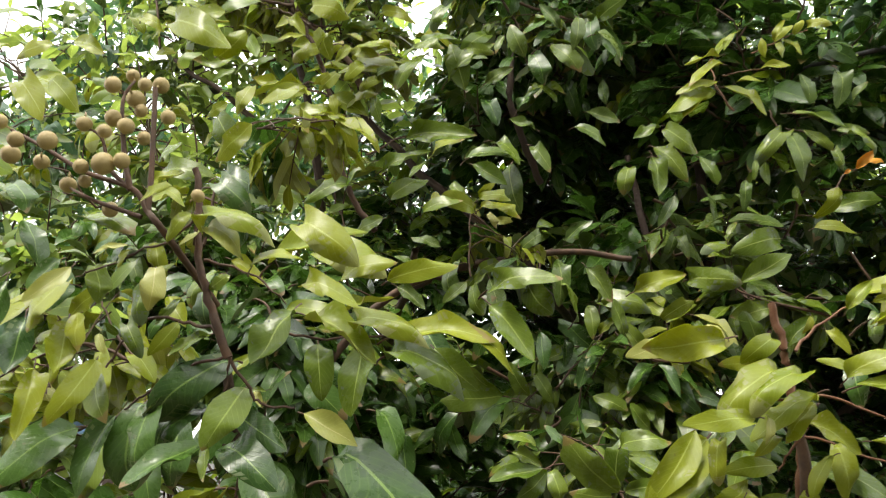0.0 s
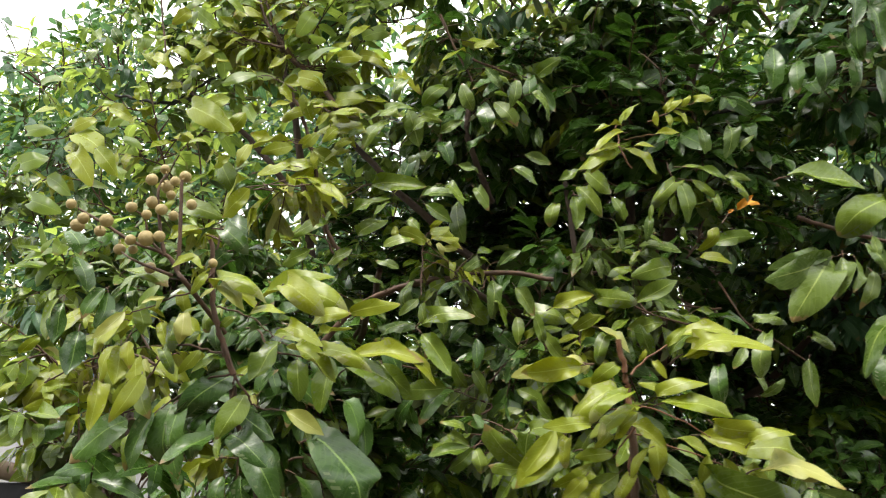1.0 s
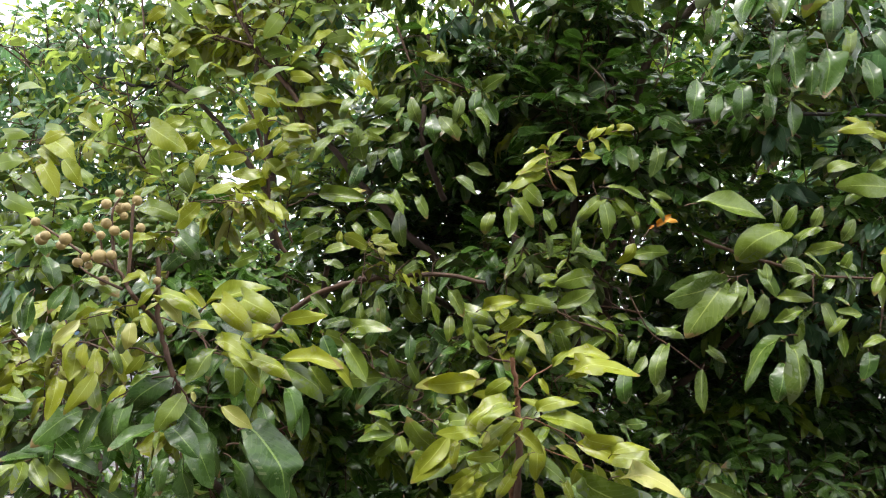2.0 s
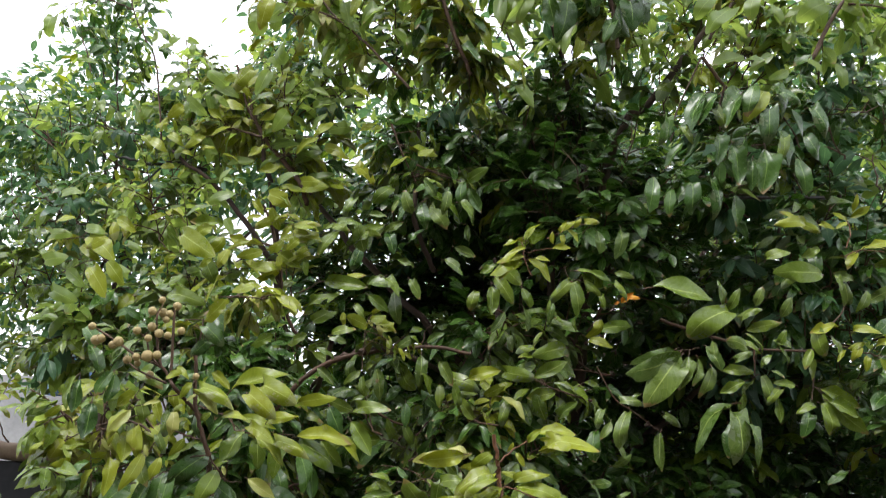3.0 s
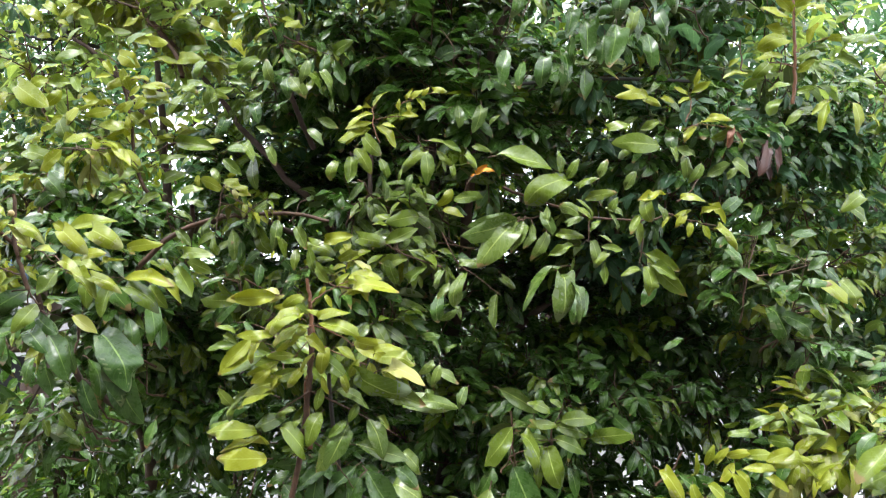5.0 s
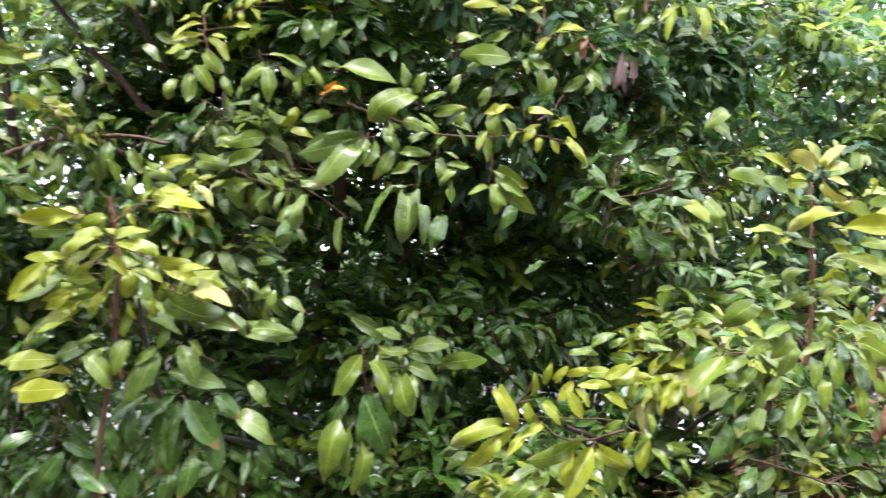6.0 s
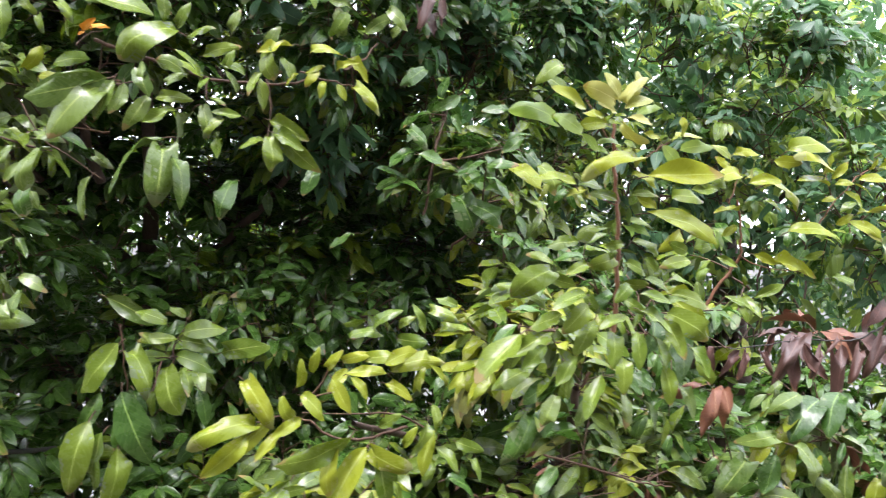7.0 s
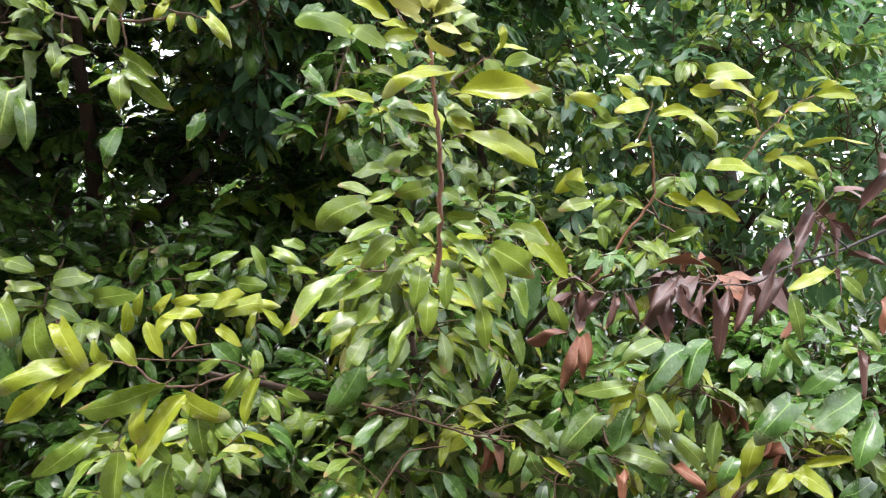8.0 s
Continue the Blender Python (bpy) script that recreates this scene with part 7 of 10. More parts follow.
spray.blade("mid", (1.062, 1.501, 2.184), (1.093, 1.488, 2.242), 0.9)
spray.blade("mid", (1.034, 1.483, 2.196), (1.021, 1.472, 2.264))
spray.blade("mid", (1.095, 1.497, 2.151), (1.152, 1.480, 2.187))
spray.blade("mid", (1.117, 1.517, 2.130), (1.209, 1.503, 2.151), 0.8)
spray.blade("olive", (0.924, 1.486, 2.049), (0.807, 1.446, 1.912), 1.1)
spray.blade("olive", (0.938, 1.460, 2.048), (0.906, 1.444, 1.951), 0.9)
spray.blade("olive", (0.962, 1.455, 2.040), (0.946, 1.437, 1.962))
spray.blade("olive", (0.915, 1.476, 2.051), (0.770, 1.438, 1.977), 0.8)
spray.blade("olive", (1.007, 1.482, 2.020), (0.965, 1.462, 1.931), 0.9)
spray.blade("olive", (0.906, 1.479, 2.064), (0.787, 1.456, 2.004), 0.78)
spray.blade("olive", (0.985, 1.454, 2.074), (1.027, 1.440, 2.015))
spray.blade("olive", (1.000, 1.450, 2.091), (1.009, 1.444, 2.031), 0.8)
spray.blade("mid", (1.028, 1.461, 2.012), (1.112, 1.454, 2.007), 0.78)
spray.blade("mid", (1.081, 1.434, 1.985), (1.014, 1.426, 1.943), 0.8)
spray.blade("mid", (1.125, 1.465, 2.058), (1.054, 1.456, 2.096))
spray.blade("mid", (1.126, 1.431, 2.063), (1.079, 1.414, 2.118), 0.8)
spray.blade("mid", (1.151, 1.435, 2.057), (1.125, 1.425, 2.021))
spray.blade("mid", (1.180, 1.457, 2.085), (1.202, 1.445, 2.128))
spray.blade("mid", (1.223, 1.468, 2.080), (1.169, 1.457, 2.102))
spray.blade("olive", (1.110, 1.462, 1.992), (1.087, 1.453, 1.880), 1.1)
spray.blade("olive", (1.134, 1.461, 2.001), (1.159, 1.447, 1.925), 0.9)
spray.blade("olive", (1.055, 1.459, 1.924), (0.948, 1.442, 1.792), 0.78)
spray.blade("olive", (1.048, 1.460, 1.907), (1.039, 1.423, 1.766), 1.1)
spray.blade("olive", (1.076, 1.432, 1.884), (1.098, 1.415, 1.762), 0.8)
spray.blade("olive", (1.098, 1.453, 2.064), (1.035, 1.435, 2.101))
spray.blade("olive", (1.146, 1.440, 2.016), (1.187, 1.435, 2.001), 0.8)
spray.blade("olive", (1.057, 1.440, 2.036), (1.104, 1.429, 2.063))
spray.blade("olive", (1.206, 1.460, 2.037), (1.186, 1.452, 2.087))
spray.blade("mid", (1.278, 1.435, 2.136), (1.285, 1.423, 2.059), 1.1)
spray.blade("mid", (1.263, 1.434, 2.079), (1.228, 1.424, 2.025))
spray.blade("mid", (1.333, 1.423, 2.065), (1.304, 1.414, 2.113), 1.1)
spray.blade("mid", (1.254, 1.459, 2.073), (1.261, 1.447, 1.995), 0.9)
spray.blade("mid", (1.181, 1.450, 1.971), (1.139, 1.443, 1.926), 0.9)
spray.blade("mid", (1.173, 1.448, 1.946), (1.180, 1.433, 1.879), 0.8)
spray.blade("mid", (1.220, 1.447, 1.981), (1.159, 1.437, 1.977))
spray.blade("mid", (1.283, 1.439, 1.975), (1.377, 1.417, 1.929), 0.8)
spray.blade("mid", (1.296, 1.456, 1.961), (1.394, 1.440, 1.848), 0.9)
spray.blade("mid", (1.295, 1.424, 1.944), (1.365, 1.405, 1.905))
spray.blade("mid", (1.280, 1.457, 1.928), (1.219, 1.446, 1.907))
spray.blade("mid", (1.283, 1.438, 1.935), (1.305, 1.419, 1.853))
spray.blade("young", (1.466, 1.417, 2.056), (1.529, 1.405, 1.992), 0.85)
spray.blade("young", (1.435, 1.418, 2.062), (1.449, 1.409, 2.020))
spray.blade("young", (1.404, 1.423, 2.069), (1.395, 1.417, 2.026))
spray.blade("young", (1.369, 1.438, 2.077), (1.406, 1.425, 2.103))
spray.blade("young", (1.428, 1.422, 2.094), (1.481, 1.409, 2.113), 0.8)
spray.blade("young", (1.372, 1.427, 2.132), (1.442, 1.408, 2.125), 0.78)
spray.blade("young", (1.455, 1.433, 2.129), (1.503, 1.423, 2.072), 0.8)
spray.blade("young", (1.330, 1.419, 2.145), (1.253, 1.412, 2.115), 0.78)
spray.blade("young", (1.390, 1.429, 2.093), (1.363, 1.422, 2.049))
spray.blade("young", (1.346, 1.417, 2.081), (1.320, 1.411, 2.046), 0.9)
spray.blade("olive", (0.736, 1.513, 1.859), (0.713, 1.500, 1.807), 1.1)
spray.blade("olive", (0.784, 1.506, 1.886), (0.745, 1.479, 1.790), 0.8)
spray.blade("olive", (0.759, 1.519, 1.910), (0.828, 1.506, 1.905), 1.1)
spray.blade("olive", (0.718, 1.519, 1.891), (0.695, 1.505, 1.838))
spray.blade("olive", (0.879, 1.533, 1.834), (0.865, 1.514, 1.731), 0.8)
spray.blade("olive", (0.756, 1.519, 1.795), (0.775, 1.509, 1.753), 0.8)
spray.blade("olive", (0.825, 1.534, 1.939), (0.782, 1.527, 1.910))
spray.blade("olive", (0.885, 1.529, 1.884), (0.929, 1.515, 1.852))
spray.blade("olive", (1.442, 1.599, 2.227), (1.429, 1.590, 2.299), 1.1)
spray.blade("olive", (1.499, 1.589, 2.238), (1.557, 1.574, 2.284))
spray.blade("olive", (1.566, 1.607, 2.235), (1.598, 1.595, 2.272))
spray.blade("olive", (1.255, 1.614, 2.184), (1.289, 1.607, 2.241))
spray.blade("olive", (1.171, 1.588, 2.211), (1.195, 1.580, 2.266))
spray.blade("olive", (1.463, 1.587, 2.297), (1.395, 1.574, 2.309))
spray.finish(0.0065)

spray = Spray(tree, "drooping cluster of large dark green leaves", 323)
spray.stem([(1.020, 1.570, 2.978), (1.087, 1.576, 2.891), (1.179, 1.582, 2.823), (1.218, 1.588, 2.735)], 0.006, 0.003)
spray.stem([(1.084, 1.560, 2.883), (1.070, 1.566, 2.811), (1.073, 1.572, 2.740)], 0.004, 0.002)
spray.stem([(1.174, 1.560, 2.814), (1.264, 1.566, 2.785), (1.312, 1.572, 2.698)], 0.003, 0.002)
spray.stem([(1.022, 1.580, 2.983), (0.948, 1.586, 2.813), (0.909, 1.592, 2.702)], 0.003, 0.002)
spray.blade("mature", (1.022, 1.554, 2.850), (0.949, 1.524, 2.719), 1.1)
spray.blade("mature", (1.123, 1.530, 2.845), (1.068, 1.505, 2.727), 1.1)
spray.blade("mature", (1.167, 1.533, 2.875), (1.139, 1.517, 2.763))
spray.blade("mature", (1.223, 1.549, 2.886), (1.242, 1.540, 2.767))
spray.blade("mature", (1.048, 1.524, 2.720), (1.039, 1.502, 2.609))
spray.blade("mature", (1.093, 1.532, 2.690), (1.121, 1.514, 2.554))
spray.blade("mature", (1.138, 1.543, 2.714), (1.111, 1.525, 2.612))
spray.blade("mature", (1.187, 1.520, 2.673), (1.169, 1.502, 2.527), 1.1)
spray.blade("mature", (1.232, 1.537, 2.735), (1.258, 1.520, 2.617))
spray.blade("mature", (1.284, 1.528, 2.645), (1.308, 1.510, 2.538))
spray.blade("mature", (1.262, 1.558, 2.818), (1.306, 1.544, 2.719))
spray.blade("mature", (0.998, 1.542, 2.725), (0.964, 1.534, 2.644))
spray.blade("mature", (0.946, 1.531, 2.682), (0.903, 1.515, 2.599))
spray.blade("mature", (0.890, 1.525, 2.766), (0.865, 1.503, 2.663))
spray.blade("mature", (1.023, 1.556, 2.587), (1.035, 1.545, 2.453), 0.8)
spray.blade("mature", (0.980, 1.558, 2.567), (0.964, 1.545, 2.468))
spray.blade("mature", (0.866, 1.551, 2.576), (0.860, 1.530, 2.467))
spray.blade("mature", (1.325, 1.532, 2.810), (1.358, 1.513, 2.710))
spray.blade("mature", (1.206, 1.546, 2.810), (1.186, 1.522, 2.686))
spray.blade("mature", (1.309, 1.531, 2.719), (1.333, 1.515, 2.639))
spray.blade("mature", (1.103, 1.558, 2.538), (1.094, 1.541, 2.439))
spray.blade("mature", (1.157, 1.541, 2.643), (1.149, 1.533, 2.546))
spray.blade("mature", (1.071, 1.540, 2.637), (1.072, 1.528, 2.540))
spray.blade("mature", (0.919, 1.549, 2.543), (0.912, 1.533, 2.454))
spray.blade("mid", (1.089, 1.533, 2.826), (1.118, 1.525, 2.758))
spray.blade("mid", (1.039, 1.536, 2.797), (1.066, 1.523, 2.727))
spray.blade("mid", (1.237, 1.517, 2.710), (1.216, 1.500, 2.628))
spray.blade("mid", (0.936, 1.536, 2.737), (0.974, 1.530, 2.680))
spray.finish(0.02)

spray = Spray(tree_l, "dark forked branch with light green leaves above it", 655)
spray.stem([(-0.241, 1.980, 2.612), (-0.367, 1.986, 2.725), (-0.459, 1.992, 2.830), (-0.519, 1.998, 2.938), (-0.568, 2.004, 3.082)], 0.008, 0.004)
spray.stem([(-0.441, 1.970, 2.794), (-0.572, 1.976, 2.824), (-0.674, 1.982, 2.880)], 0.004, 0.002)
spray.stem([(-0.450, 1.970, 2.822), (-0.423, 1.976, 2.902), (-0.390, 1.982, 2.971)], 0.003, 0.0015)
spray.blade("fresh", (-0.529, 1.947, 2.927), (-0.627, 1.939, 2.964), 1.1)
spray.blade("fresh", (-0.484, 1.923, 2.887), (-0.397, 1.906, 2.940), 1.1)
spray.blade("fresh", (-0.563, 1.934, 2.813), (-0.664, 1.918, 2.813), 1.1)
spray.blade("fresh", (-0.608, 1.936, 2.843), (-0.681, 1.923, 2.778))
spray.blade("fresh", (-0.515, 1.922, 2.790), (-0.544, 1.914, 2.697), 1.1)
spray.blade("fresh", (-0.417, 1.913, 2.770), (-0.295, 1.893, 2.791))
spray.blade("fresh", (-0.350, 1.940, 2.710), (-0.425, 1.927, 2.657), 1.1)
spray.blade("fresh", (-0.306, 1.940, 2.680), (-0.199, 1.926, 2.726))
spray.blade("fresh", (-0.380, 1.921, 2.881), (-0.294, 1.909, 2.925), 1.1)
spray.blade("fresh", (-0.634, 1.945, 2.856), (-0.724, 1.938, 2.916))
spray.blade("fresh", (-0.484, 1.930, 2.965), (-0.389, 1.919, 3.022), 1.1)
spray.blade("fresh", (-0.572, 1.941, 2.965), (-0.649, 1.930, 3.024), 1.1)
spray.blade("fresh", (-0.387, 1.923, 2.734), (-0.278, 1.910, 2.757))
spray.blade("fresh", (-0.447, 1.932, 2.691), (-0.533, 1.914, 2.659), 1.1)
spray.blade("fresh", (-0.635, 1.924, 2.763), (-0.586, 1.907, 2.671), 0.9)
spray.blade("fresh", (-0.251, 1.914, 2.612), (-0.156, 1.904, 2.658))
spray.blade("fresh", (-0.187, 1.914, 2.804), (-0.102, 1.907, 2.828), 1.1)
spray.blade("fresh", (-0.162, 1.941, 2.901), (-0.075, 1.925, 2.944))
spray.blade("fresh", (-0.256, 1.917, 2.886), (-0.171, 1.909, 2.921))
spray.blade("young", (-0.242, 1.897, 2.577), (-0.368, 1.873, 2.563), 0.9)
spray.blade("young", (-0.354, 1.913, 2.858), (-0.431, 1.897, 2.826))
spray.blade("young", (-0.495, 1.904, 2.868), (-0.579, 1.896, 2.883), 1.1)
spray.blade("young", (-0.195, 1.896, 2.734), (-0.105, 1.887, 2.692))
spray.blade("young", (-0.111, 1.901, 2.678), (0.004, 1.883, 2.613), 1.1)
spray.blade("young", (-0.078, 1.888, 2.800), (0.008, 1.880, 2.812))
spray.blade("young", (-0.501, 1.911, 2.999), (-0.571, 1.906, 2.970), 1.1)
spray.finish(0.02)

spray = Spray(tree_l, "upright brown stem with young yellow-green leaves beside it", 105)
spray.stem([(-0.203, 1.460, 2.286), (-0.269, 1.466, 2.309), (-0.313, 1.472, 2.300)], 0.0022, 0.0012)
spray.stem([(-0.153, 1.460, 2.171), (-0.085, 1.466, 2.209), (-0.005, 1.472, 2.223)], 0.0022, 0.0012)
spray.blade("young", (-0.240, 1.452, 2.401), (-0.287, 1.439, 2.404), 1.1)
spray.blade("young", (-0.230, 1.458, 2.369), (-0.196, 1.452, 2.396), 1.1)
spray.blade("young", (-0.233, 1.442, 2.373), (-0.287, 1.431, 2.350), 1.1)
spray.blade("young", (-0.212, 1.445, 2.316), (-0.090, 1.416, 2.324))
spray.blade("young", (-0.261, 1.447, 2.305), (-0.365, 1.433, 2.279))
spray.blade("young", (-0.296, 1.454, 2.297), (-0.363, 1.442, 2.317))
spray.blade("young", (-0.198, 1.444, 2.266), (-0.260, 1.423, 2.197), 1.1)
spray.blade("young", (-0.194, 1.420, 2.236), (-0.277, 1.399, 2.219), 1.1)
spray.blade("young", (-0.189, 1.446, 2.250), (-0.128, 1.435, 2.286), 1.1)
spray.blade("young", (-0.286, 1.441, 2.177), (-0.324, 1.427, 2.104), 0.9)
spray.blade("young", (-0.216, 1.428, 2.345), (-0.243, 1.416, 2.402), 1.1)
spray.blade("young", (-0.172, 1.421, 2.337), (-0.092, 1.408, 2.356))
spray.blade("young", (-0.217, 1.446, 2.282), (-0.155, 1.434, 2.230))
spray.blade("mid", (-0.382, 1.463, 2.362), (-0.473, 1.436, 2.350))
spray.blade("mid", (-0.357, 1.476, 2.384), (-0.403, 1.469, 2.344), 1.1)
spray.blade("mid", (-0.169, 1.472, 2.206), (-0.213, 1.460, 2.166), 1.1)
spray.blade("mid", (-0.137, 1.442, 2.152), (-0.179, 1.432, 2.097))
spray.blade("mid", (-0.122, 1.449, 2.138), (-0.036, 1.441, 2.176), 0.9)
spray.blade("mid", (-0.083, 1.462, 2.209), (0.047, 1.431, 2.206), 0.78)
spray.blade("mid", (-0.170, 1.453, 2.119), (-0.251, 1.429, 2.077), 0.8)
spray.blade("mid", (-0.107, 1.468, 2.092), (-0.038, 1.460, 2.120))
spray.blade("mid", (-0.266, 1.474, 2.084), (-0.417, 1.443, 2.089), 0.9)
spray.blade("mid", (-0.395, 1.477, 2.111), (-0.450, 1.460, 2.062))
spray.blade("mid", (-0.529, 1.470, 2.153), (-0.413, 1.454, 2.121), 0.9)
spray.blade("mid", (-0.426, 1.472, 2.260), (-0.374, 1.453, 2.188), 1.1)
spray.blade("mid", (-0.487, 1.474, 2.206), (-0.530, 1.465, 2.167))
spray.blade("mid", (-0.121, 1.470, 2.058), (-0.166, 1.460, 2.020))
spray.blade("mid", (-0.047, 1.444, 2.059), (0.021, 1.438, 2.079))
spray.blade("mid", (-0.209, 1.443, 2.050), (-0.261, 1.435, 2.012))
spray.blade("mid", (-0.293, 1.446, 2.062), (-0.352, 1.433, 2.023))
spray.blade("mid", (0.023, 1.468, 2.300), (-0.006, 1.452, 2.384), 1.1)
spray.blade("mid", (-0.008, 1.457, 2.313), (0.079, 1.436, 2.374), 1.1)
spray.blade("olive", (0.025, 1.612, 2.225), (0.141, 1.595, 2.209), 0.9)
spray.blade("olive", (0.109, 1.630, 2.215), (0.130, 1.616, 2.111), 1.1)
spray.blade("olive", (0.147, 1.607, 2.248), (0.192, 1.592, 2.192), 1.1)
spray.blade("olive", (0.071, 1.629, 2.257), (0.020, 1.620, 2.225), 0.8)
spray.blade("olive", (0.160, 1.615, 2.286), (0.106, 1.605, 2.300))
spray.blade("olive", (0.061, 1.624, 2.392), (0.115, 1.617, 2.431))
spray.blade("olive", (0.010, 1.600, 2.437), (0.068, 1.594, 2.429), 0.9)
spray.blade("olive", (0.144, 1.631, 2.453), (0.120, 1.624, 2.527), 1.1)
spray.blade("olive", (0.199, 1.618, 2.471), (0.260, 1.610, 2.414), 1.1)
spray.blade("olive", (0.216, 1.608, 2.505), (0.175, 1.602, 2.559), 1.1)
spray.blade("olive", (0.287, 1.616, 2.493), (0.331, 1.608, 2.417), 1.1)
spray.blade("olive", (0.251, 1.601, 2.523), (0.240, 1.594, 2.444))
spray.blade("olive", (0.101, 1.607, 2.490), (0.078, 1.600, 2.448))
spray.blade("yellow", (0.061, 1.582, 2.099), (0.082, 1.580, 2.072), 1.1)
spray.blade("yellow", (0.048, 1.598, 2.100), (0.029, 1.594, 2.117))
spray.blade("yellow", (0.072, 1.608, 2.094), (0.109, 1.605, 2.095))
spray.finish(0.013)

spray = Spray(tree, "gnarled brown limb with small shaded leaves", 768)
spray.stem([(-0.253, 1.660, 1.817), (-0.161, 1.666, 1.937), (-0.062, 1.672, 1.999), (0.059, 1.678, 2.032), (0.200, 1.684, 2.051), (0.344, 1.690, 2.037)], 0.009, 0.006)
spray.blade("olive", (-0.112, 1.616, 1.971), (-0.050, 1.606, 1.928))
spray.blade("olive", (0.011, 1.601, 2.011), (-0.014, 1.583, 1.945))
spray.blade("olive", (0.064, 1.609, 1.980), (0.092, 1.601, 1.890))
spray.blade("olive", (-0.063, 1.619, 2.000), (-0.118, 1.613, 2.024))
spray.blade("olive", (0.125, 1.625, 2.037), (0.179, 1.616, 2.076))
spray.blade("olive", (0.019, 1.605, 1.908), (0.072, 1.600, 1.947))
spray.blade("olive", (-0.164, 1.629, 1.917), (-0.219, 1.621, 1.950))
spray.blade("olive", (0.195, 1.632, 2.024), (0.187, 1.617, 1.930), 0.9)
spray.blade("olive", (0.248, 1.637, 2.009), (0.292, 1.627, 1.937))
spray.blade("olive", (-0.067, 1.610, 1.878), (0.026, 1.599, 1.900))
spray.blade("olive", (0.090, 1.633, 2.018), (0.134, 1.621, 1.964))
spray.blade("olive", (-0.031, 1.614, 2.045), (-0.085, 1.609, 2.060))
spray.blade("olive", (0.211, 1.627, 2.059), (0.256, 1.613, 2.097))
spray.finish(0.05)

spray = Spray(tree, "arching spray of bright yellow-green young leaves", 144)
spray.stem([(0.507, 1.490, 2.254), (0.482, 1.496, 2.300), (0.481, 1.502, 2.332), (0.474, 1.508, 2.359), (0.486, 1.514, 2.373)], 0.0022, 0.0013)
spray.stem([(0.487, 1.480, 2.319), (0.519, 1.486, 2.330), (0.560, 1.492, 2.337)], 0.0014, 0.0009)
spray.stem([(0.543, 1.480, 2.364), (0.583, 1.486, 2.385), (0.632, 1.492, 2.410), (0.657, 1.498, 2.418)], 0.0014, 0.0009)
spray.blade("young", (0.482, 1.474, 2.356), (0.526, 1.469, 2.406), 1.1)
spray.blade("young", (0.487, 1.451, 2.354), (0.503, 1.448, 2.386), 1)
spray.blade("young", (0.480, 1.457, 2.349), (0.419, 1.452, 2.330), 1.1)
spray.blade("young", (0.482, 1.452, 2.327), (0.407, 1.435, 2.281), 0.78)
spray.blade("young", (0.480, 1.486, 2.311), (0.406, 1.477, 2.279), 0.78)
spray.blade("young", (0.475, 1.489, 2.291), (0.392, 1.473, 2.243), 1.1)
spray.blade("young", (0.464, 1.482, 2.289), (0.417, 1.465, 2.233), 1.1)
spray.blade("young", (0.492, 1.488, 2.302), (0.561, 1.481, 2.244), 0.91)
spray.blade("young", (0.506, 1.462, 2.297), (0.551, 1.454, 2.291), 1.1)
spray.blade("young", (0.561, 1.488, 2.336), (0.614, 1.483, 2.334), 1)
spray.blade("young", (0.561, 1.462, 2.344), (0.560, 1.453, 2.381), 0.91)
spray.blade("young", (0.577, 1.455, 2.374), (0.592, 1.448, 2.412), 1)
spray.blade("young", (0.581, 1.463, 2.371), (0.587, 1.457, 2.339), 1.1)
spray.blade("young", (0.603, 1.487, 2.393), (0.636, 1.482, 2.360), 1.1)
spray.blade("young", (0.624, 1.480, 2.399), (0.641, 1.473, 2.424), 1)
spray.blade("young", (0.649, 1.483, 2.414), (0.693, 1.476, 2.414), 1.1)
spray.blade("young", (0.591, 1.487, 2.389), (0.625, 1.481, 2.418), 0.91)
spray.finish(0.06, mat=SHOOT)

spray = Spray(tree, "hanging sprays of smooth green leaves", 160)
spray.stem([(0.610, 1.600, 2.307), (0.624, 1.606, 2.273), (0.635, 1.612, 2.264)], 0.002, 0.001)
spray.stem([(0.624, 1.580, 2.290), (0.672, 1.586, 2.290), (0.690, 1.592, 2.283)], 0.0014, 0.0009)
spray.stem([(0.635, 1.600, 2.266), (0.674, 1.606, 2.262), (0.719, 1.612, 2.230)], 0.0014, 0.0009)
spray.stem([(0.490, 1.700, 2.284), (0.418, 1.706, 2.263), (0.394, 1.712, 2.259)], 0.002, 0.001)
spray.blade("mid", (0.636, 1.597, 2.255), (0.654, 1.585, 2.152), 1.1)
spray.blade("mid", (0.635, 1.611, 2.264), (0.566, 1.596, 2.195), 0.78)
spray.blade("mid", (0.569, 1.591, 2.201), (0.566, 1.587, 2.159), 0.8)
spray.blade("mid", (0.674, 1.609, 2.266), (0.722, 1.598, 2.222), 0.78)
spray.blade("mid", (0.720, 1.608, 2.226), (0.731, 1.602, 2.179), 0.9)
spray.blade("mid", (0.681, 1.599, 2.290), (0.747, 1.592, 2.258), 0.8)
spray.blade("mid", (0.753, 1.608, 2.259), (0.797, 1.603, 2.209))
spray.blade("mid", (0.699, 1.599, 2.285), (0.643, 1.587, 2.298), 0.78)
spray.blade("mid", (0.645, 1.607, 2.151), (0.651, 1.604, 2.114))
spray.blade("mid", (0.398, 1.679, 2.250), (0.412, 1.660, 2.156), 1.1)
spray.blade("mid", (0.352, 1.696, 2.230), (0.329, 1.682, 2.169), 1.1)
spray.blade("mid", (0.408, 1.705, 2.281), (0.462, 1.691, 2.194))
spray.blade("mid", (0.433, 1.706, 2.319), (0.486, 1.690, 2.251), 1.1)
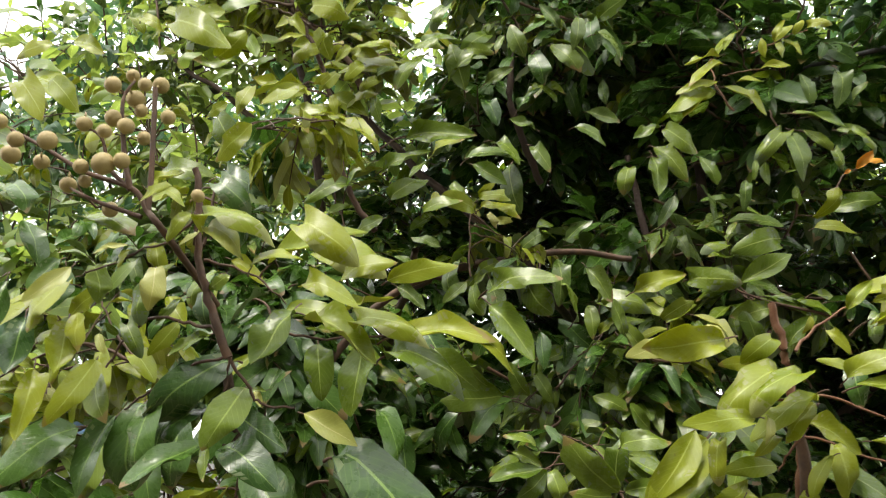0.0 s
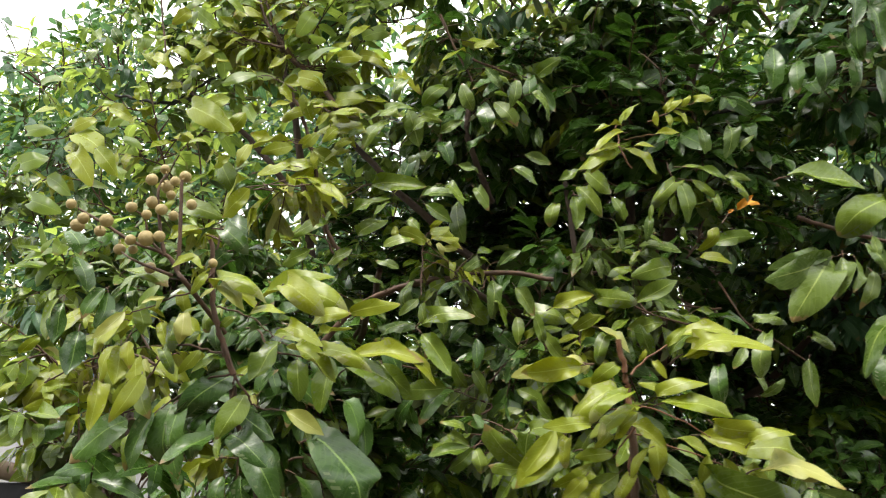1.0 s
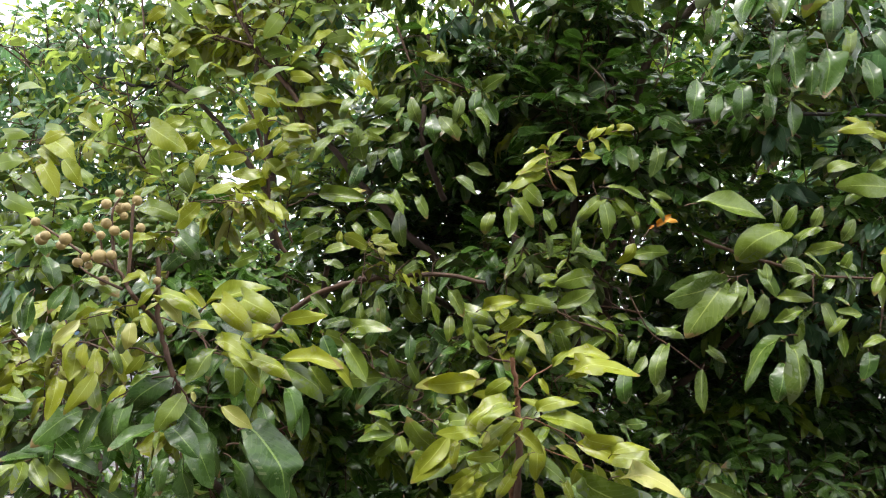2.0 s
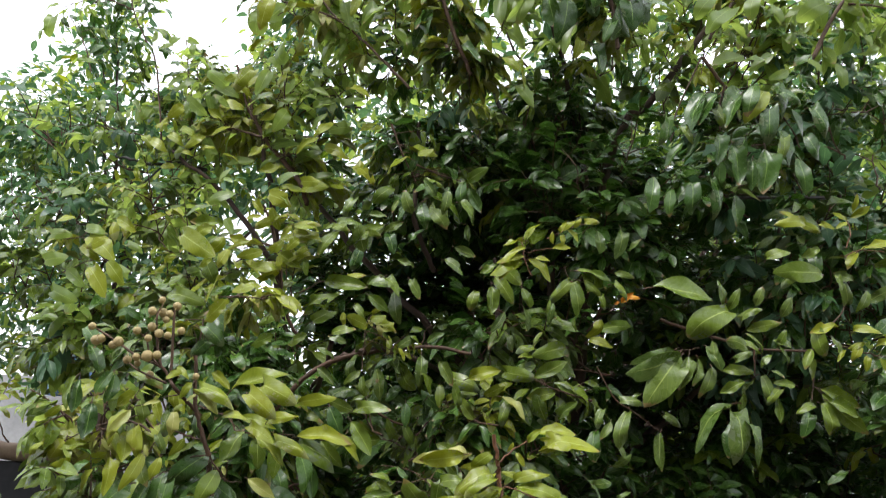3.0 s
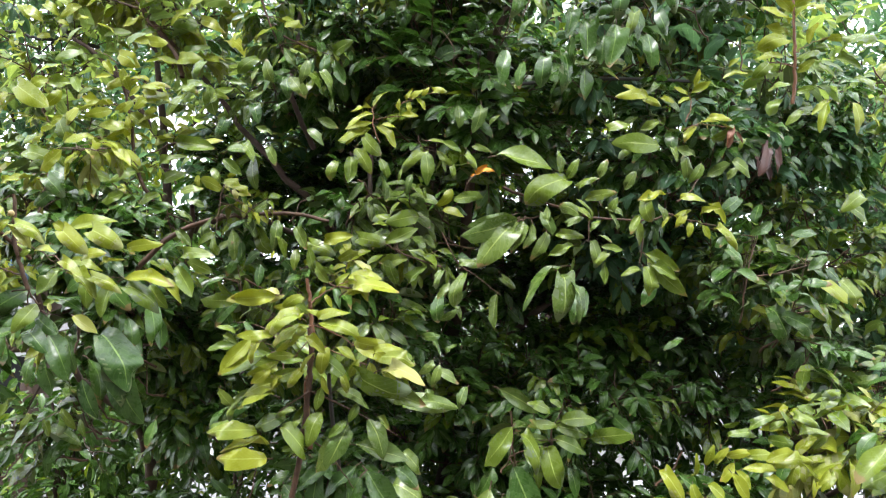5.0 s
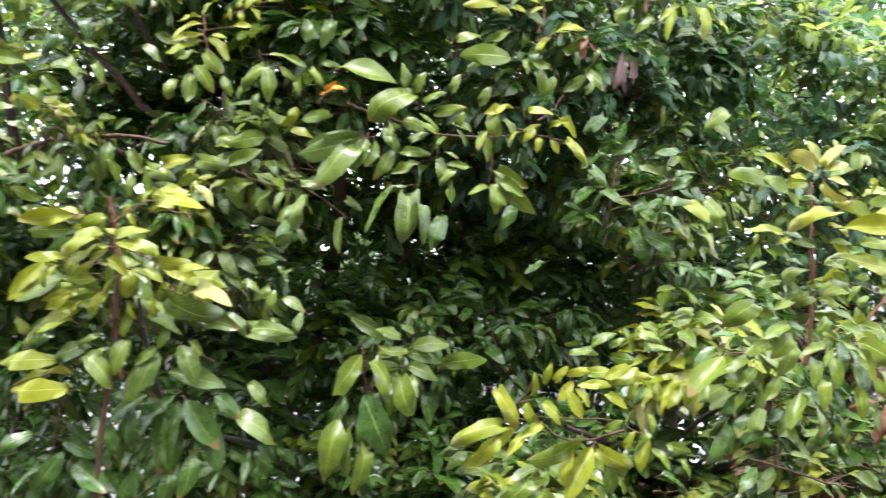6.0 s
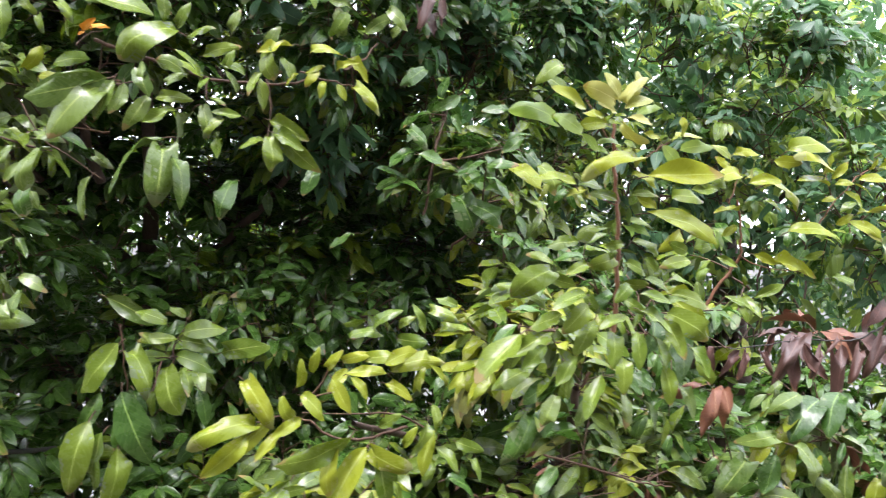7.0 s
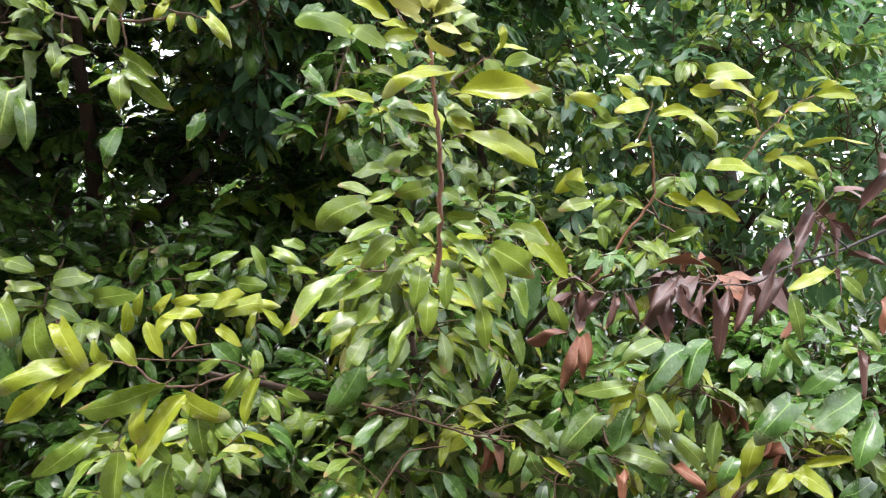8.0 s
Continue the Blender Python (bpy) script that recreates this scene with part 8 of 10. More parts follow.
spray.blade("mid", (0.494, 1.683, 2.244), (0.526, 1.675, 2.187))
spray.blade("mid", (0.418, 1.673, 2.312), (0.364, 1.664, 2.278))
spray.blade("olive", (0.322, 1.738, 2.396), (0.309, 1.734, 2.450))
spray.blade("olive", (0.279, 1.723, 2.371), (0.341, 1.717, 2.334))
spray.blade("olive", (0.442, 1.703, 2.171), (0.410, 1.690, 2.101), 0.9)
spray.blade("olive", (0.495, 1.710, 2.194), (0.519, 1.704, 2.117), 0.9)
spray.blade("olive", (0.248, 1.706, 2.328), (0.311, 1.693, 2.280))
spray.blade("olive", (0.594, 1.723, 2.210), (0.579, 1.719, 2.141), 0.8)
spray.blade("olive", (0.781, 1.709, 2.311), (0.839, 1.695, 2.292), 0.8)
spray.blade("olive", (0.802, 1.709, 2.452), (0.796, 1.693, 2.350), 1.1)
spray.blade("olive", (0.729, 1.717, 2.441), (0.742, 1.703, 2.369))
spray.blade("olive", (0.834, 1.724, 2.382), (0.870, 1.713, 2.421))
spray.finish(0.045)

spray = Spray(tree, "upright brown shoot ringed with pale young leaves", 198)
spray.stem([(0.392, 1.110, 1.825), (0.403, 1.116, 1.782), (0.408, 1.122, 1.742), (0.415, 1.128, 1.688), (0.416, 1.134, 1.641), (0.409, 1.140, 1.593), (0.407, 1.146, 1.552), (0.427, 1.152, 1.420)], 0.0045, 0.0075)
spray.stem([(0.411, 1.100, 1.769), (0.440, 1.106, 1.798), (0.492, 1.112, 1.827)], 0.0022, 0.0012)
spray.stem([(0.420, 1.080, 1.715), (0.463, 1.086, 1.706), (0.531, 1.092, 1.670)], 0.0018, 0.001)
spray.stem([(0.419, 1.080, 1.715), (0.356, 1.086, 1.707), (0.317, 1.092, 1.678)], 0.0018, 0.001)
spray.stem([(0.417, 1.120, 1.673), (0.503, 1.126, 1.646), (0.571, 1.132, 1.623)], 0.0018, 0.001)
spray.stem([(0.413, 1.100, 1.683), (0.378, 1.106, 1.635)], 0.0018, 0.001)
spray.blade("young", (0.493, 1.101, 1.834), (0.575, 1.090, 1.843))
spray.blade("young", (0.469, 1.087, 1.813), (0.495, 1.082, 1.849))
spray.blade("young", (0.438, 1.113, 1.811), (0.426, 1.110, 1.789))
spray.blade("young", (0.496, 1.081, 1.821), (0.517, 1.074, 1.829))
spray.blade("young", (0.490, 1.088, 1.800), (0.622, 1.049, 1.815), 0.8)
spray.blade("young", (0.497, 1.083, 1.794), (0.533, 1.076, 1.803))
spray.blade("young", (0.443, 1.089, 1.791), (0.467, 1.079, 1.765))
spray.blade("young", (0.387, 1.105, 1.784), (0.342, 1.091, 1.758))
spray.blade("young", (0.368, 1.110, 1.753), (0.321, 1.096, 1.751))
spray.blade("yellow", (0.281, 1.094, 1.782), (0.220, 1.077, 1.752), 0.9)
spray.blade("yellow", (0.334, 1.098, 1.785), (0.292, 1.093, 1.790))
spray.blade("yellow", (0.306, 1.113, 1.763), (0.341, 1.104, 1.787), 0.8)
spray.blade("yellow", (0.393, 1.113, 1.779), (0.366, 1.108, 1.766))
spray.blade("young", (0.400, 1.052, 1.731), (0.330, 1.035, 1.694), 0.9)
spray.blade("young", (0.415, 1.059, 1.718), (0.343, 1.048, 1.661), 0.8)
spray.blade("young", (0.440, 1.044, 1.731), (0.516, 1.028, 1.749), 0.8)
spray.blade("young", (0.445, 1.033, 1.721), (0.541, 1.011, 1.708), 0.78)
spray.blade("young", (0.526, 1.059, 1.692), (0.597, 1.046, 1.683))
spray.blade("young", (0.451, 1.056, 1.736), (0.411, 1.045, 1.752), 0.8)
spray.blade("young", (0.340, 1.039, 1.690), (0.263, 1.024, 1.673), 0.78)
spray.blade("young", (0.282, 1.070, 1.678), (0.231, 1.052, 1.596), 0.9)
spray.blade("young", (0.301, 1.047, 1.668), (0.292, 1.042, 1.621), 0.9)
spray.blade("young", (0.575, 1.039, 1.664), (0.643, 1.030, 1.675), 0.78)
spray.blade("young", (0.412, 1.067, 1.705), (0.377, 1.052, 1.663))
spray.blade("yellow", (0.590, 1.055, 1.625), (0.700, 1.018, 1.609))
spray.blade("yellow", (0.630, 1.044, 1.622), (0.671, 1.031, 1.613))
spray.blade("yellow", (0.352, 1.041, 1.690), (0.345, 1.035, 1.661))
spray.blade("young", (0.558, 1.118, 1.637), (0.578, 1.096, 1.571), 0.9)
spray.blade("young", (0.586, 1.118, 1.625), (0.631, 1.107, 1.594), 1.1)
spray.blade("young", (0.531, 1.111, 1.642), (0.507, 1.102, 1.601), 1.1)
spray.blade("young", (0.448, 1.120, 1.664), (0.441, 1.100, 1.603), 1.1)
spray.blade("young", (0.478, 1.092, 1.667), (0.524, 1.075, 1.637), 1.1)
spray.blade("young", (0.433, 1.087, 1.652), (0.403, 1.080, 1.604))
spray.blade("young", (0.377, 1.109, 1.641), (0.316, 1.099, 1.632), 0.9)
spray.blade("young", (0.346, 1.101, 1.627), (0.283, 1.081, 1.584), 0.9)
spray.blade("young", (0.331, 1.082, 1.608), (0.296, 1.066, 1.568))
spray.blade("young", (0.357, 1.091, 1.596), (0.334, 1.081, 1.555), 1.1)
spray.blade("young", (0.402, 1.094, 1.611), (0.373, 1.079, 1.570))
spray.blade("young", (0.447, 1.110, 1.598), (0.472, 1.102, 1.560))
spray.blade("young", (0.404, 1.084, 1.690), (0.457, 1.074, 1.653))
spray.blade("young", (0.495, 1.096, 1.603), (0.512, 1.092, 1.563))
spray.blade("young", (0.371, 1.086, 1.682), (0.348, 1.074, 1.647))
spray.blade("mid", (0.291, 1.128, 1.561), (0.245, 1.103, 1.508), 0.9)
spray.blade("mid", (0.257, 1.139, 1.532), (0.231, 1.120, 1.478))
spray.blade("mid", (0.322, 1.115, 1.552), (0.285, 1.107, 1.510))
spray.blade("mid", (0.392, 1.112, 1.517), (0.347, 1.102, 1.496), 0.8)
spray.blade("mid", (0.447, 1.121, 1.571), (0.432, 1.108, 1.517))
spray.blade("mid", (0.537, 1.114, 1.544), (0.514, 1.098, 1.498))
spray.blade("mid", (0.586, 1.111, 1.514), (0.617, 1.102, 1.484))
spray.blade("mid", (0.202, 1.135, 1.549), (0.260, 1.117, 1.513), 0.9)
spray.blade("mid", (0.383, 1.112, 1.464), (0.410, 1.106, 1.494))
spray.blade("mid", (0.192, 1.132, 1.450), (0.262, 1.125, 1.469), 0.8)
spray.blade("mid", (0.515, 1.105, 1.499), (0.477, 1.092, 1.458), 1.1)
spray.blade("mid", (0.446, 1.121, 1.492), (0.406, 1.116, 1.477))
spray.blade("olive", (0.716, 1.382, 1.749), (0.763, 1.375, 1.784))
spray.blade("olive", (0.707, 1.411, 1.639), (0.677, 1.401, 1.591))
spray.blade("olive", (0.737, 1.419, 1.656), (0.768, 1.408, 1.690), 1.1)
spray.blade("olive", (0.672, 1.419, 1.698), (0.721, 1.415, 1.701))
spray.blade("olive", (0.723, 1.387, 1.627), (0.710, 1.382, 1.564), 0.9)
spray.blade("olive", (0.667, 1.397, 1.525), (0.780, 1.380, 1.510), 0.78)
spray.blade("olive", (0.802, 1.382, 1.572), (0.789, 1.369, 1.510))
spray.blade("olive", (0.631, 1.384, 1.622), (0.654, 1.379, 1.648), 1.1)
spray.finish(0.014, mat=SHOOT)

spray = Spray(tree, "broad leaves hanging round the foot of a young shoot", 611)
spray.stem([(0.411, 1.120, 1.712), (0.416, 1.126, 1.636), (0.415, 1.132, 1.561), (0.411, 1.138, 1.484), (0.403, 1.144, 1.382), (0.389, 1.150, 1.255), (0.388, 1.156, 1.127)], 0.0065, 0.008)
spray.stem([(0.419, 1.120, 1.561), (0.353, 1.126, 1.508), (0.282, 1.132, 1.430), (0.245, 1.138, 1.378)], 0.0022, 0.0012)
spray.stem([(0.416, 1.130, 1.561), (0.535, 1.136, 1.515), (0.636, 1.142, 1.467)], 0.0022, 0.0012)
spray.stem([(0.305, 1.140, 1.392), (0.296, 1.146, 1.303), (0.274, 1.152, 1.213)], 0.0022, 0.0012)
spray.stem([(0.409, 1.150, 1.458), (0.485, 1.156, 1.396), (0.537, 1.162, 1.333)], 0.0022, 0.0012)
spray.stem([(0.945, 1.600, 1.492), (0.958, 1.606, 1.394), (0.970, 1.612, 1.297), (0.942, 1.618, 1.198)], 0.003, 0.0015)
spray.blade("young", (0.298, 1.090, 1.669), (0.208, 1.050, 1.601))
spray.blade("young", (0.393, 1.097, 1.741), (0.309, 1.079, 1.685), 1.1)
spray.blade("young", (0.330, 1.082, 1.781), (0.230, 1.057, 1.755))
spray.blade("young", (0.304, 1.105, 1.459), (0.196, 1.070, 1.446), 0.8)
spray.blade("young", (0.337, 1.117, 1.434), (0.230, 1.077, 1.410))
spray.blade("young", (0.337, 1.090, 1.401), (0.222, 1.072, 1.386))
spray.blade("young", (0.521, 1.110, 1.673), (0.612, 1.085, 1.657))
spray.blade("young", (0.574, 1.100, 1.644), (0.671, 1.072, 1.649))
spray.blade("young", (0.358, 1.102, 1.585), (0.280, 1.085, 1.537))
spray.blade("young", (0.342, 1.087, 1.548), (0.261, 1.076, 1.507))
spray.blade("mid", (0.320, 1.126, 1.645), (0.229, 1.082, 1.577), 1.1)
spray.blade("mid", (0.428, 1.136, 1.637), (0.514, 1.117, 1.601))
spray.blade("mid", (0.532, 1.127, 1.616), (0.661, 1.084, 1.571))
spray.blade("mid", (0.483, 1.133, 1.563), (0.569, 1.111, 1.529))
spray.blade("mid", (0.387, 1.117, 1.610), (0.321, 1.097, 1.569))
spray.blade("mid", (0.362, 1.107, 1.473), (0.423, 1.093, 1.400), 1.1)
spray.blade("mid", (0.365, 1.127, 1.496), (0.303, 1.097, 1.458))
spray.blade("mid", (0.452, 1.122, 1.513), (0.424, 1.104, 1.435), 1.1)
spray.blade("olive", (0.518, 1.114, 1.491), (0.492, 1.090, 1.389), 1.1)
spray.blade("olive", (0.489, 1.132, 1.463), (0.462, 1.111, 1.373))
spray.blade("olive", (0.538, 1.138, 1.439), (0.662, 1.121, 1.399))
spray.blade("olive", (0.566, 1.113, 1.506), (0.603, 1.091, 1.418))
spray.blade("olive", (0.587, 1.116, 1.569), (0.699, 1.083, 1.549))
spray.blade("mature", (0.259, 1.173, 1.513), (0.208, 1.148, 1.473))
spray.blade("mature", (0.226, 1.164, 1.500), (0.181, 1.157, 1.446))
spray.blade("mature", (0.304, 1.163, 1.249), (0.256, 1.137, 1.162))
spray.blade("mature", (0.304, 1.160, 1.275), (0.389, 1.146, 1.254))
spray.blade("mature", (0.328, 1.168, 1.223), (0.427, 1.136, 1.182), 1.1)
spray.blade("mature", (0.277, 1.144, 1.215), (0.215, 1.119, 1.168))
spray.blade("mature", (0.243, 1.155, 1.287), (0.178, 1.135, 1.250))
spray.blade("mature", (0.369, 1.176, 1.325), (0.435, 1.148, 1.266))
spray.blade("mature", (0.535, 1.206, 1.377), (0.477, 1.191, 1.296))
spray.blade("mature", (0.547, 1.217, 1.350), (0.507, 1.195, 1.202), 1.1)
spray.blade("mature", (0.564, 1.195, 1.367), (0.634, 1.156, 1.255), 1.1)
spray.blade("mature", (0.516, 1.193, 1.327), (0.530, 1.171, 1.197), 1.1)
spray.blade("mature", (0.587, 1.218, 1.325), (0.644, 1.177, 1.212), 1.1)
spray.blade("mature", (0.475, 1.193, 1.377), (0.392, 1.172, 1.324))
spray.blade("mature", (0.451, 1.191, 1.351), (0.448, 1.177, 1.245))
spray.blade("mature", (0.416, 1.190, 1.298), (0.407, 1.157, 1.211))
spray.blade("mature", (0.587, 1.183, 1.253), (0.583, 1.167, 1.150))
spray.blade("mature", (0.537, 1.188, 1.212), (0.531, 1.177, 1.121))
spray.blade("mature", (0.467, 1.201, 1.246), (0.469, 1.171, 1.145))
spray.blade("mature", (0.416, 1.214, 1.385), (0.345, 1.192, 1.358))
spray.blade("mature", (0.351, 1.213, 1.174), (0.346, 1.205, 1.095))
spray.blade("mature", (0.234, 1.191, 1.176), (0.237, 1.164, 1.104))
spray.blade("mature", (0.631, 1.183, 1.384), (0.690, 1.171, 1.334))
spray.blade("mature", (0.445, 1.199, 1.193), (0.427, 1.186, 1.116))
spray.blade("olive", (0.600, 1.602, 1.638), (0.653, 1.597, 1.607))
spray.blade("olive", (0.684, 1.589, 1.610), (0.723, 1.570, 1.546))
spray.blade("olive", (0.688, 1.586, 1.546), (0.728, 1.563, 1.466))
spray.blade("olive", (0.627, 1.587, 1.496), (0.765, 1.551, 1.488))
spray.blade("olive", (0.557, 1.607, 1.540), (0.629, 1.590, 1.493))
spray.blade("olive", (0.717, 1.586, 1.596), (0.786, 1.579, 1.565))
spray.blade("olive", (0.630, 1.610, 1.349), (0.685, 1.601, 1.285))
spray.blade("olive", (0.608, 1.588, 1.257), (0.716, 1.557, 1.184))
spray.blade("olive", (0.909, 1.615, 1.554), (1.031, 1.604, 1.509))
spray.blade("olive", (0.691, 1.618, 1.691), (0.729, 1.608, 1.642))
spray.blade("mid", (0.948, 1.575, 1.446), (0.888, 1.562, 1.329))
spray.blade("mid", (0.965, 1.576, 1.431), (1.021, 1.541, 1.321), 1.1)
spray.blade("mid", (0.894, 1.571, 1.269), (0.854, 1.553, 1.107))
spray.blade("mid", (0.927, 1.566, 1.240), (0.926, 1.552, 1.111))
spray.blade("mid", (0.960, 1.574, 1.208), (0.936, 1.535, 1.068))
spray.blade("mature", (0.961, 1.583, 1.333), (1.045, 1.562, 1.174), 1.1)
spray.blade("mature", (0.986, 1.618, 1.296), (0.959, 1.585, 1.184))
spray.blade("mature", (0.903, 1.619, 1.326), (0.859, 1.605, 1.225))
spray.finish(0.014)

spray = Spray(tree, "upright young shoot with yellow-green leaves", 343)
spray.stem([(1.661, 1.390, 2.744), (1.667, 1.396, 2.670), (1.674, 1.402, 2.572), (1.679, 1.408, 2.490), (1.678, 1.414, 2.425)], 0.0035, 0.0055)
spray.stem([(1.669, 1.380, 2.565), (1.707, 1.386, 2.593), (1.775, 1.392, 2.624)], 0.0018, 0.001)
spray.stem([(1.660, 1.380, 2.523), (1.627, 1.386, 2.534), (1.597, 1.392, 2.556)], 0.0018, 0.001)
spray.stem([(1.400, 1.500, 2.380), (1.418, 1.506, 2.426), (1.414, 1.512, 2.462)], 0.0022, 0.0012)
spray.stem([(1.395, 1.500, 2.354), (1.444, 1.506, 2.375), (1.530, 1.512, 2.373)], 0.0018, 0.001)
spray.blade("young", (1.654, 1.374, 2.679), (1.586, 1.354, 2.720), 1.1)
spray.blade("young", (1.653, 1.379, 2.647), (1.564, 1.361, 2.671), 1.1)
spray.blade("young", (1.656, 1.373, 2.695), (1.702, 1.368, 2.731), 1.1)
spray.blade("young", (1.662, 1.374, 2.662), (1.713, 1.358, 2.703), 1.1)
spray.blade("young", (1.653, 1.391, 2.618), (1.580, 1.378, 2.627), 1.1)
spray.blade("young", (1.640, 1.379, 2.596), (1.549, 1.363, 2.568))
spray.blade("young", (1.704, 1.378, 2.591), (1.715, 1.367, 2.649), 1.1)
spray.blade("young", (1.760, 1.393, 2.615), (1.807, 1.387, 2.625), 1.1)
spray.blade("young", (1.691, 1.384, 2.701), (1.750, 1.366, 2.680))
spray.blade("young", (1.638, 1.394, 2.551), (1.559, 1.385, 2.535))
spray.blade("young", (1.681, 1.399, 2.513), (1.725, 1.384, 2.546))
spray.blade("young", (1.667, 1.367, 2.760), (1.629, 1.358, 2.817), 1.1)
spray.blade("young", (1.700, 1.368, 2.814), (1.765, 1.362, 2.841), 1.1)
spray.blade("mid", (1.689, 1.399, 2.538), (1.744, 1.389, 2.573), 1.1)
spray.blade("mid", (1.776, 1.395, 2.558), (1.856, 1.386, 2.534), 1.1)
spray.blade("mid", (1.648, 1.361, 2.459), (1.583, 1.346, 2.435))
spray.blade("mid", (1.678, 1.392, 2.453), (1.721, 1.378, 2.468))
spray.blade("mid", (1.805, 1.387, 2.591), (1.896, 1.369, 2.607), 1.1)
spray.blade("mid", (1.838, 1.391, 2.502), (1.901, 1.384, 2.469))
spray.blade("mid", (1.593, 1.382, 2.528), (1.539, 1.371, 2.479))
spray.blade("mid", (1.626, 1.366, 2.419), (1.580, 1.354, 2.371))
spray.blade("mid", (1.685, 1.373, 2.399), (1.647, 1.362, 2.344))
spray.blade("young", (1.718, 1.295, 2.398), (1.704, 1.283, 2.312), 0.8)
spray.blade("young", (1.786, 1.294, 2.401), (1.792, 1.276, 2.307), 0.9)
spray.blade("young", (1.738, 1.319, 2.413), (1.681, 1.302, 2.364), 0.8)
spray.blade("young", (1.835, 1.314, 2.377), (1.865, 1.302, 2.343))
spray.blade("young", (1.287, 1.491, 2.444), (1.185, 1.467, 2.433), 0.8)
spray.blade("young", (1.261, 1.491, 2.448), (1.207, 1.485, 2.471), 0.8)
spray.blade("young", (1.272, 1.500, 2.439), (1.323, 1.488, 2.415), 0.9)
spray.blade("young", (1.321, 1.494, 2.443), (1.363, 1.485, 2.434), 0.9)
spray.blade("young", (1.404, 1.491, 2.456), (1.356, 1.479, 2.468), 0.9)
spray.blade("young", (1.415, 1.498, 2.467), (1.472, 1.487, 2.494), 0.9)
spray.blade("young", (1.424, 1.501, 2.485), (1.428, 1.489, 2.537), 0.9)
spray.blade("young", (1.417, 1.519, 2.459), (1.385, 1.513, 2.433))
spray.blade("young", (1.441, 1.498, 2.373), (1.539, 1.478, 2.356), 0.78)
spray.blade("young", (1.453, 1.483, 2.383), (1.527, 1.471, 2.380), 0.78)
spray.blade("young", (1.438, 1.514, 2.368), (1.390, 1.500, 2.318))
spray.blade("young", (1.501, 1.482, 2.510), (1.565, 1.466, 2.527))
spray.blade("young", (1.522, 1.495, 2.550), (1.553, 1.484, 2.575))
spray.blade("mid", (1.324, 1.495, 2.298), (1.181, 1.479, 2.288), 1.1)
spray.blade("mid", (1.276, 1.502, 2.289), (1.203, 1.484, 2.255))
spray.blade("mid", (1.349, 1.497, 2.343), (1.406, 1.483, 2.334))
spray.blade("mid", (1.479, 1.508, 2.335), (1.545, 1.497, 2.372))
spray.blade("mid", (1.357, 1.492, 2.299), (1.381, 1.483, 2.255), 1.1)
spray.blade("mid", (1.450, 1.496, 2.254), (1.413, 1.486, 2.189), 1.1)
spray.blade("mid", (1.545, 1.506, 2.270), (1.591, 1.489, 2.216), 1.1)
spray.blade("mid", (1.175, 1.503, 2.335), (1.243, 1.496, 2.355))
spray.blade("mid", (1.321, 1.489, 2.373), (1.267, 1.480, 2.333))
spray.blade("mid", (1.578, 1.505, 2.339), (1.559, 1.501, 2.302), 0.8)
spray.blade("rust", (1.536, 1.483, 2.358), (1.525, 1.476, 2.303))
spray.blade("rust", (1.548, 1.491, 2.352), (1.564, 1.488, 2.316))
spray.blade("dead", (1.652, 1.522, 2.321), (1.635, 1.500, 2.227), 0.78)
spray.blade("dead", (1.677, 1.521, 2.314), (1.688, 1.506, 2.240), 0.78)
spray.blade("dead", (1.623, 1.533, 2.296), (1.635, 1.519, 2.231), 0.78)
spray.blade("dead", (1.672, 1.537, 2.290), (1.657, 1.526, 2.221), 0.78)
spray.blade("dead", (1.637, 1.527, 2.330), (1.621, 1.522, 2.270), 0.78)
spray.finish(0.018, mat=SHOOT)

spray = Spray(tree_l, "broad drooping leaves under the fruiting branch", 1048)
spray.stem([(-0.200, 1.120, 1.804), (-0.221, 1.126, 1.837), (-0.245, 1.132, 1.843)], 0.0022, 0.0012)
spray.stem([(-0.207, 1.150, 1.804), (-0.161, 1.156, 1.799), (-0.072, 1.162, 1.801)], 0.0022, 0.0012)
spray.stem([(-0.266, 1.200, 1.731), (-0.262, 1.206, 1.646), (-0.267, 1.212, 1.562)], 0.0025, 0.0012)
spray.blade("young", (-0.230, 1.175, 1.899), (-0.097, 1.153, 1.930), 0.78)
spray.blade("young", (-0.160, 1.159, 1.911), (-0.071, 1.134, 1.867), 1.1)
spray.blade("young", (-0.197, 1.151, 1.832), (-0.110, 1.141, 1.815), 0.8)
spray.blade("young", (-0.244, 1.173, 1.781), (-0.271, 1.162, 1.743), 0.9)
spray.blade("young", (-0.123, 1.143, 1.829), (-0.057, 1.137, 1.847), 0.9)
spray.blade("young", (-0.062, 1.154, 1.798), (0.067, 1.143, 1.797), 0.78)
spray.blade("young", (-0.070, 1.173, 1.875), (0.022, 1.162, 1.894), 0.78)
spray.blade("young", (0.030, 1.151, 1.803), (0.091, 1.137, 1.748), 0.8)
spray.blade("mid", (-0.159, 1.170, 1.793), (-0.153, 1.157, 1.720), 1.1)
spray.blade("mid", (-0.102, 1.175, 1.796), (-0.098, 1.153, 1.702), 1.1)
spray.blade("mid", (-0.072, 1.167, 1.776), (0.027, 1.155, 1.717), 1.1)
spray.blade("mid", (-0.010, 1.189, 1.787), (0.035, 1.171, 1.724), 1.1)
spray.blade("mid", (0.061, 1.153, 1.839), (0.123, 1.137, 1.770))
spray.blade("mid", (0.057, 1.180, 1.861), (0.152, 1.153, 1.879), 0.8)
spray.blade("mid", (-0.288, 1.153, 1.883), (-0.324, 1.147, 1.837))
spray.blade("mid", (-0.223, 1.169, 1.734), (-0.261, 1.161, 1.717))
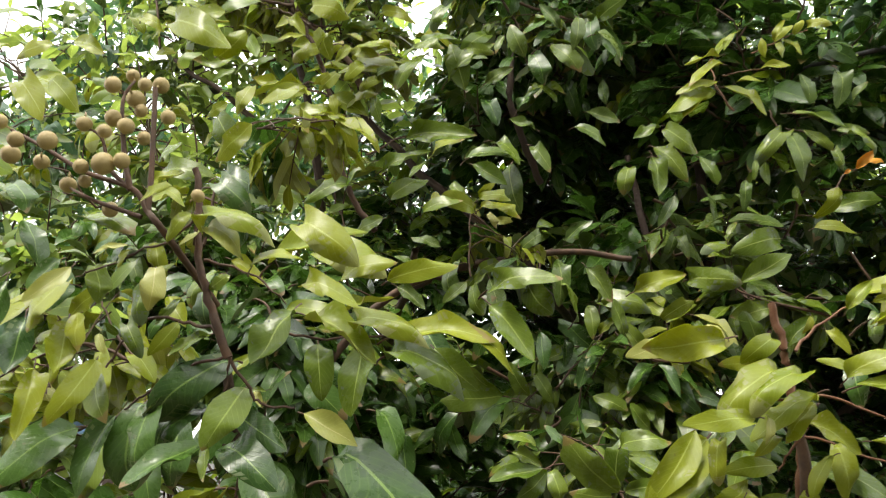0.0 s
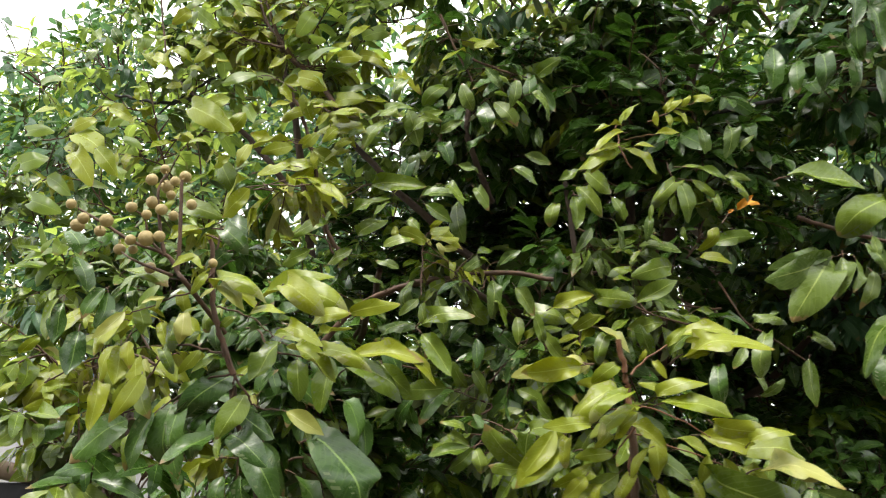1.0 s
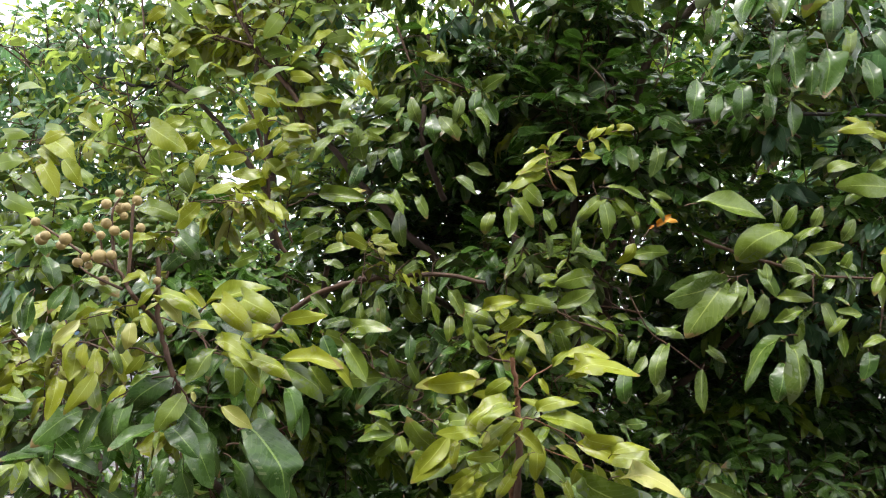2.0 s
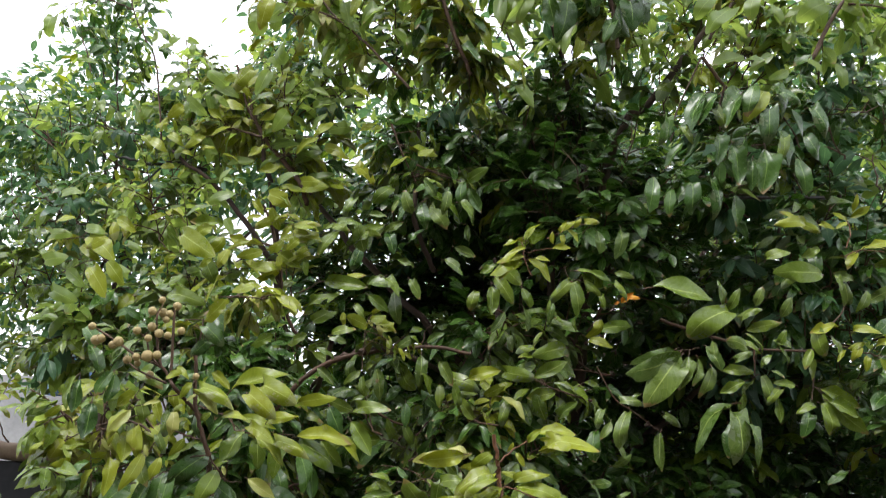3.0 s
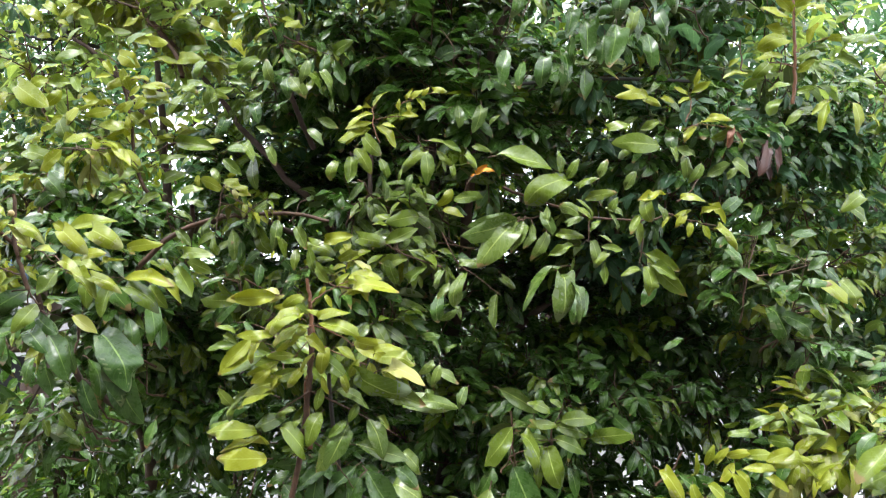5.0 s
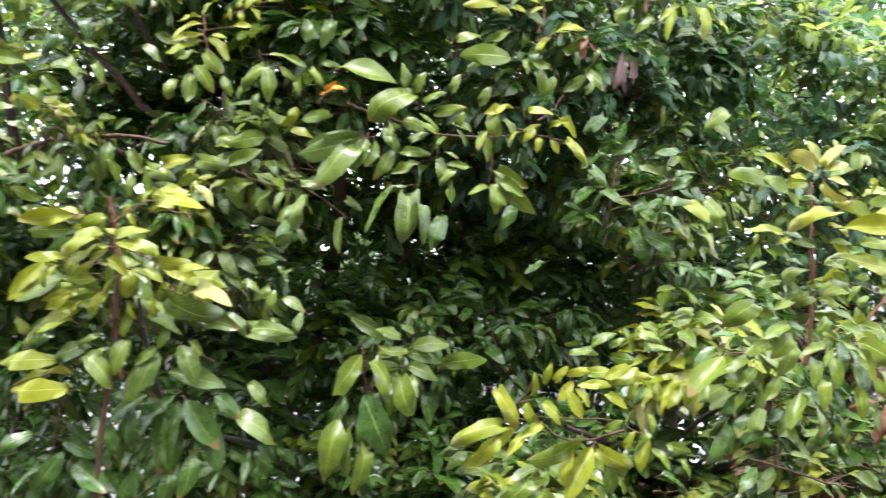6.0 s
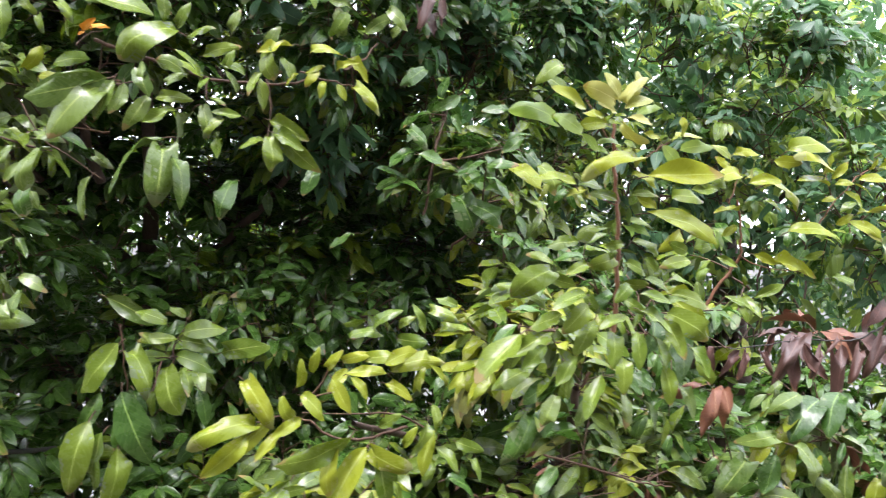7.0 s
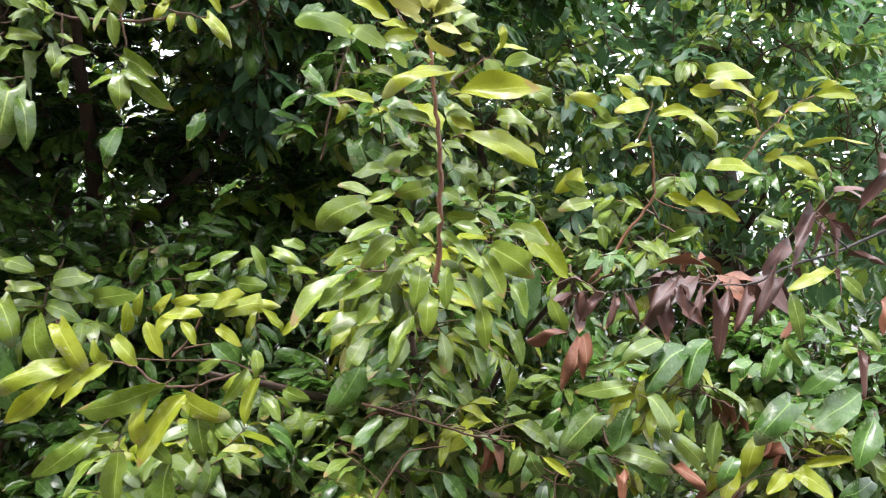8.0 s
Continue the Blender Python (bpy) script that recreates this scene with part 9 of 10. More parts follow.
spray.blade("mid", (-0.332, 1.186, 1.755), (-0.366, 1.171, 1.724))
spray.blade("mid", (-0.298, 1.163, 1.799), (-0.329, 1.156, 1.783))
spray.blade("mature", (-0.387, 1.223, 1.681), (-0.381, 1.194, 1.581), 1.1)
spray.blade("mature", (-0.338, 1.208, 1.698), (-0.334, 1.192, 1.611), 1.1)
spray.blade("mature", (-0.287, 1.204, 1.590), (-0.292, 1.186, 1.519), 1.1)
spray.blade("mature", (-0.257, 1.201, 1.647), (-0.163, 1.165, 1.554), 1.1)
spray.blade("mature", (-0.223, 1.221, 1.647), (-0.167, 1.200, 1.564))
spray.blade("mature", (-0.259, 1.203, 1.591), (-0.220, 1.190, 1.501))
spray.blade("mature", (-0.137, 1.219, 1.652), (-0.010, 1.174, 1.533), 1.1)
spray.blade("mature", (-0.149, 1.222, 1.623), (-0.048, 1.195, 1.473), 1.1)
spray.blade("mature", (-0.168, 1.239, 1.593), (-0.122, 1.211, 1.482))
spray.blade("mature", (-0.169, 1.221, 1.539), (-0.130, 1.207, 1.442))
spray.blade("mature", (-0.268, 1.212, 1.702), (-0.322, 1.185, 1.642))
spray.blade("mature", (0.030, 1.205, 1.455), (0.028, 1.190, 1.387), 1.1)
spray.blade("mature", (-0.091, 1.225, 1.598), (0.010, 1.195, 1.448), 1.1)
spray.blade("mid", (-0.354, 1.261, 1.481), (-0.381, 1.240, 1.424))
spray.blade("mid", (-0.308, 1.264, 1.441), (-0.326, 1.251, 1.398))
spray.blade("mid", (-0.265, 1.238, 1.434), (-0.243, 1.233, 1.392))
spray.blade("mid", (-0.230, 1.247, 1.462), (-0.176, 1.238, 1.423))
spray.blade("mid", (-0.172, 1.238, 1.439), (-0.147, 1.225, 1.399))
spray.blade("mid", (-0.394, 1.239, 1.552), (-0.404, 1.225, 1.509))
spray.finish(0.016)

spray = Spray(tree_b, "low spreading spray of bright fresh leaves", 386)
spray.stem([(1.604, 1.220, 1.330), (1.519, 1.226, 1.301), (1.453, 1.232, 1.304), (1.408, 1.238, 1.334), (1.352, 1.244, 1.343), (1.287, 1.250, 1.324)], 0.0034, 0.0014)
spray.stem([(1.654, 1.240, 1.318), (1.576, 1.246, 1.348), (1.499, 1.252, 1.345), (1.390, 1.258, 1.347)], 0.0028, 0.0012)
spray.stem([(1.516, 1.200, 1.284), (1.529, 1.206, 1.299), (1.532, 1.212, 1.325)], 0.0022, 0.001)
spray.blade("young", (1.308, 1.198, 1.332), (1.179, 1.178, 1.294), 0.78)
spray.blade("young", (1.329, 1.197, 1.338), (1.264, 1.176, 1.275), 0.8)
spray.blade("young", (1.296, 1.168, 1.321), (1.220, 1.150, 1.234), 0.8)
spray.blade("young", (1.393, 1.162, 1.355), (1.339, 1.145, 1.318))
spray.blade("young", (1.358, 1.175, 1.326), (1.309, 1.148, 1.273), 0.8)
spray.blade("young", (1.277, 1.193, 1.421), (1.336, 1.181, 1.326), 0.78)
spray.blade("young", (1.356, 1.176, 1.393), (1.374, 1.166, 1.344), 1.1)
spray.blade("young", (1.390, 1.167, 1.395), (1.433, 1.157, 1.346))
spray.blade("young", (1.448, 1.171, 1.427), (1.476, 1.150, 1.360))
spray.blade("young", (1.477, 1.174, 1.438), (1.550, 1.164, 1.447), 0.8)
spray.blade("young", (1.524, 1.169, 1.295), (1.606, 1.150, 1.256), 1.1)
spray.blade("young", (1.592, 1.183, 1.294), (1.619, 1.175, 1.335), 0.9)
spray.blade("young", (1.653, 1.188, 1.326), (1.619, 1.174, 1.243), 0.9)
spray.blade("young", (1.519, 1.187, 1.292), (1.434, 1.146, 1.177), 0.9)
spray.blade("young", (1.464, 1.167, 1.294), (1.444, 1.139, 1.211), 0.8)
spray.blade("mid", (1.484, 1.166, 1.315), (1.356, 1.120, 1.263), 0.8)
spray.blade("mid", (1.456, 1.174, 1.303), (1.398, 1.149, 1.264))
spray.blade("mid", (1.540, 1.168, 1.290), (1.547, 1.152, 1.181), 1.1)
spray.blade("mid", (1.655, 1.181, 1.296), (1.703, 1.158, 1.258))
spray.blade("mid", (1.644, 1.170, 1.380), (1.654, 1.154, 1.329), 1.1)
spray.blade("mid", (1.636, 1.161, 1.350), (1.604, 1.127, 1.281), 0.8)
spray.blade("mid", (1.541, 1.177, 1.335), (1.585, 1.168, 1.360))
spray.blade("mid", (1.696, 1.183, 1.307), (1.748, 1.161, 1.290))
spray.blade("mid", (1.720, 1.164, 1.280), (1.745, 1.144, 1.241), 0.8)
spray.blade("mid", (1.378, 1.159, 1.238), (1.283, 1.133, 1.142), 0.8)
spray.blade("mid", (1.405, 1.169, 1.221), (1.347, 1.154, 1.212), 0.78)
spray.blade("mid", (1.405, 1.169, 1.200), (1.427, 1.134, 1.093), 1.1)
spray.blade("mid", (1.404, 1.144, 1.196), (1.334, 1.109, 1.121), 0.8)
spray.blade("mid", (1.496, 1.174, 1.180), (1.498, 1.143, 1.071), 1.1)
spray.blade("mid", (1.468, 1.162, 1.213), (1.507, 1.141, 1.176), 1.1)
spray.blade("mid", (1.530, 1.158, 1.215), (1.545, 1.146, 1.176))
spray.blade("mid", (1.377, 1.163, 1.201), (1.347, 1.138, 1.154), 0.9)
spray.blade("mid", (1.572, 1.148, 1.239), (1.591, 1.141, 1.198))
spray.blade("young", (1.377, 1.260, 1.396), (1.386, 1.246, 1.458), 0.9)
spray.blade("young", (1.409, 1.242, 1.431), (1.419, 1.225, 1.486), 0.9)
spray.blade("young", (1.439, 1.265, 1.430), (1.461, 1.254, 1.479), 0.9)
spray.blade("young", (1.469, 1.270, 1.452), (1.528, 1.253, 1.468), 0.8)
spray.blade("young", (1.515, 1.260, 1.454), (1.600, 1.246, 1.457), 0.8)
spray.blade("young", (1.555, 1.230, 1.452), (1.611, 1.214, 1.488))
spray.blade("young", (1.570, 1.259, 1.433), (1.668, 1.242, 1.465), 0.8)
spray.blade("young", (1.487, 1.249, 1.421), (1.525, 1.237, 1.383))
spray.blade("young", (1.478, 1.240, 1.438), (1.445, 1.224, 1.392))
spray.blade("young", (1.615, 1.253, 1.452), (1.678, 1.241, 1.454), 0.8)
spray.blade("young", (1.555, 1.234, 1.413), (1.613, 1.221, 1.389))
spray.blade("young", (1.629, 1.243, 1.393), (1.637, 1.228, 1.449))
spray.blade("young", (1.684, 1.237, 1.406), (1.644, 1.225, 1.453))
spray.blade("young", (1.715, 1.238, 1.439), (1.691, 1.228, 1.399))
spray.blade("mid", (1.512, 1.303, 1.536), (1.468, 1.296, 1.523), 0.8)
spray.blade("mid", (1.529, 1.282, 1.520), (1.590, 1.266, 1.557), 0.9)
spray.blade("mid", (1.583, 1.288, 1.521), (1.620, 1.277, 1.546))
spray.blade("mid", (1.639, 1.287, 1.512), (1.605, 1.277, 1.569))
spray.blade("mid", (1.647, 1.302, 1.557), (1.710, 1.278, 1.535))
spray.blade("mid", (1.668, 1.315, 1.512), (1.742, 1.297, 1.526), 0.8)
spray.blade("mid", (1.482, 1.296, 1.496), (1.554, 1.287, 1.510), 0.8)
spray.blade("mid", (1.583, 1.291, 1.499), (1.644, 1.279, 1.489))
spray.blade("mid", (1.712, 1.318, 1.570), (1.665, 1.311, 1.581))
spray.blade("mid", (1.714, 1.318, 1.478), (1.738, 1.308, 1.516))
spray.finish(0.008)

spray = Spray(tree_b, "spray of rounded glossy leaves above a dark hollow", 1073)
spray.stem([(1.072, 1.600, 1.393), (1.070, 1.606, 1.446), (1.090, 1.612, 1.486), (1.106, 1.618, 1.534)], 0.003, 0.0016)
spray.stem([(1.083, 1.580, 1.421), (1.013, 1.586, 1.412)], 0.002, 0.001)
spray.blade("mid", (1.095, 1.587, 1.474), (1.196, 1.572, 1.491), 1.1)
spray.blade("mid", (1.080, 1.609, 1.453), (1.175, 1.596, 1.428))
spray.blade("mid", (1.077, 1.593, 1.420), (1.172, 1.573, 1.389), 1.1)
spray.blade("mid", (1.080, 1.578, 1.461), (0.993, 1.564, 1.452), 0.9)
spray.blade("mid", (1.061, 1.609, 1.412), (0.973, 1.580, 1.405))
spray.blade("mid", (1.060, 1.599, 1.393), (1.086, 1.563, 1.280), 1.1)
spray.blade("mid", (1.055, 1.574, 1.499), (0.985, 1.552, 1.518), 1.1)
spray.blade("mid", (1.094, 1.600, 1.513), (1.056, 1.593, 1.533), 1.1)
spray.blade("mid", (1.180, 1.588, 1.430), (1.294, 1.553, 1.469))
spray.blade("mid", (1.053, 1.583, 1.433), (0.995, 1.561, 1.474))
spray.blade("mid", (1.044, 1.577, 1.401), (1.036, 1.567, 1.367))
spray.blade("mid", (1.038, 1.581, 1.341), (1.033, 1.567, 1.281))
spray.blade("mature", (1.017, 1.615, 1.270), (1.055, 1.597, 1.218))
spray.blade("mature", (0.975, 1.630, 1.334), (0.977, 1.606, 1.225), 1.1)
spray.blade("mature", (1.128, 1.627, 1.338), (1.165, 1.611, 1.256))
spray.finish(0.013)

spray = Spray(tree_b, "tall young shoot with pale yellow leaves at its tip", 458)
spray.stem([(1.948, 1.030, 1.927), (1.953, 1.036, 1.871), (1.962, 1.042, 1.806), (1.971, 1.048, 1.730), (1.973, 1.054, 1.663), (1.974, 1.060, 1.596), (1.969, 1.066, 1.518)], 0.003, 0.0052)
spray.stem([(1.951, 1.000, 1.872), (1.927, 1.006, 1.901), (1.907, 1.012, 1.939), (1.888, 1.018, 1.973)], 0.0016, 0.001)
spray.stem([(1.980, 1.000, 1.850), (2.007, 1.006, 1.871), (2.049, 1.012, 1.898)], 0.0016, 0.001)
spray.stem([(1.949, 1.000, 1.775), (1.921, 1.006, 1.784)], 0.0016, 0.001)
spray.blade("yellow", (1.944, 0.992, 1.962), (1.909, 0.982, 2.011), 1.1)
spray.blade("yellow", (1.953, 0.982, 1.955), (1.990, 0.966, 2.004), 1.1)
spray.blade("yellow", (1.948, 0.976, 1.948), (2.000, 0.970, 1.962), 1.1)
spray.blade("yellow", (1.951, 0.967, 1.928), (1.993, 0.956, 1.913), 1.1)
spray.blade("yellow", (1.944, 0.968, 1.923), (1.984, 0.953, 1.881), 1.1)
spray.blade("yellow", (1.935, 0.980, 1.940), (1.895, 0.966, 1.947), 1.1)
spray.blade("yellow", (1.957, 0.994, 1.968), (1.975, 0.978, 2.017), 1.1)
spray.blade("yellow", (1.929, 0.975, 1.961), (1.870, 0.968, 1.989), 1.1)
spray.blade("young", (1.880, 0.992, 1.946), (1.808, 0.964, 1.965), 1.1)
spray.blade("young", (1.926, 1.007, 1.924), (1.863, 0.995, 1.923), 1.1)
spray.blade("young", (1.908, 0.976, 1.928), (1.867, 0.958, 1.927))
spray.blade("young", (2.029, 1.000, 1.898), (1.991, 0.989, 1.905), 1.1)
spray.blade("young", (2.048, 1.000, 1.899), (2.105, 0.990, 1.904))
spray.blade("young", (2.061, 0.992, 1.907), (2.064, 0.980, 1.941), 0.8)
spray.blade("young", (1.984, 0.994, 1.849), (1.869, 0.974, 1.819), 0.8)
spray.blade("young", (1.997, 0.975, 1.827), (2.122, 0.934, 1.816), 0.8)
spray.blade("young", (1.976, 1.005, 1.832), (2.024, 0.997, 1.811), 0.78)
spray.blade("young", (1.857, 0.970, 1.803), (1.771, 0.957, 1.807), 0.8)
spray.blade("young", (1.810, 1.001, 1.807), (1.796, 0.993, 1.773), 0.9)
spray.blade("young", (1.884, 0.988, 1.798), (1.844, 0.970, 1.782))
spray.blade("young", (2.005, 0.994, 1.762), (2.125, 0.968, 1.720), 0.78)
spray.blade("young", (2.024, 0.998, 1.772), (1.980, 0.992, 1.786))
spray.blade("fresh", (1.817, 0.991, 1.915), (1.732, 0.959, 1.933))
spray.blade("fresh", (1.872, 0.987, 1.898), (1.809, 0.977, 1.924), 1.1)
spray.blade("fresh", (1.946, 1.001, 1.881), (1.903, 0.991, 1.888), 1.1)
spray.blade("fresh", (2.041, 1.019, 1.894), (2.074, 1.011, 1.851), 1.1)
spray.blade("fresh", (2.073, 1.012, 1.885), (2.130, 0.998, 1.894), 1.1)
spray.blade("fresh", (1.982, 1.012, 1.942), (2.024, 1.000, 1.962))
spray.blade("fresh", (1.909, 1.007, 1.872), (1.877, 0.997, 1.900), 1.1)
spray.blade("fresh", (1.955, 0.989, 1.888), (1.976, 0.983, 1.877))
spray.blade("mid", (1.930, 1.032, 1.803), (1.881, 1.020, 1.809))
spray.blade("mid", (1.949, 1.009, 1.785), (1.890, 0.992, 1.800))
spray.blade("mid", (1.977, 1.004, 1.795), (2.025, 0.992, 1.795), 0.8)
spray.blade("mid", (2.036, 1.023, 1.758), (2.083, 1.007, 1.767))
spray.blade("mid", (2.063, 1.024, 1.797), (2.121, 1.010, 1.787))
spray.blade("mid", (2.097, 1.001, 1.841), (2.159, 0.992, 1.822))
spray.blade("mid", (1.865, 1.014, 1.797), (1.896, 1.005, 1.762))
spray.blade("mid", (1.942, 1.023, 1.726), (1.874, 1.008, 1.712), 0.8)
spray.blade("mid", (1.932, 1.030, 1.741), (1.892, 1.017, 1.752))
spray.blade("mid", (1.990, 1.026, 1.709), (2.038, 1.007, 1.689), 0.8)
spray.blade("mid", (2.009, 1.021, 1.681), (2.034, 1.011, 1.656))
spray.blade("mid", (1.952, 1.012, 1.697), (1.933, 1.007, 1.667))
spray.blade("mid", (1.886, 1.032, 1.706), (1.828, 1.014, 1.688))
spray.blade("mid", (1.897, 1.004, 1.667), (1.850, 0.981, 1.644))
spray.blade("mid", (1.953, 1.023, 1.679), (1.894, 1.003, 1.666))
spray.blade("mid", (1.899, 0.998, 1.592), (1.844, 0.984, 1.543))
spray.blade("mid", (1.919, 1.020, 1.565), (1.891, 1.006, 1.496), 1.1)
spray.blade("mid", (1.942, 0.995, 1.547), (1.929, 0.962, 1.482), 1.1)
spray.blade("mid", (1.991, 0.985, 1.586), (2.048, 0.964, 1.549), 1.1)
spray.blade("mid", (2.041, 0.999, 1.569), (2.087, 0.981, 1.503), 1.1)
spray.blade("mid", (2.059, 1.017, 1.579), (2.136, 0.993, 1.542), 1.1)
spray.blade("mid", (2.011, 0.980, 1.541), (2.030, 0.960, 1.476), 1.1)
spray.blade("mid", (1.983, 0.980, 1.549), (1.993, 0.955, 1.484))
spray.blade("mid", (1.933, 1.015, 1.463), (1.906, 0.979, 1.389), 1.1)
spray.blade("mid", (1.957, 0.982, 1.503), (1.949, 0.957, 1.438))
spray.blade("mid", (1.890, 0.992, 1.610), (1.816, 0.969, 1.588))
spray.blade("mid", (1.845, 0.992, 1.572), (1.790, 0.977, 1.542))
spray.blade("mid", (1.964, 0.985, 1.576), (1.917, 0.966, 1.546))
spray.blade("mid", (1.990, 0.984, 1.613), (2.037, 0.960, 1.595))
spray.blade("mid", (2.085, 0.982, 1.524), (2.111, 0.952, 1.470))
spray.blade("mid", (2.040, 0.988, 1.486), (2.060, 0.976, 1.420), 1.1)
spray.blade("mid", (1.883, 1.010, 1.499), (1.848, 0.988, 1.442))
spray.blade("mid", (1.827, 1.011, 1.516), (1.783, 0.990, 1.468))
spray.blade("mid", (1.974, 1.005, 1.744), (2.018, 0.998, 1.730))
spray.blade("mid", (1.966, 1.007, 1.706), (1.927, 0.995, 1.694))
spray.blade("mid", (1.975, 1.018, 1.670), (2.011, 1.013, 1.646), 1.1)
spray.blade("mid", (1.970, 0.983, 1.631), (1.934, 0.966, 1.600), 1.1)
spray.blade("mid", (1.974, 1.017, 1.604), (2.008, 1.005, 1.576))
spray.blade("olive", (1.923, 1.058, 1.420), (1.905, 1.039, 1.362), 1.1)
spray.blade("olive", (1.980, 1.046, 1.433), (1.991, 1.026, 1.366), 1.1)
spray.blade("olive", (2.029, 1.054, 1.414), (2.051, 1.044, 1.345), 1.1)
spray.blade("olive", (1.856, 1.042, 1.420), (1.830, 1.018, 1.364))
spray.blade("olive", (2.095, 1.040, 1.446), (2.124, 1.021, 1.389))
spray.blade("mid", (1.848, 1.070, 1.651), (1.760, 1.047, 1.611), 1.1)
spray.blade("mid", (1.857, 1.086, 1.662), (1.796, 1.063, 1.678))
spray.blade("mid", (1.847, 1.098, 1.642), (1.900, 1.082, 1.617))
spray.blade("mid", (1.917, 1.068, 1.614), (1.939, 1.057, 1.573), 1.1)
spray.blade("mid", (1.984, 1.062, 1.635), (2.035, 1.052, 1.631))
spray.blade("mid", (2.040, 1.083, 1.643), (2.085, 1.067, 1.618))
spray.blade("mid", (1.994, 1.070, 1.665), (2.024, 1.064, 1.671))
spray.blade("mid", (2.064, 1.064, 1.599), (2.114, 1.054, 1.610))
spray.blade("mid", (2.095, 1.080, 1.615), (2.166, 1.064, 1.591))
spray.blade("mid", (1.878, 1.095, 1.594), (1.921, 1.075, 1.543))
spray.blade("mid", (1.801, 1.074, 1.601), (1.843, 1.062, 1.581))
spray.blade("mid", (2.034, 1.062, 1.588), (2.004, 1.043, 1.547))
spray.finish(0.007, mat=SHOOT)

spray = Spray(tree_b, "yellow-green young shoot in front of dark foliage", 491)
spray.stem([(2.486, 1.550, 1.863), (2.497, 1.556, 1.784), (2.501, 1.562, 1.717), (2.456, 1.568, 1.648), (2.405, 1.574, 1.572), (2.354, 1.580, 1.509)], 0.0025, 0.0055)
spray.stem([(2.698, 1.530, 1.801), (2.740, 1.536, 1.857), (2.783, 1.542, 1.900), (2.826, 1.548, 1.943), (2.883, 1.554, 1.974)], 0.0022, 0.0012)
spray.stem([(2.743, 1.530, 1.876), (2.731, 1.536, 1.924), (2.726, 1.542, 1.952)], 0.0016, 0.001)
spray.stem([(2.456, 1.540, 1.854), (2.477, 1.546, 1.903), (2.491, 1.552, 1.945)], 0.0018, 0.001)
spray.stem([(2.500, 1.560, 1.717), (2.564, 1.566, 1.692), (2.678, 1.572, 1.682)], 0.0022, 0.001)
spray.blade("young", (2.450, 1.530, 1.965), (2.388, 1.520, 1.994))
spray.blade("young", (2.456, 1.529, 1.979), (2.520, 1.520, 1.988), 1.1)
spray.blade("young", (2.444, 1.509, 1.934), (2.392, 1.502, 1.956), 1.1)
spray.blade("young", (2.471, 1.508, 1.922), (2.384, 1.492, 1.908), 1.1)
spray.blade("young", (2.490, 1.526, 1.913), (2.509, 1.512, 1.969), 1.1)
spray.blade("young", (2.490, 1.504, 1.902), (2.566, 1.485, 1.918), 1.1)
spray.blade("young", (2.567, 1.519, 1.968), (2.638, 1.508, 1.960))
spray.blade("young", (2.607, 1.520, 1.996), (2.717, 1.501, 1.996))
spray.blade("young", (2.705, 1.508, 1.938), (2.605, 1.492, 1.980))
spray.blade("young", (2.727, 1.526, 1.909), (2.616, 1.504, 1.925), 0.9)
spray.blade("young", (2.730, 1.537, 1.958), (2.736, 1.532, 1.999), 0.9)
spray.blade("young", (2.744, 1.536, 1.931), (2.787, 1.520, 1.972))
spray.blade("young", (2.748, 1.529, 1.916), (2.793, 1.515, 1.916), 1.1)
spray.blade("young", (2.732, 1.506, 1.879), (2.695, 1.497, 1.860), 1.1)
spray.blade("young", (2.806, 1.536, 1.920), (2.856, 1.530, 1.887), 1.1)
spray.blade("young", (2.814, 1.524, 1.931), (2.887, 1.502, 1.930))
spray.blade("young", (2.834, 1.512, 1.957), (2.853, 1.502, 1.988))
spray.blade("young", (2.881, 1.536, 1.970), (2.967, 1.521, 1.979))
spray.blade("young", (2.871, 1.506, 1.983), (2.910, 1.500, 2.000))
spray.blade("young", (2.778, 1.533, 1.898), (2.826, 1.524, 1.865), 1.1)
spray.blade("young", (2.525, 1.533, 1.722), (2.581, 1.522, 1.698))
spray.blade("young", (2.575, 1.557, 1.705), (2.706, 1.539, 1.667), 0.8)
spray.blade("young", (2.613, 1.521, 1.784), (2.732, 1.486, 1.776))
spray.blade("young", (2.848, 1.533, 1.840), (2.989, 1.510, 1.854), 0.78)
spray.blade("young", (2.834, 1.559, 1.843), (2.898, 1.550, 1.853))
spray.blade("young", (2.783, 1.523, 1.817), (2.864, 1.499, 1.784), 0.9)
spray.blade("young", (2.752, 1.530, 1.810), (2.799, 1.523, 1.836))
spray.blade("young", (2.490, 1.558, 1.797), (2.447, 1.551, 1.761))
spray.blade("young", (2.495, 1.556, 1.838), (2.416, 1.545, 1.825), 1.1)
spray.blade("young", (2.547, 1.532, 1.903), (2.636, 1.519, 1.838), 0.9)
spray.blade("young", (2.360, 1.542, 1.931), (2.289, 1.528, 1.950))
spray.blade("young", (2.323, 1.536, 1.776), (2.255, 1.521, 1.722))
spray.blade("mid", (2.334, 1.522, 1.722), (2.275, 1.505, 1.739), 1.1)
spray.blade("mid", (2.407, 1.547, 1.740), (2.362, 1.536, 1.723), 1.1)
spray.blade("mid", (2.353, 1.543, 1.697), (2.268, 1.533, 1.673), 1.1)
spray.blade("mid", (2.395, 1.520, 1.677), (2.359, 1.514, 1.648), 1.1)
spray.blade("mid", (2.413, 1.516, 1.711), (2.464, 1.497, 1.691))
spray.blade("mid", (2.376, 1.546, 1.645), (2.373, 1.529, 1.589), 1.1)
spray.blade("mid", (2.406, 1.532, 1.652), (2.398, 1.528, 1.617))
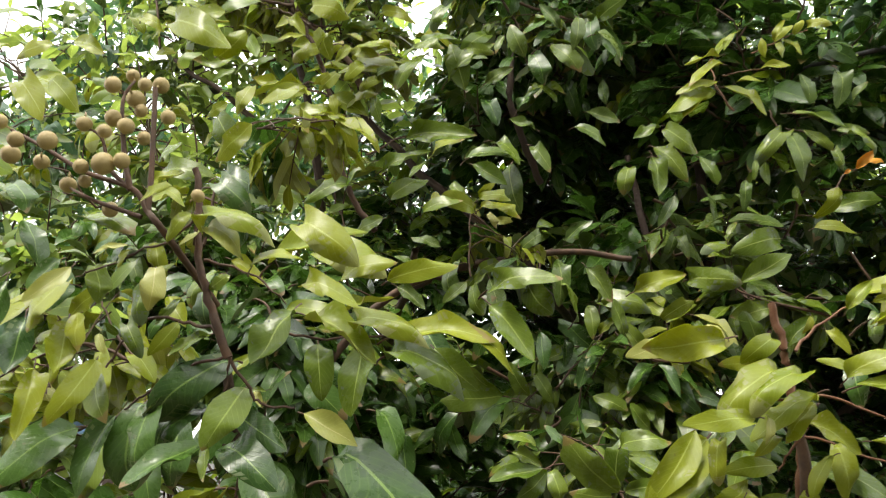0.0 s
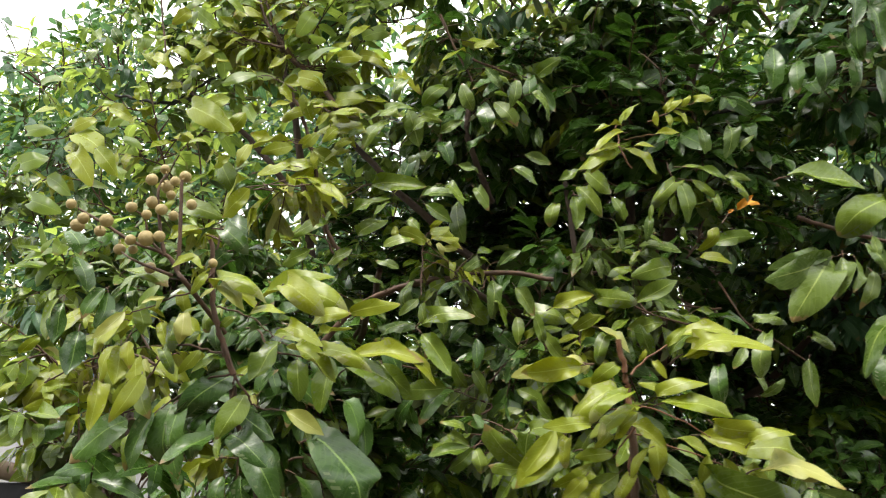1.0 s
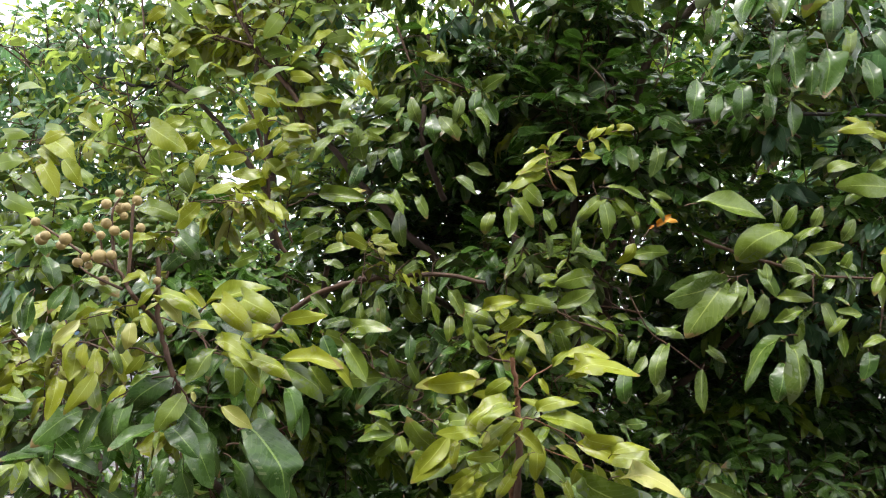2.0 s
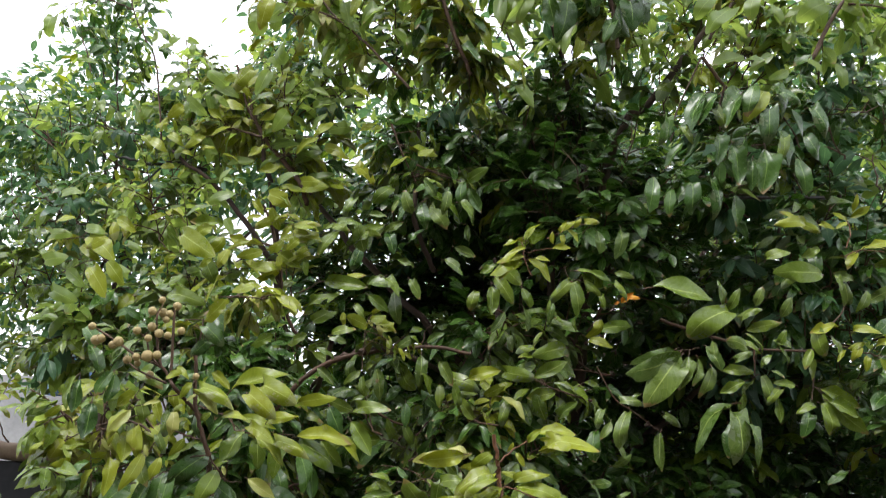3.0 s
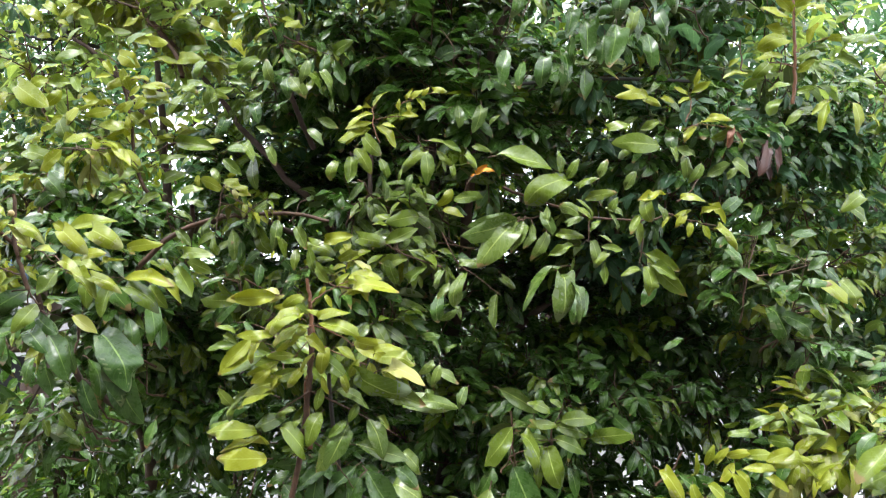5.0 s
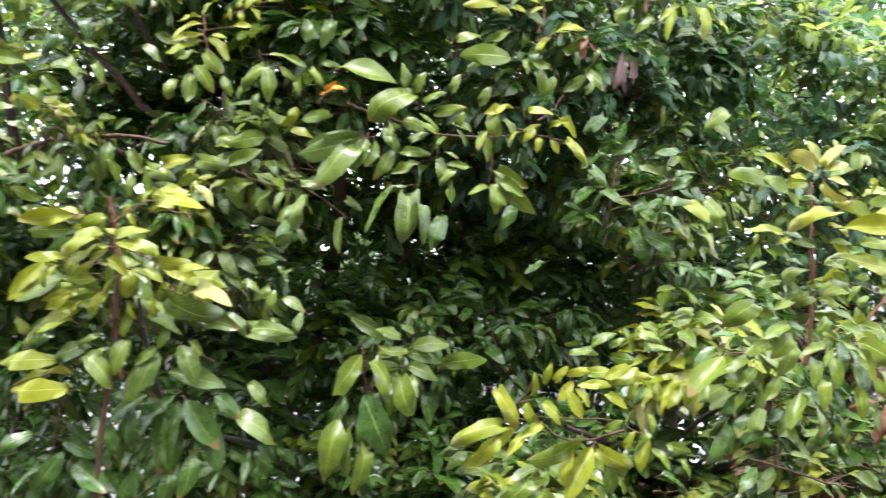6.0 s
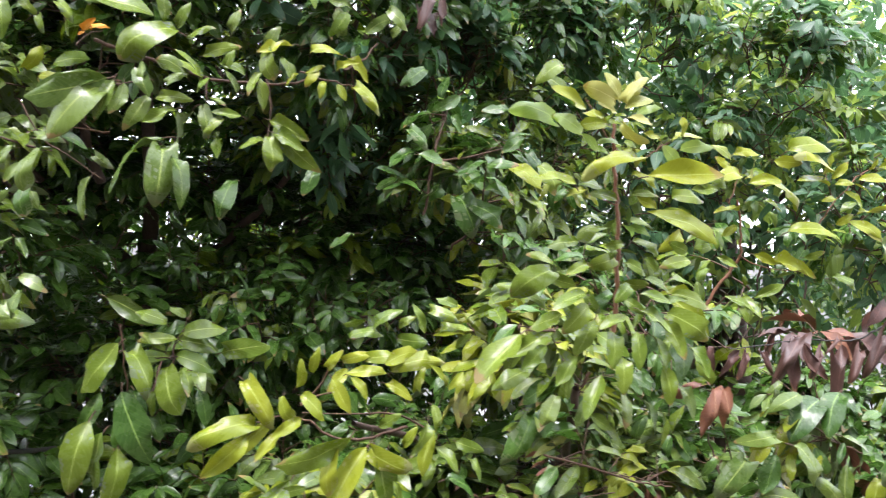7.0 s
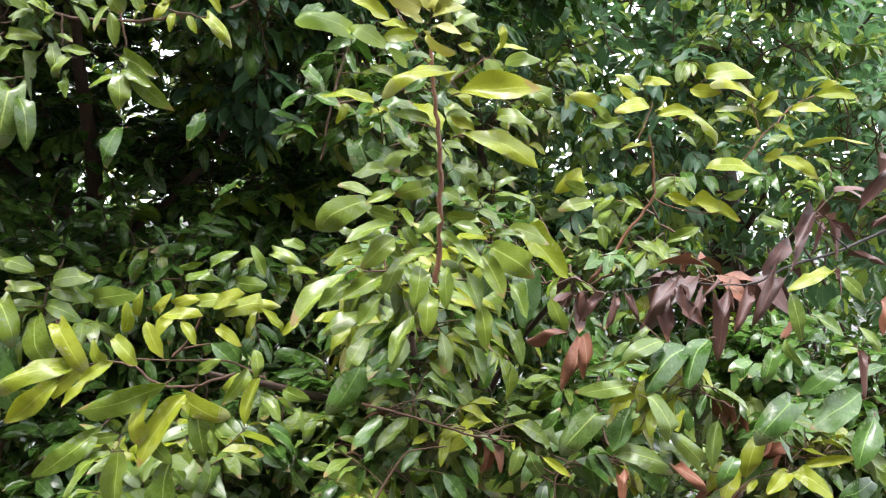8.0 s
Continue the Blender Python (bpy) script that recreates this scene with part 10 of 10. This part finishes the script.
spray.blade("mid", (2.741, 1.527, 1.669), (2.809, 1.519, 1.643), 0.9)
spray.blade("mid", (2.518, 1.546, 1.643), (2.501, 1.541, 1.670), 1.1)
spray.blade("mid", (2.423, 1.522, 1.883), (2.333, 1.495, 1.869), 0.9)
spray.blade("mid", (2.382, 1.518, 1.888), (2.335, 1.501, 1.917), 1.1)
spray.blade("mid", (2.538, 1.522, 1.861), (2.583, 1.509, 1.833))
spray.blade("mid", (2.653, 1.514, 1.718), (2.701, 1.497, 1.733))
spray.blade("mid", (2.526, 1.526, 1.609), (2.604, 1.511, 1.639), 0.8)
spray.blade("mid", (2.448, 1.536, 1.607), (2.514, 1.519, 1.581))
spray.blade("mid", (2.325, 1.520, 1.577), (2.281, 1.514, 1.603), 1.1)
spray.blade("mid", (2.878, 1.533, 1.768), (2.891, 1.527, 1.711), 1.1)
spray.blade("mid", (2.926, 1.545, 1.736), (2.965, 1.537, 1.758))
spray.blade("mid", (2.798, 1.517, 1.870), (2.753, 1.508, 1.839))
spray.blade("mid", (2.867, 1.515, 1.819), (2.906, 1.506, 1.791))
spray.blade("yellow", (2.821, 1.532, 1.819), (2.876, 1.521, 1.762), 0.8)
spray.finish(0.006, mat=SHOOT)


def fruit_mesh():
    bm = bmesh.new()
    bmesh.ops.create_icosphere(bm, subdivisions=3, radius=1.0)
    for v in bm.verts:
        v.co.z *= 0.94
        v.co *= 1 + 0.02 * noise.noise(v.co * 3.0)
        if v.co.z > 0.86:
            v.co.z -= 0.5 * (v.co.z - 0.86)
    made = bmesh.ops.create_cone(bm, segments=8, radius1=0.16, radius2=0.1, depth=0.8, cap_ends=True)
    for v in made["verts"]:
        v.co.z += 1.2
    for f in bm.faces:
        f.smooth = True
    me = bpy.data.meshes.new("fruit")
    bm.to_mesh(me)
    bm.free()
    me.materials.append(RIND)
    return me


FRUIT = fruit_mesh()
CLUSTER_AT = (-0.295, 0.985, 1.889)
stalks = [([(-0.27, 1.10, 1.83), (-0.295, 0.985, 1.889), (-0.315, 0.985, 1.912), (-0.335, 0.985, 1.939), (-0.393, 0.985, 1.961), (-0.440, 0.985, 1.989), (-0.487, 0.985, 2.015)], 0.0045, 0.002),
          ([(-0.338, 0.985, 1.938), (-0.350, 0.985, 1.984), (-0.359, 0.985, 2.047), (-0.350, 0.99, 2.076)], 0.004, 0.0015),
          ([(-0.315, 0.985, 1.912), (-0.316, 0.985, 1.962), (-0.322, 0.985, 2.064)], 0.0035, 0.003),
          ([(-0.322, 0.985, 1.906), (-0.369, 0.985, 1.923), (-0.393, 0.985, 1.934), (-0.420, 1.0, 1.950)], 0.003, 0.0012),
          ([(-0.337, 0.985, 1.939), (-0.364, 0.985, 1.964), (-0.376, 0.98, 2.000), (-0.395, 0.975, 2.012)], 0.003, 0.0012)]
paths = [(bent(points, 6), r0, r1) for points, r0, r1 in stalks]
knots = [q for path, r0, r1 in paths for q in path]
fruit_rows = []


def fruit(at, radius):
    """A round fruit on a short stalk from the nearest branch of the cluster."""
    at = Vector(at)
    near = min(knots, key=lambda q: (q - at).length)
    way = (near - at).normalized() if (near - at).length > 0.004 else UP
    fruit_rows.append(Matrix.Translation(at) @ way.to_track_quat("Z", "Y").to_matrix().to_4x4() @ Matrix.Diagonal((radius, radius, radius, 1)))


fruit((-0.362, 0.964, 2.058), 0.0097)
fruit((-0.356, 0.996, 2.086), 0.0080)
fruit((-0.322, 0.999, 2.074), 0.0097)
fruit((-0.321, 0.957, 2.053), 0.0080)
fruit((-0.353, 1.003, 2.059), 0.0109)
fruit((-0.366, 0.982, 2.025), 0.0103)
fruit((-0.346, 0.974, 2.011), 0.0097)
fruit((-0.363, 0.960, 1.999), 0.0080)
fruit((-0.395, 0.974, 2.015), 0.0092)
fruit((-0.338, 1.004, 2.009), 0.0086)
fruit((-0.296, 0.969, 2.018), 0.0086)
fruit((-0.340, 0.962, 1.964), 0.0092)
fruit((-0.361, 0.962, 1.961), 0.0126)
fruit((-0.385, 0.961, 1.958), 0.0086)
fruit((-0.385, 0.973, 1.945), 0.0074)
fruit((-0.420, 1.001, 1.952), 0.0097)
fruit((-0.426, 0.959, 1.989), 0.0109)
fruit((-0.467, 0.965, 1.994), 0.0092)
fruit((-0.495, 1.002, 1.992), 0.0114)
fruit((-0.458, 1.005, 1.983), 0.0092)
fruit((-0.368, 1.004, 1.922), 0.0092)
fruit((-0.253, 0.967, 1.923), 0.0074)
fruit((-0.494, 0.973, 2.020), 0.0086)
fruit((-0.345, 1.003, 2.044), 0.0080)
bough = None
for path, r0, r1 in paths:
    p, f = tube_data(path, taper(len(path), r0, r1), 7)
    if bough is None:
        bough = part("fruiting_branch", p, f, TWIG, tree_l, "brown branch bearing round tan fruits", at=CLUSTER_AT)
    else:
        part("stalk", p, f, TWIG, bough, at=path[0])
for m in fruit_rows:
    one = new("fruit", FRUIT)
    one.parent = bough
    one.matrix_basis = Matrix.Translation(-Vector(CLUSTER_AT)) @ m

# ---- bare limbs seen between the leaves ----
limb(tree, "limb", [(0.82, 2.2, 2.7), (0.89, 2.1, 2.944), (0.98, 2.1, 3.03), (1.113, 2.1, 3.215), (1.205, 2.1, 3.341), (1.415, 2.1, 3.576)], 0.016, 0.010, shake=0.003, seed=51)
limb(tree, "limb", [(0.62, 2.25, 2.85), (0.55, 2.28, 2.92), (0.44, 2.28, 3.04), (0.35, 2.3, 3.3)], 0.014, 0.007, DARKWOOD, shake=0.003, seed=52)
limb(tree, "dead_branch", [(0.80, 1.95, 2.57), (1.06, 1.87, 2.598), (1.3, 1.86, 2.615), (1.55, 1.92, 2.64)], 0.007, 0.006, DARKWOOD, shake=0.0006, seed=53, label="straight dark bare branch")
limb(tree, "limb", [(0.35, 2.3, 1.95), (0.12, 1.75, 2.033), (-0.03, 1.73, 2.02), (-0.12, 1.80, 1.98), (-0.2, 2.0, 1.9)], 0.010, 0.006, shake=0.003, seed=54)
limb(tree, "limb", [(0.68, 2.3, 1.9), (0.64, 2.2, 2.15), (0.64, 2.2, 2.45), (0.6, 2.25, 2.7)], 0.017, 0.012, shake=0.003, seed=55)
limb(tree, "limb", [(0.5, 2.05, 1.85), (0.461, 1.98, 2.047), (0.437, 1.98, 2.173), (0.42, 2.05, 2.4)], 0.011, 0.008, shake=0.002, seed=56)
limb(tree, "limb", [(0.2, 2.1, 2.35), (0.128, 1.98, 2.522), (0.131, 1.98, 2.666), (0.12, 2.05, 2.9)], 0.010, 0.007, shake=0.002, seed=57)

# ---- yard behind: pale concrete, wall, low stall ----
CONCRETE = rough_material("pale_concrete", (0.24, 0.24, 0.235), (0.38, 0.38, 0.37), 1.6, 0.9, 0.4, 0.004, 12.0)
TAN = rough_material("tan_canvas", (0.21, 0.145, 0.09), (0.30, 0.225, 0.155), 5.0, 0.85, 0.3, 0.004)
BLACK = rough_material("black_board", (0.005, 0.005, 0.007), (0.010, 0.010, 0.013), 3.0, 0.8, 0.2, 0.002)
METAL = rough_material("pale_metal", (0.42, 0.43, 0.45), (0.60, 0.61, 0.62), 8.0, 0.4, 0.1, 0.001, 6.0, 0.7)


def box_bm(bm, lo, hi):
    made = bmesh.ops.create_cube(bm, size=1.0)["verts"]
    for v in made:
        v.co = Vector([(lo[i] + hi[i]) / 2 + v.co[i] * (hi[i] - lo[i]) for i in range(3)])
    return made


def box_part(name, lo, hi, mat, parent=None, bevel=0.01, label=""):
    bm = bmesh.new()
    box_bm(bm, lo, hi)
    if bevel:
        bmesh.ops.bevel(bm, geom=bm.edges[:], offset=bevel, segments=2, affect="EDGES")
    me = bpy.data.meshes.new(name)
    bm.to_mesh(me)
    bm.free()
    me.materials.append(mat)
    ob = new(name, me)
    if parent:
        ob.parent = parent
        ob.matrix_basis = Matrix.Translation(-parent_place(parent))
    if label:
        tagged(ob, label)
    return ob


tagged(box_part("pavement", (-9, 4.55, -0.1), (9, 13, 0.06), CONCRETE, None, 0.02), "pale weathered concrete yard behind the trees", "pavement", kind="structure")
tagged(box_part("wall_north", (-9, 9.0, 0.06), (9, 9.2, 1.9), CONCRETE, None, 0.02), "pale grey rendered yard wall", "wall", kind="structure")

stall = thing("stall", (-3.9, 5.9, 0.06), "low dark stall with a tan canvas roof edge", "stall")
box_part("front_board", (-5.6, 5.70, 0.72), (-2.45, 5.74, 1.22), BLACK, stall, 0.006, "black front board")
box_part("rail", (-5.6, 5.665, 0.866), (-2.45, 5.695, 0.892), METAL, stall, 0.005, "thin pale metal rail")
box_part("counter", (-5.6, 5.76, 0.66), (-2.45, 6.5, 0.70), BLACK, stall, 0.008)
for x in (-5.55, -4.0, -2.5):
    for y in (5.78, 6.45):
        box_part("leg", (x - 0.03, y - 0.03, 0.06), (x + 0.03, y + 0.03, 0.66), BLACK, stall, 0.006)


def canvas_edge():
    """A rolled canvas roof edge: a long sagging roll with creases, and the sheet behind it."""
    bm, rows = bmesh.new(), []
    for i in range(41):
        x = -5.7 + 3.3 * i / 40
        sag = 0.02 * math.sin(i * 0.55) + 0.012 * noise.noise((x * 5, 0, 0))
        row = []
        for k in range(11):
            if k < 8:
                t = math.pi * (1.45 - 1.35 * k / 7)
                y, z = 5.72 + 0.09 * math.cos(t), 1.305 + sag + 0.068 * math.sin(t)
            else:
                y, z = 5.85 + 0.25 * (k - 7), 1.33 + sag - 0.02 * (k - 7)
            row.append(bm.verts.new((x, y + 0.01 * noise.noise((x * 9, k, 0)), z)))
        rows.append(row)
    for a, b in zip(rows, rows[1:]):
        for k in range(10):
            bm.faces.new((a[k], b[k], b[k + 1], a[k + 1])).smooth = True
    bmesh.ops.solidify(bm, geom=bm.faces[:], thickness=0.006)
    me = bpy.data.meshes.new("canvas_roof")
    bm.to_mesh(me)
    bm.free()
    me.materials.append(TAN)
    ob = new("canvas_roof", me)
    ob.parent = stall
    ob.matrix_basis = Matrix.Translation(-parent_place(stall))
    tagged(ob, "tan canvas roof with a rolled edge")


canvas_edge()
for x in (-5.5, -2.55):
    box_part("post", (x - 0.025, 6.46, 0.70), (x + 0.025, 6.51, 1.262), METAL, stall, 0.004)

PLASTER = rough_material("grey_plaster", (0.16, 0.155, 0.145), (0.26, 0.25, 0.235), 1.2, 0.9, 0.4, 0.004, 14.0)
# unseen wall added behind the camera, tall enough to cut frontal sky light
tagged(box_part("unseen_wall_south", (-10, -3.9, 0.0), (10, -3.7, 6.2), PLASTER, None, 0.02), "added unseen grey plaster wall that blocks low sky light", "wall", kind="structure")

hedge((-3.4, 5.1, 0), (0.9, 0.12, 0.34), 35, 2600, "low green plants in front of a dark stall")

BLUE = rough_material("blue_plastic", (0.05, 0.11, 0.19), (0.08, 0.16, 0.25), 4.0, 0.5, 0.2, 0.002)
tank = thing("water_tank", (-3.55, 7.2, 0.06), "small dull blue plastic water tank on a metal stand", "water tank")
profile = [(0.0, 1.72), (0.24, 1.72), (0.27, 1.75), (0.27, 1.83), (0.255, 1.85), (0.27, 1.87), (0.27, 1.97), (0.255, 1.99), (0.27, 2.01), (0.27, 2.12), (0.22, 2.2), (0.10, 2.24), (0.10, 2.27), (0.0, 2.27)]
ring_pts, ring_faces = [], []
for r, z in profile:
    ring_pts += [Vector((-3.55 + r * math.cos(k * math.pi / 12), 7.2 + r * math.sin(k * math.pi / 12), z)) for k in range(24)]
for i in range(len(profile) - 1):
    ring_faces += [(i * 24 + k, i * 24 + (k + 1) % 24, (i + 1) * 24 + (k + 1) % 24, (i + 1) * 24 + k) for k in range(24)]
part("body", ring_pts, ring_faces, BLUE, tank)
for sx in (-1, 1):
    for sy in (-1, 1):
        box_part("leg", (-3.55 + sx * 0.2 - 0.02, 7.2 + sy * 0.2 - 0.02, 0.06), (-3.55 + sx * 0.2 + 0.02, 7.2 + sy * 0.2 + 0.02, 1.68), METAL, tank, 0.003)
box_part("platform", (-3.83, 6.92, 1.68), (-3.27, 7.48, 1.72), METAL, tank, 0.004)
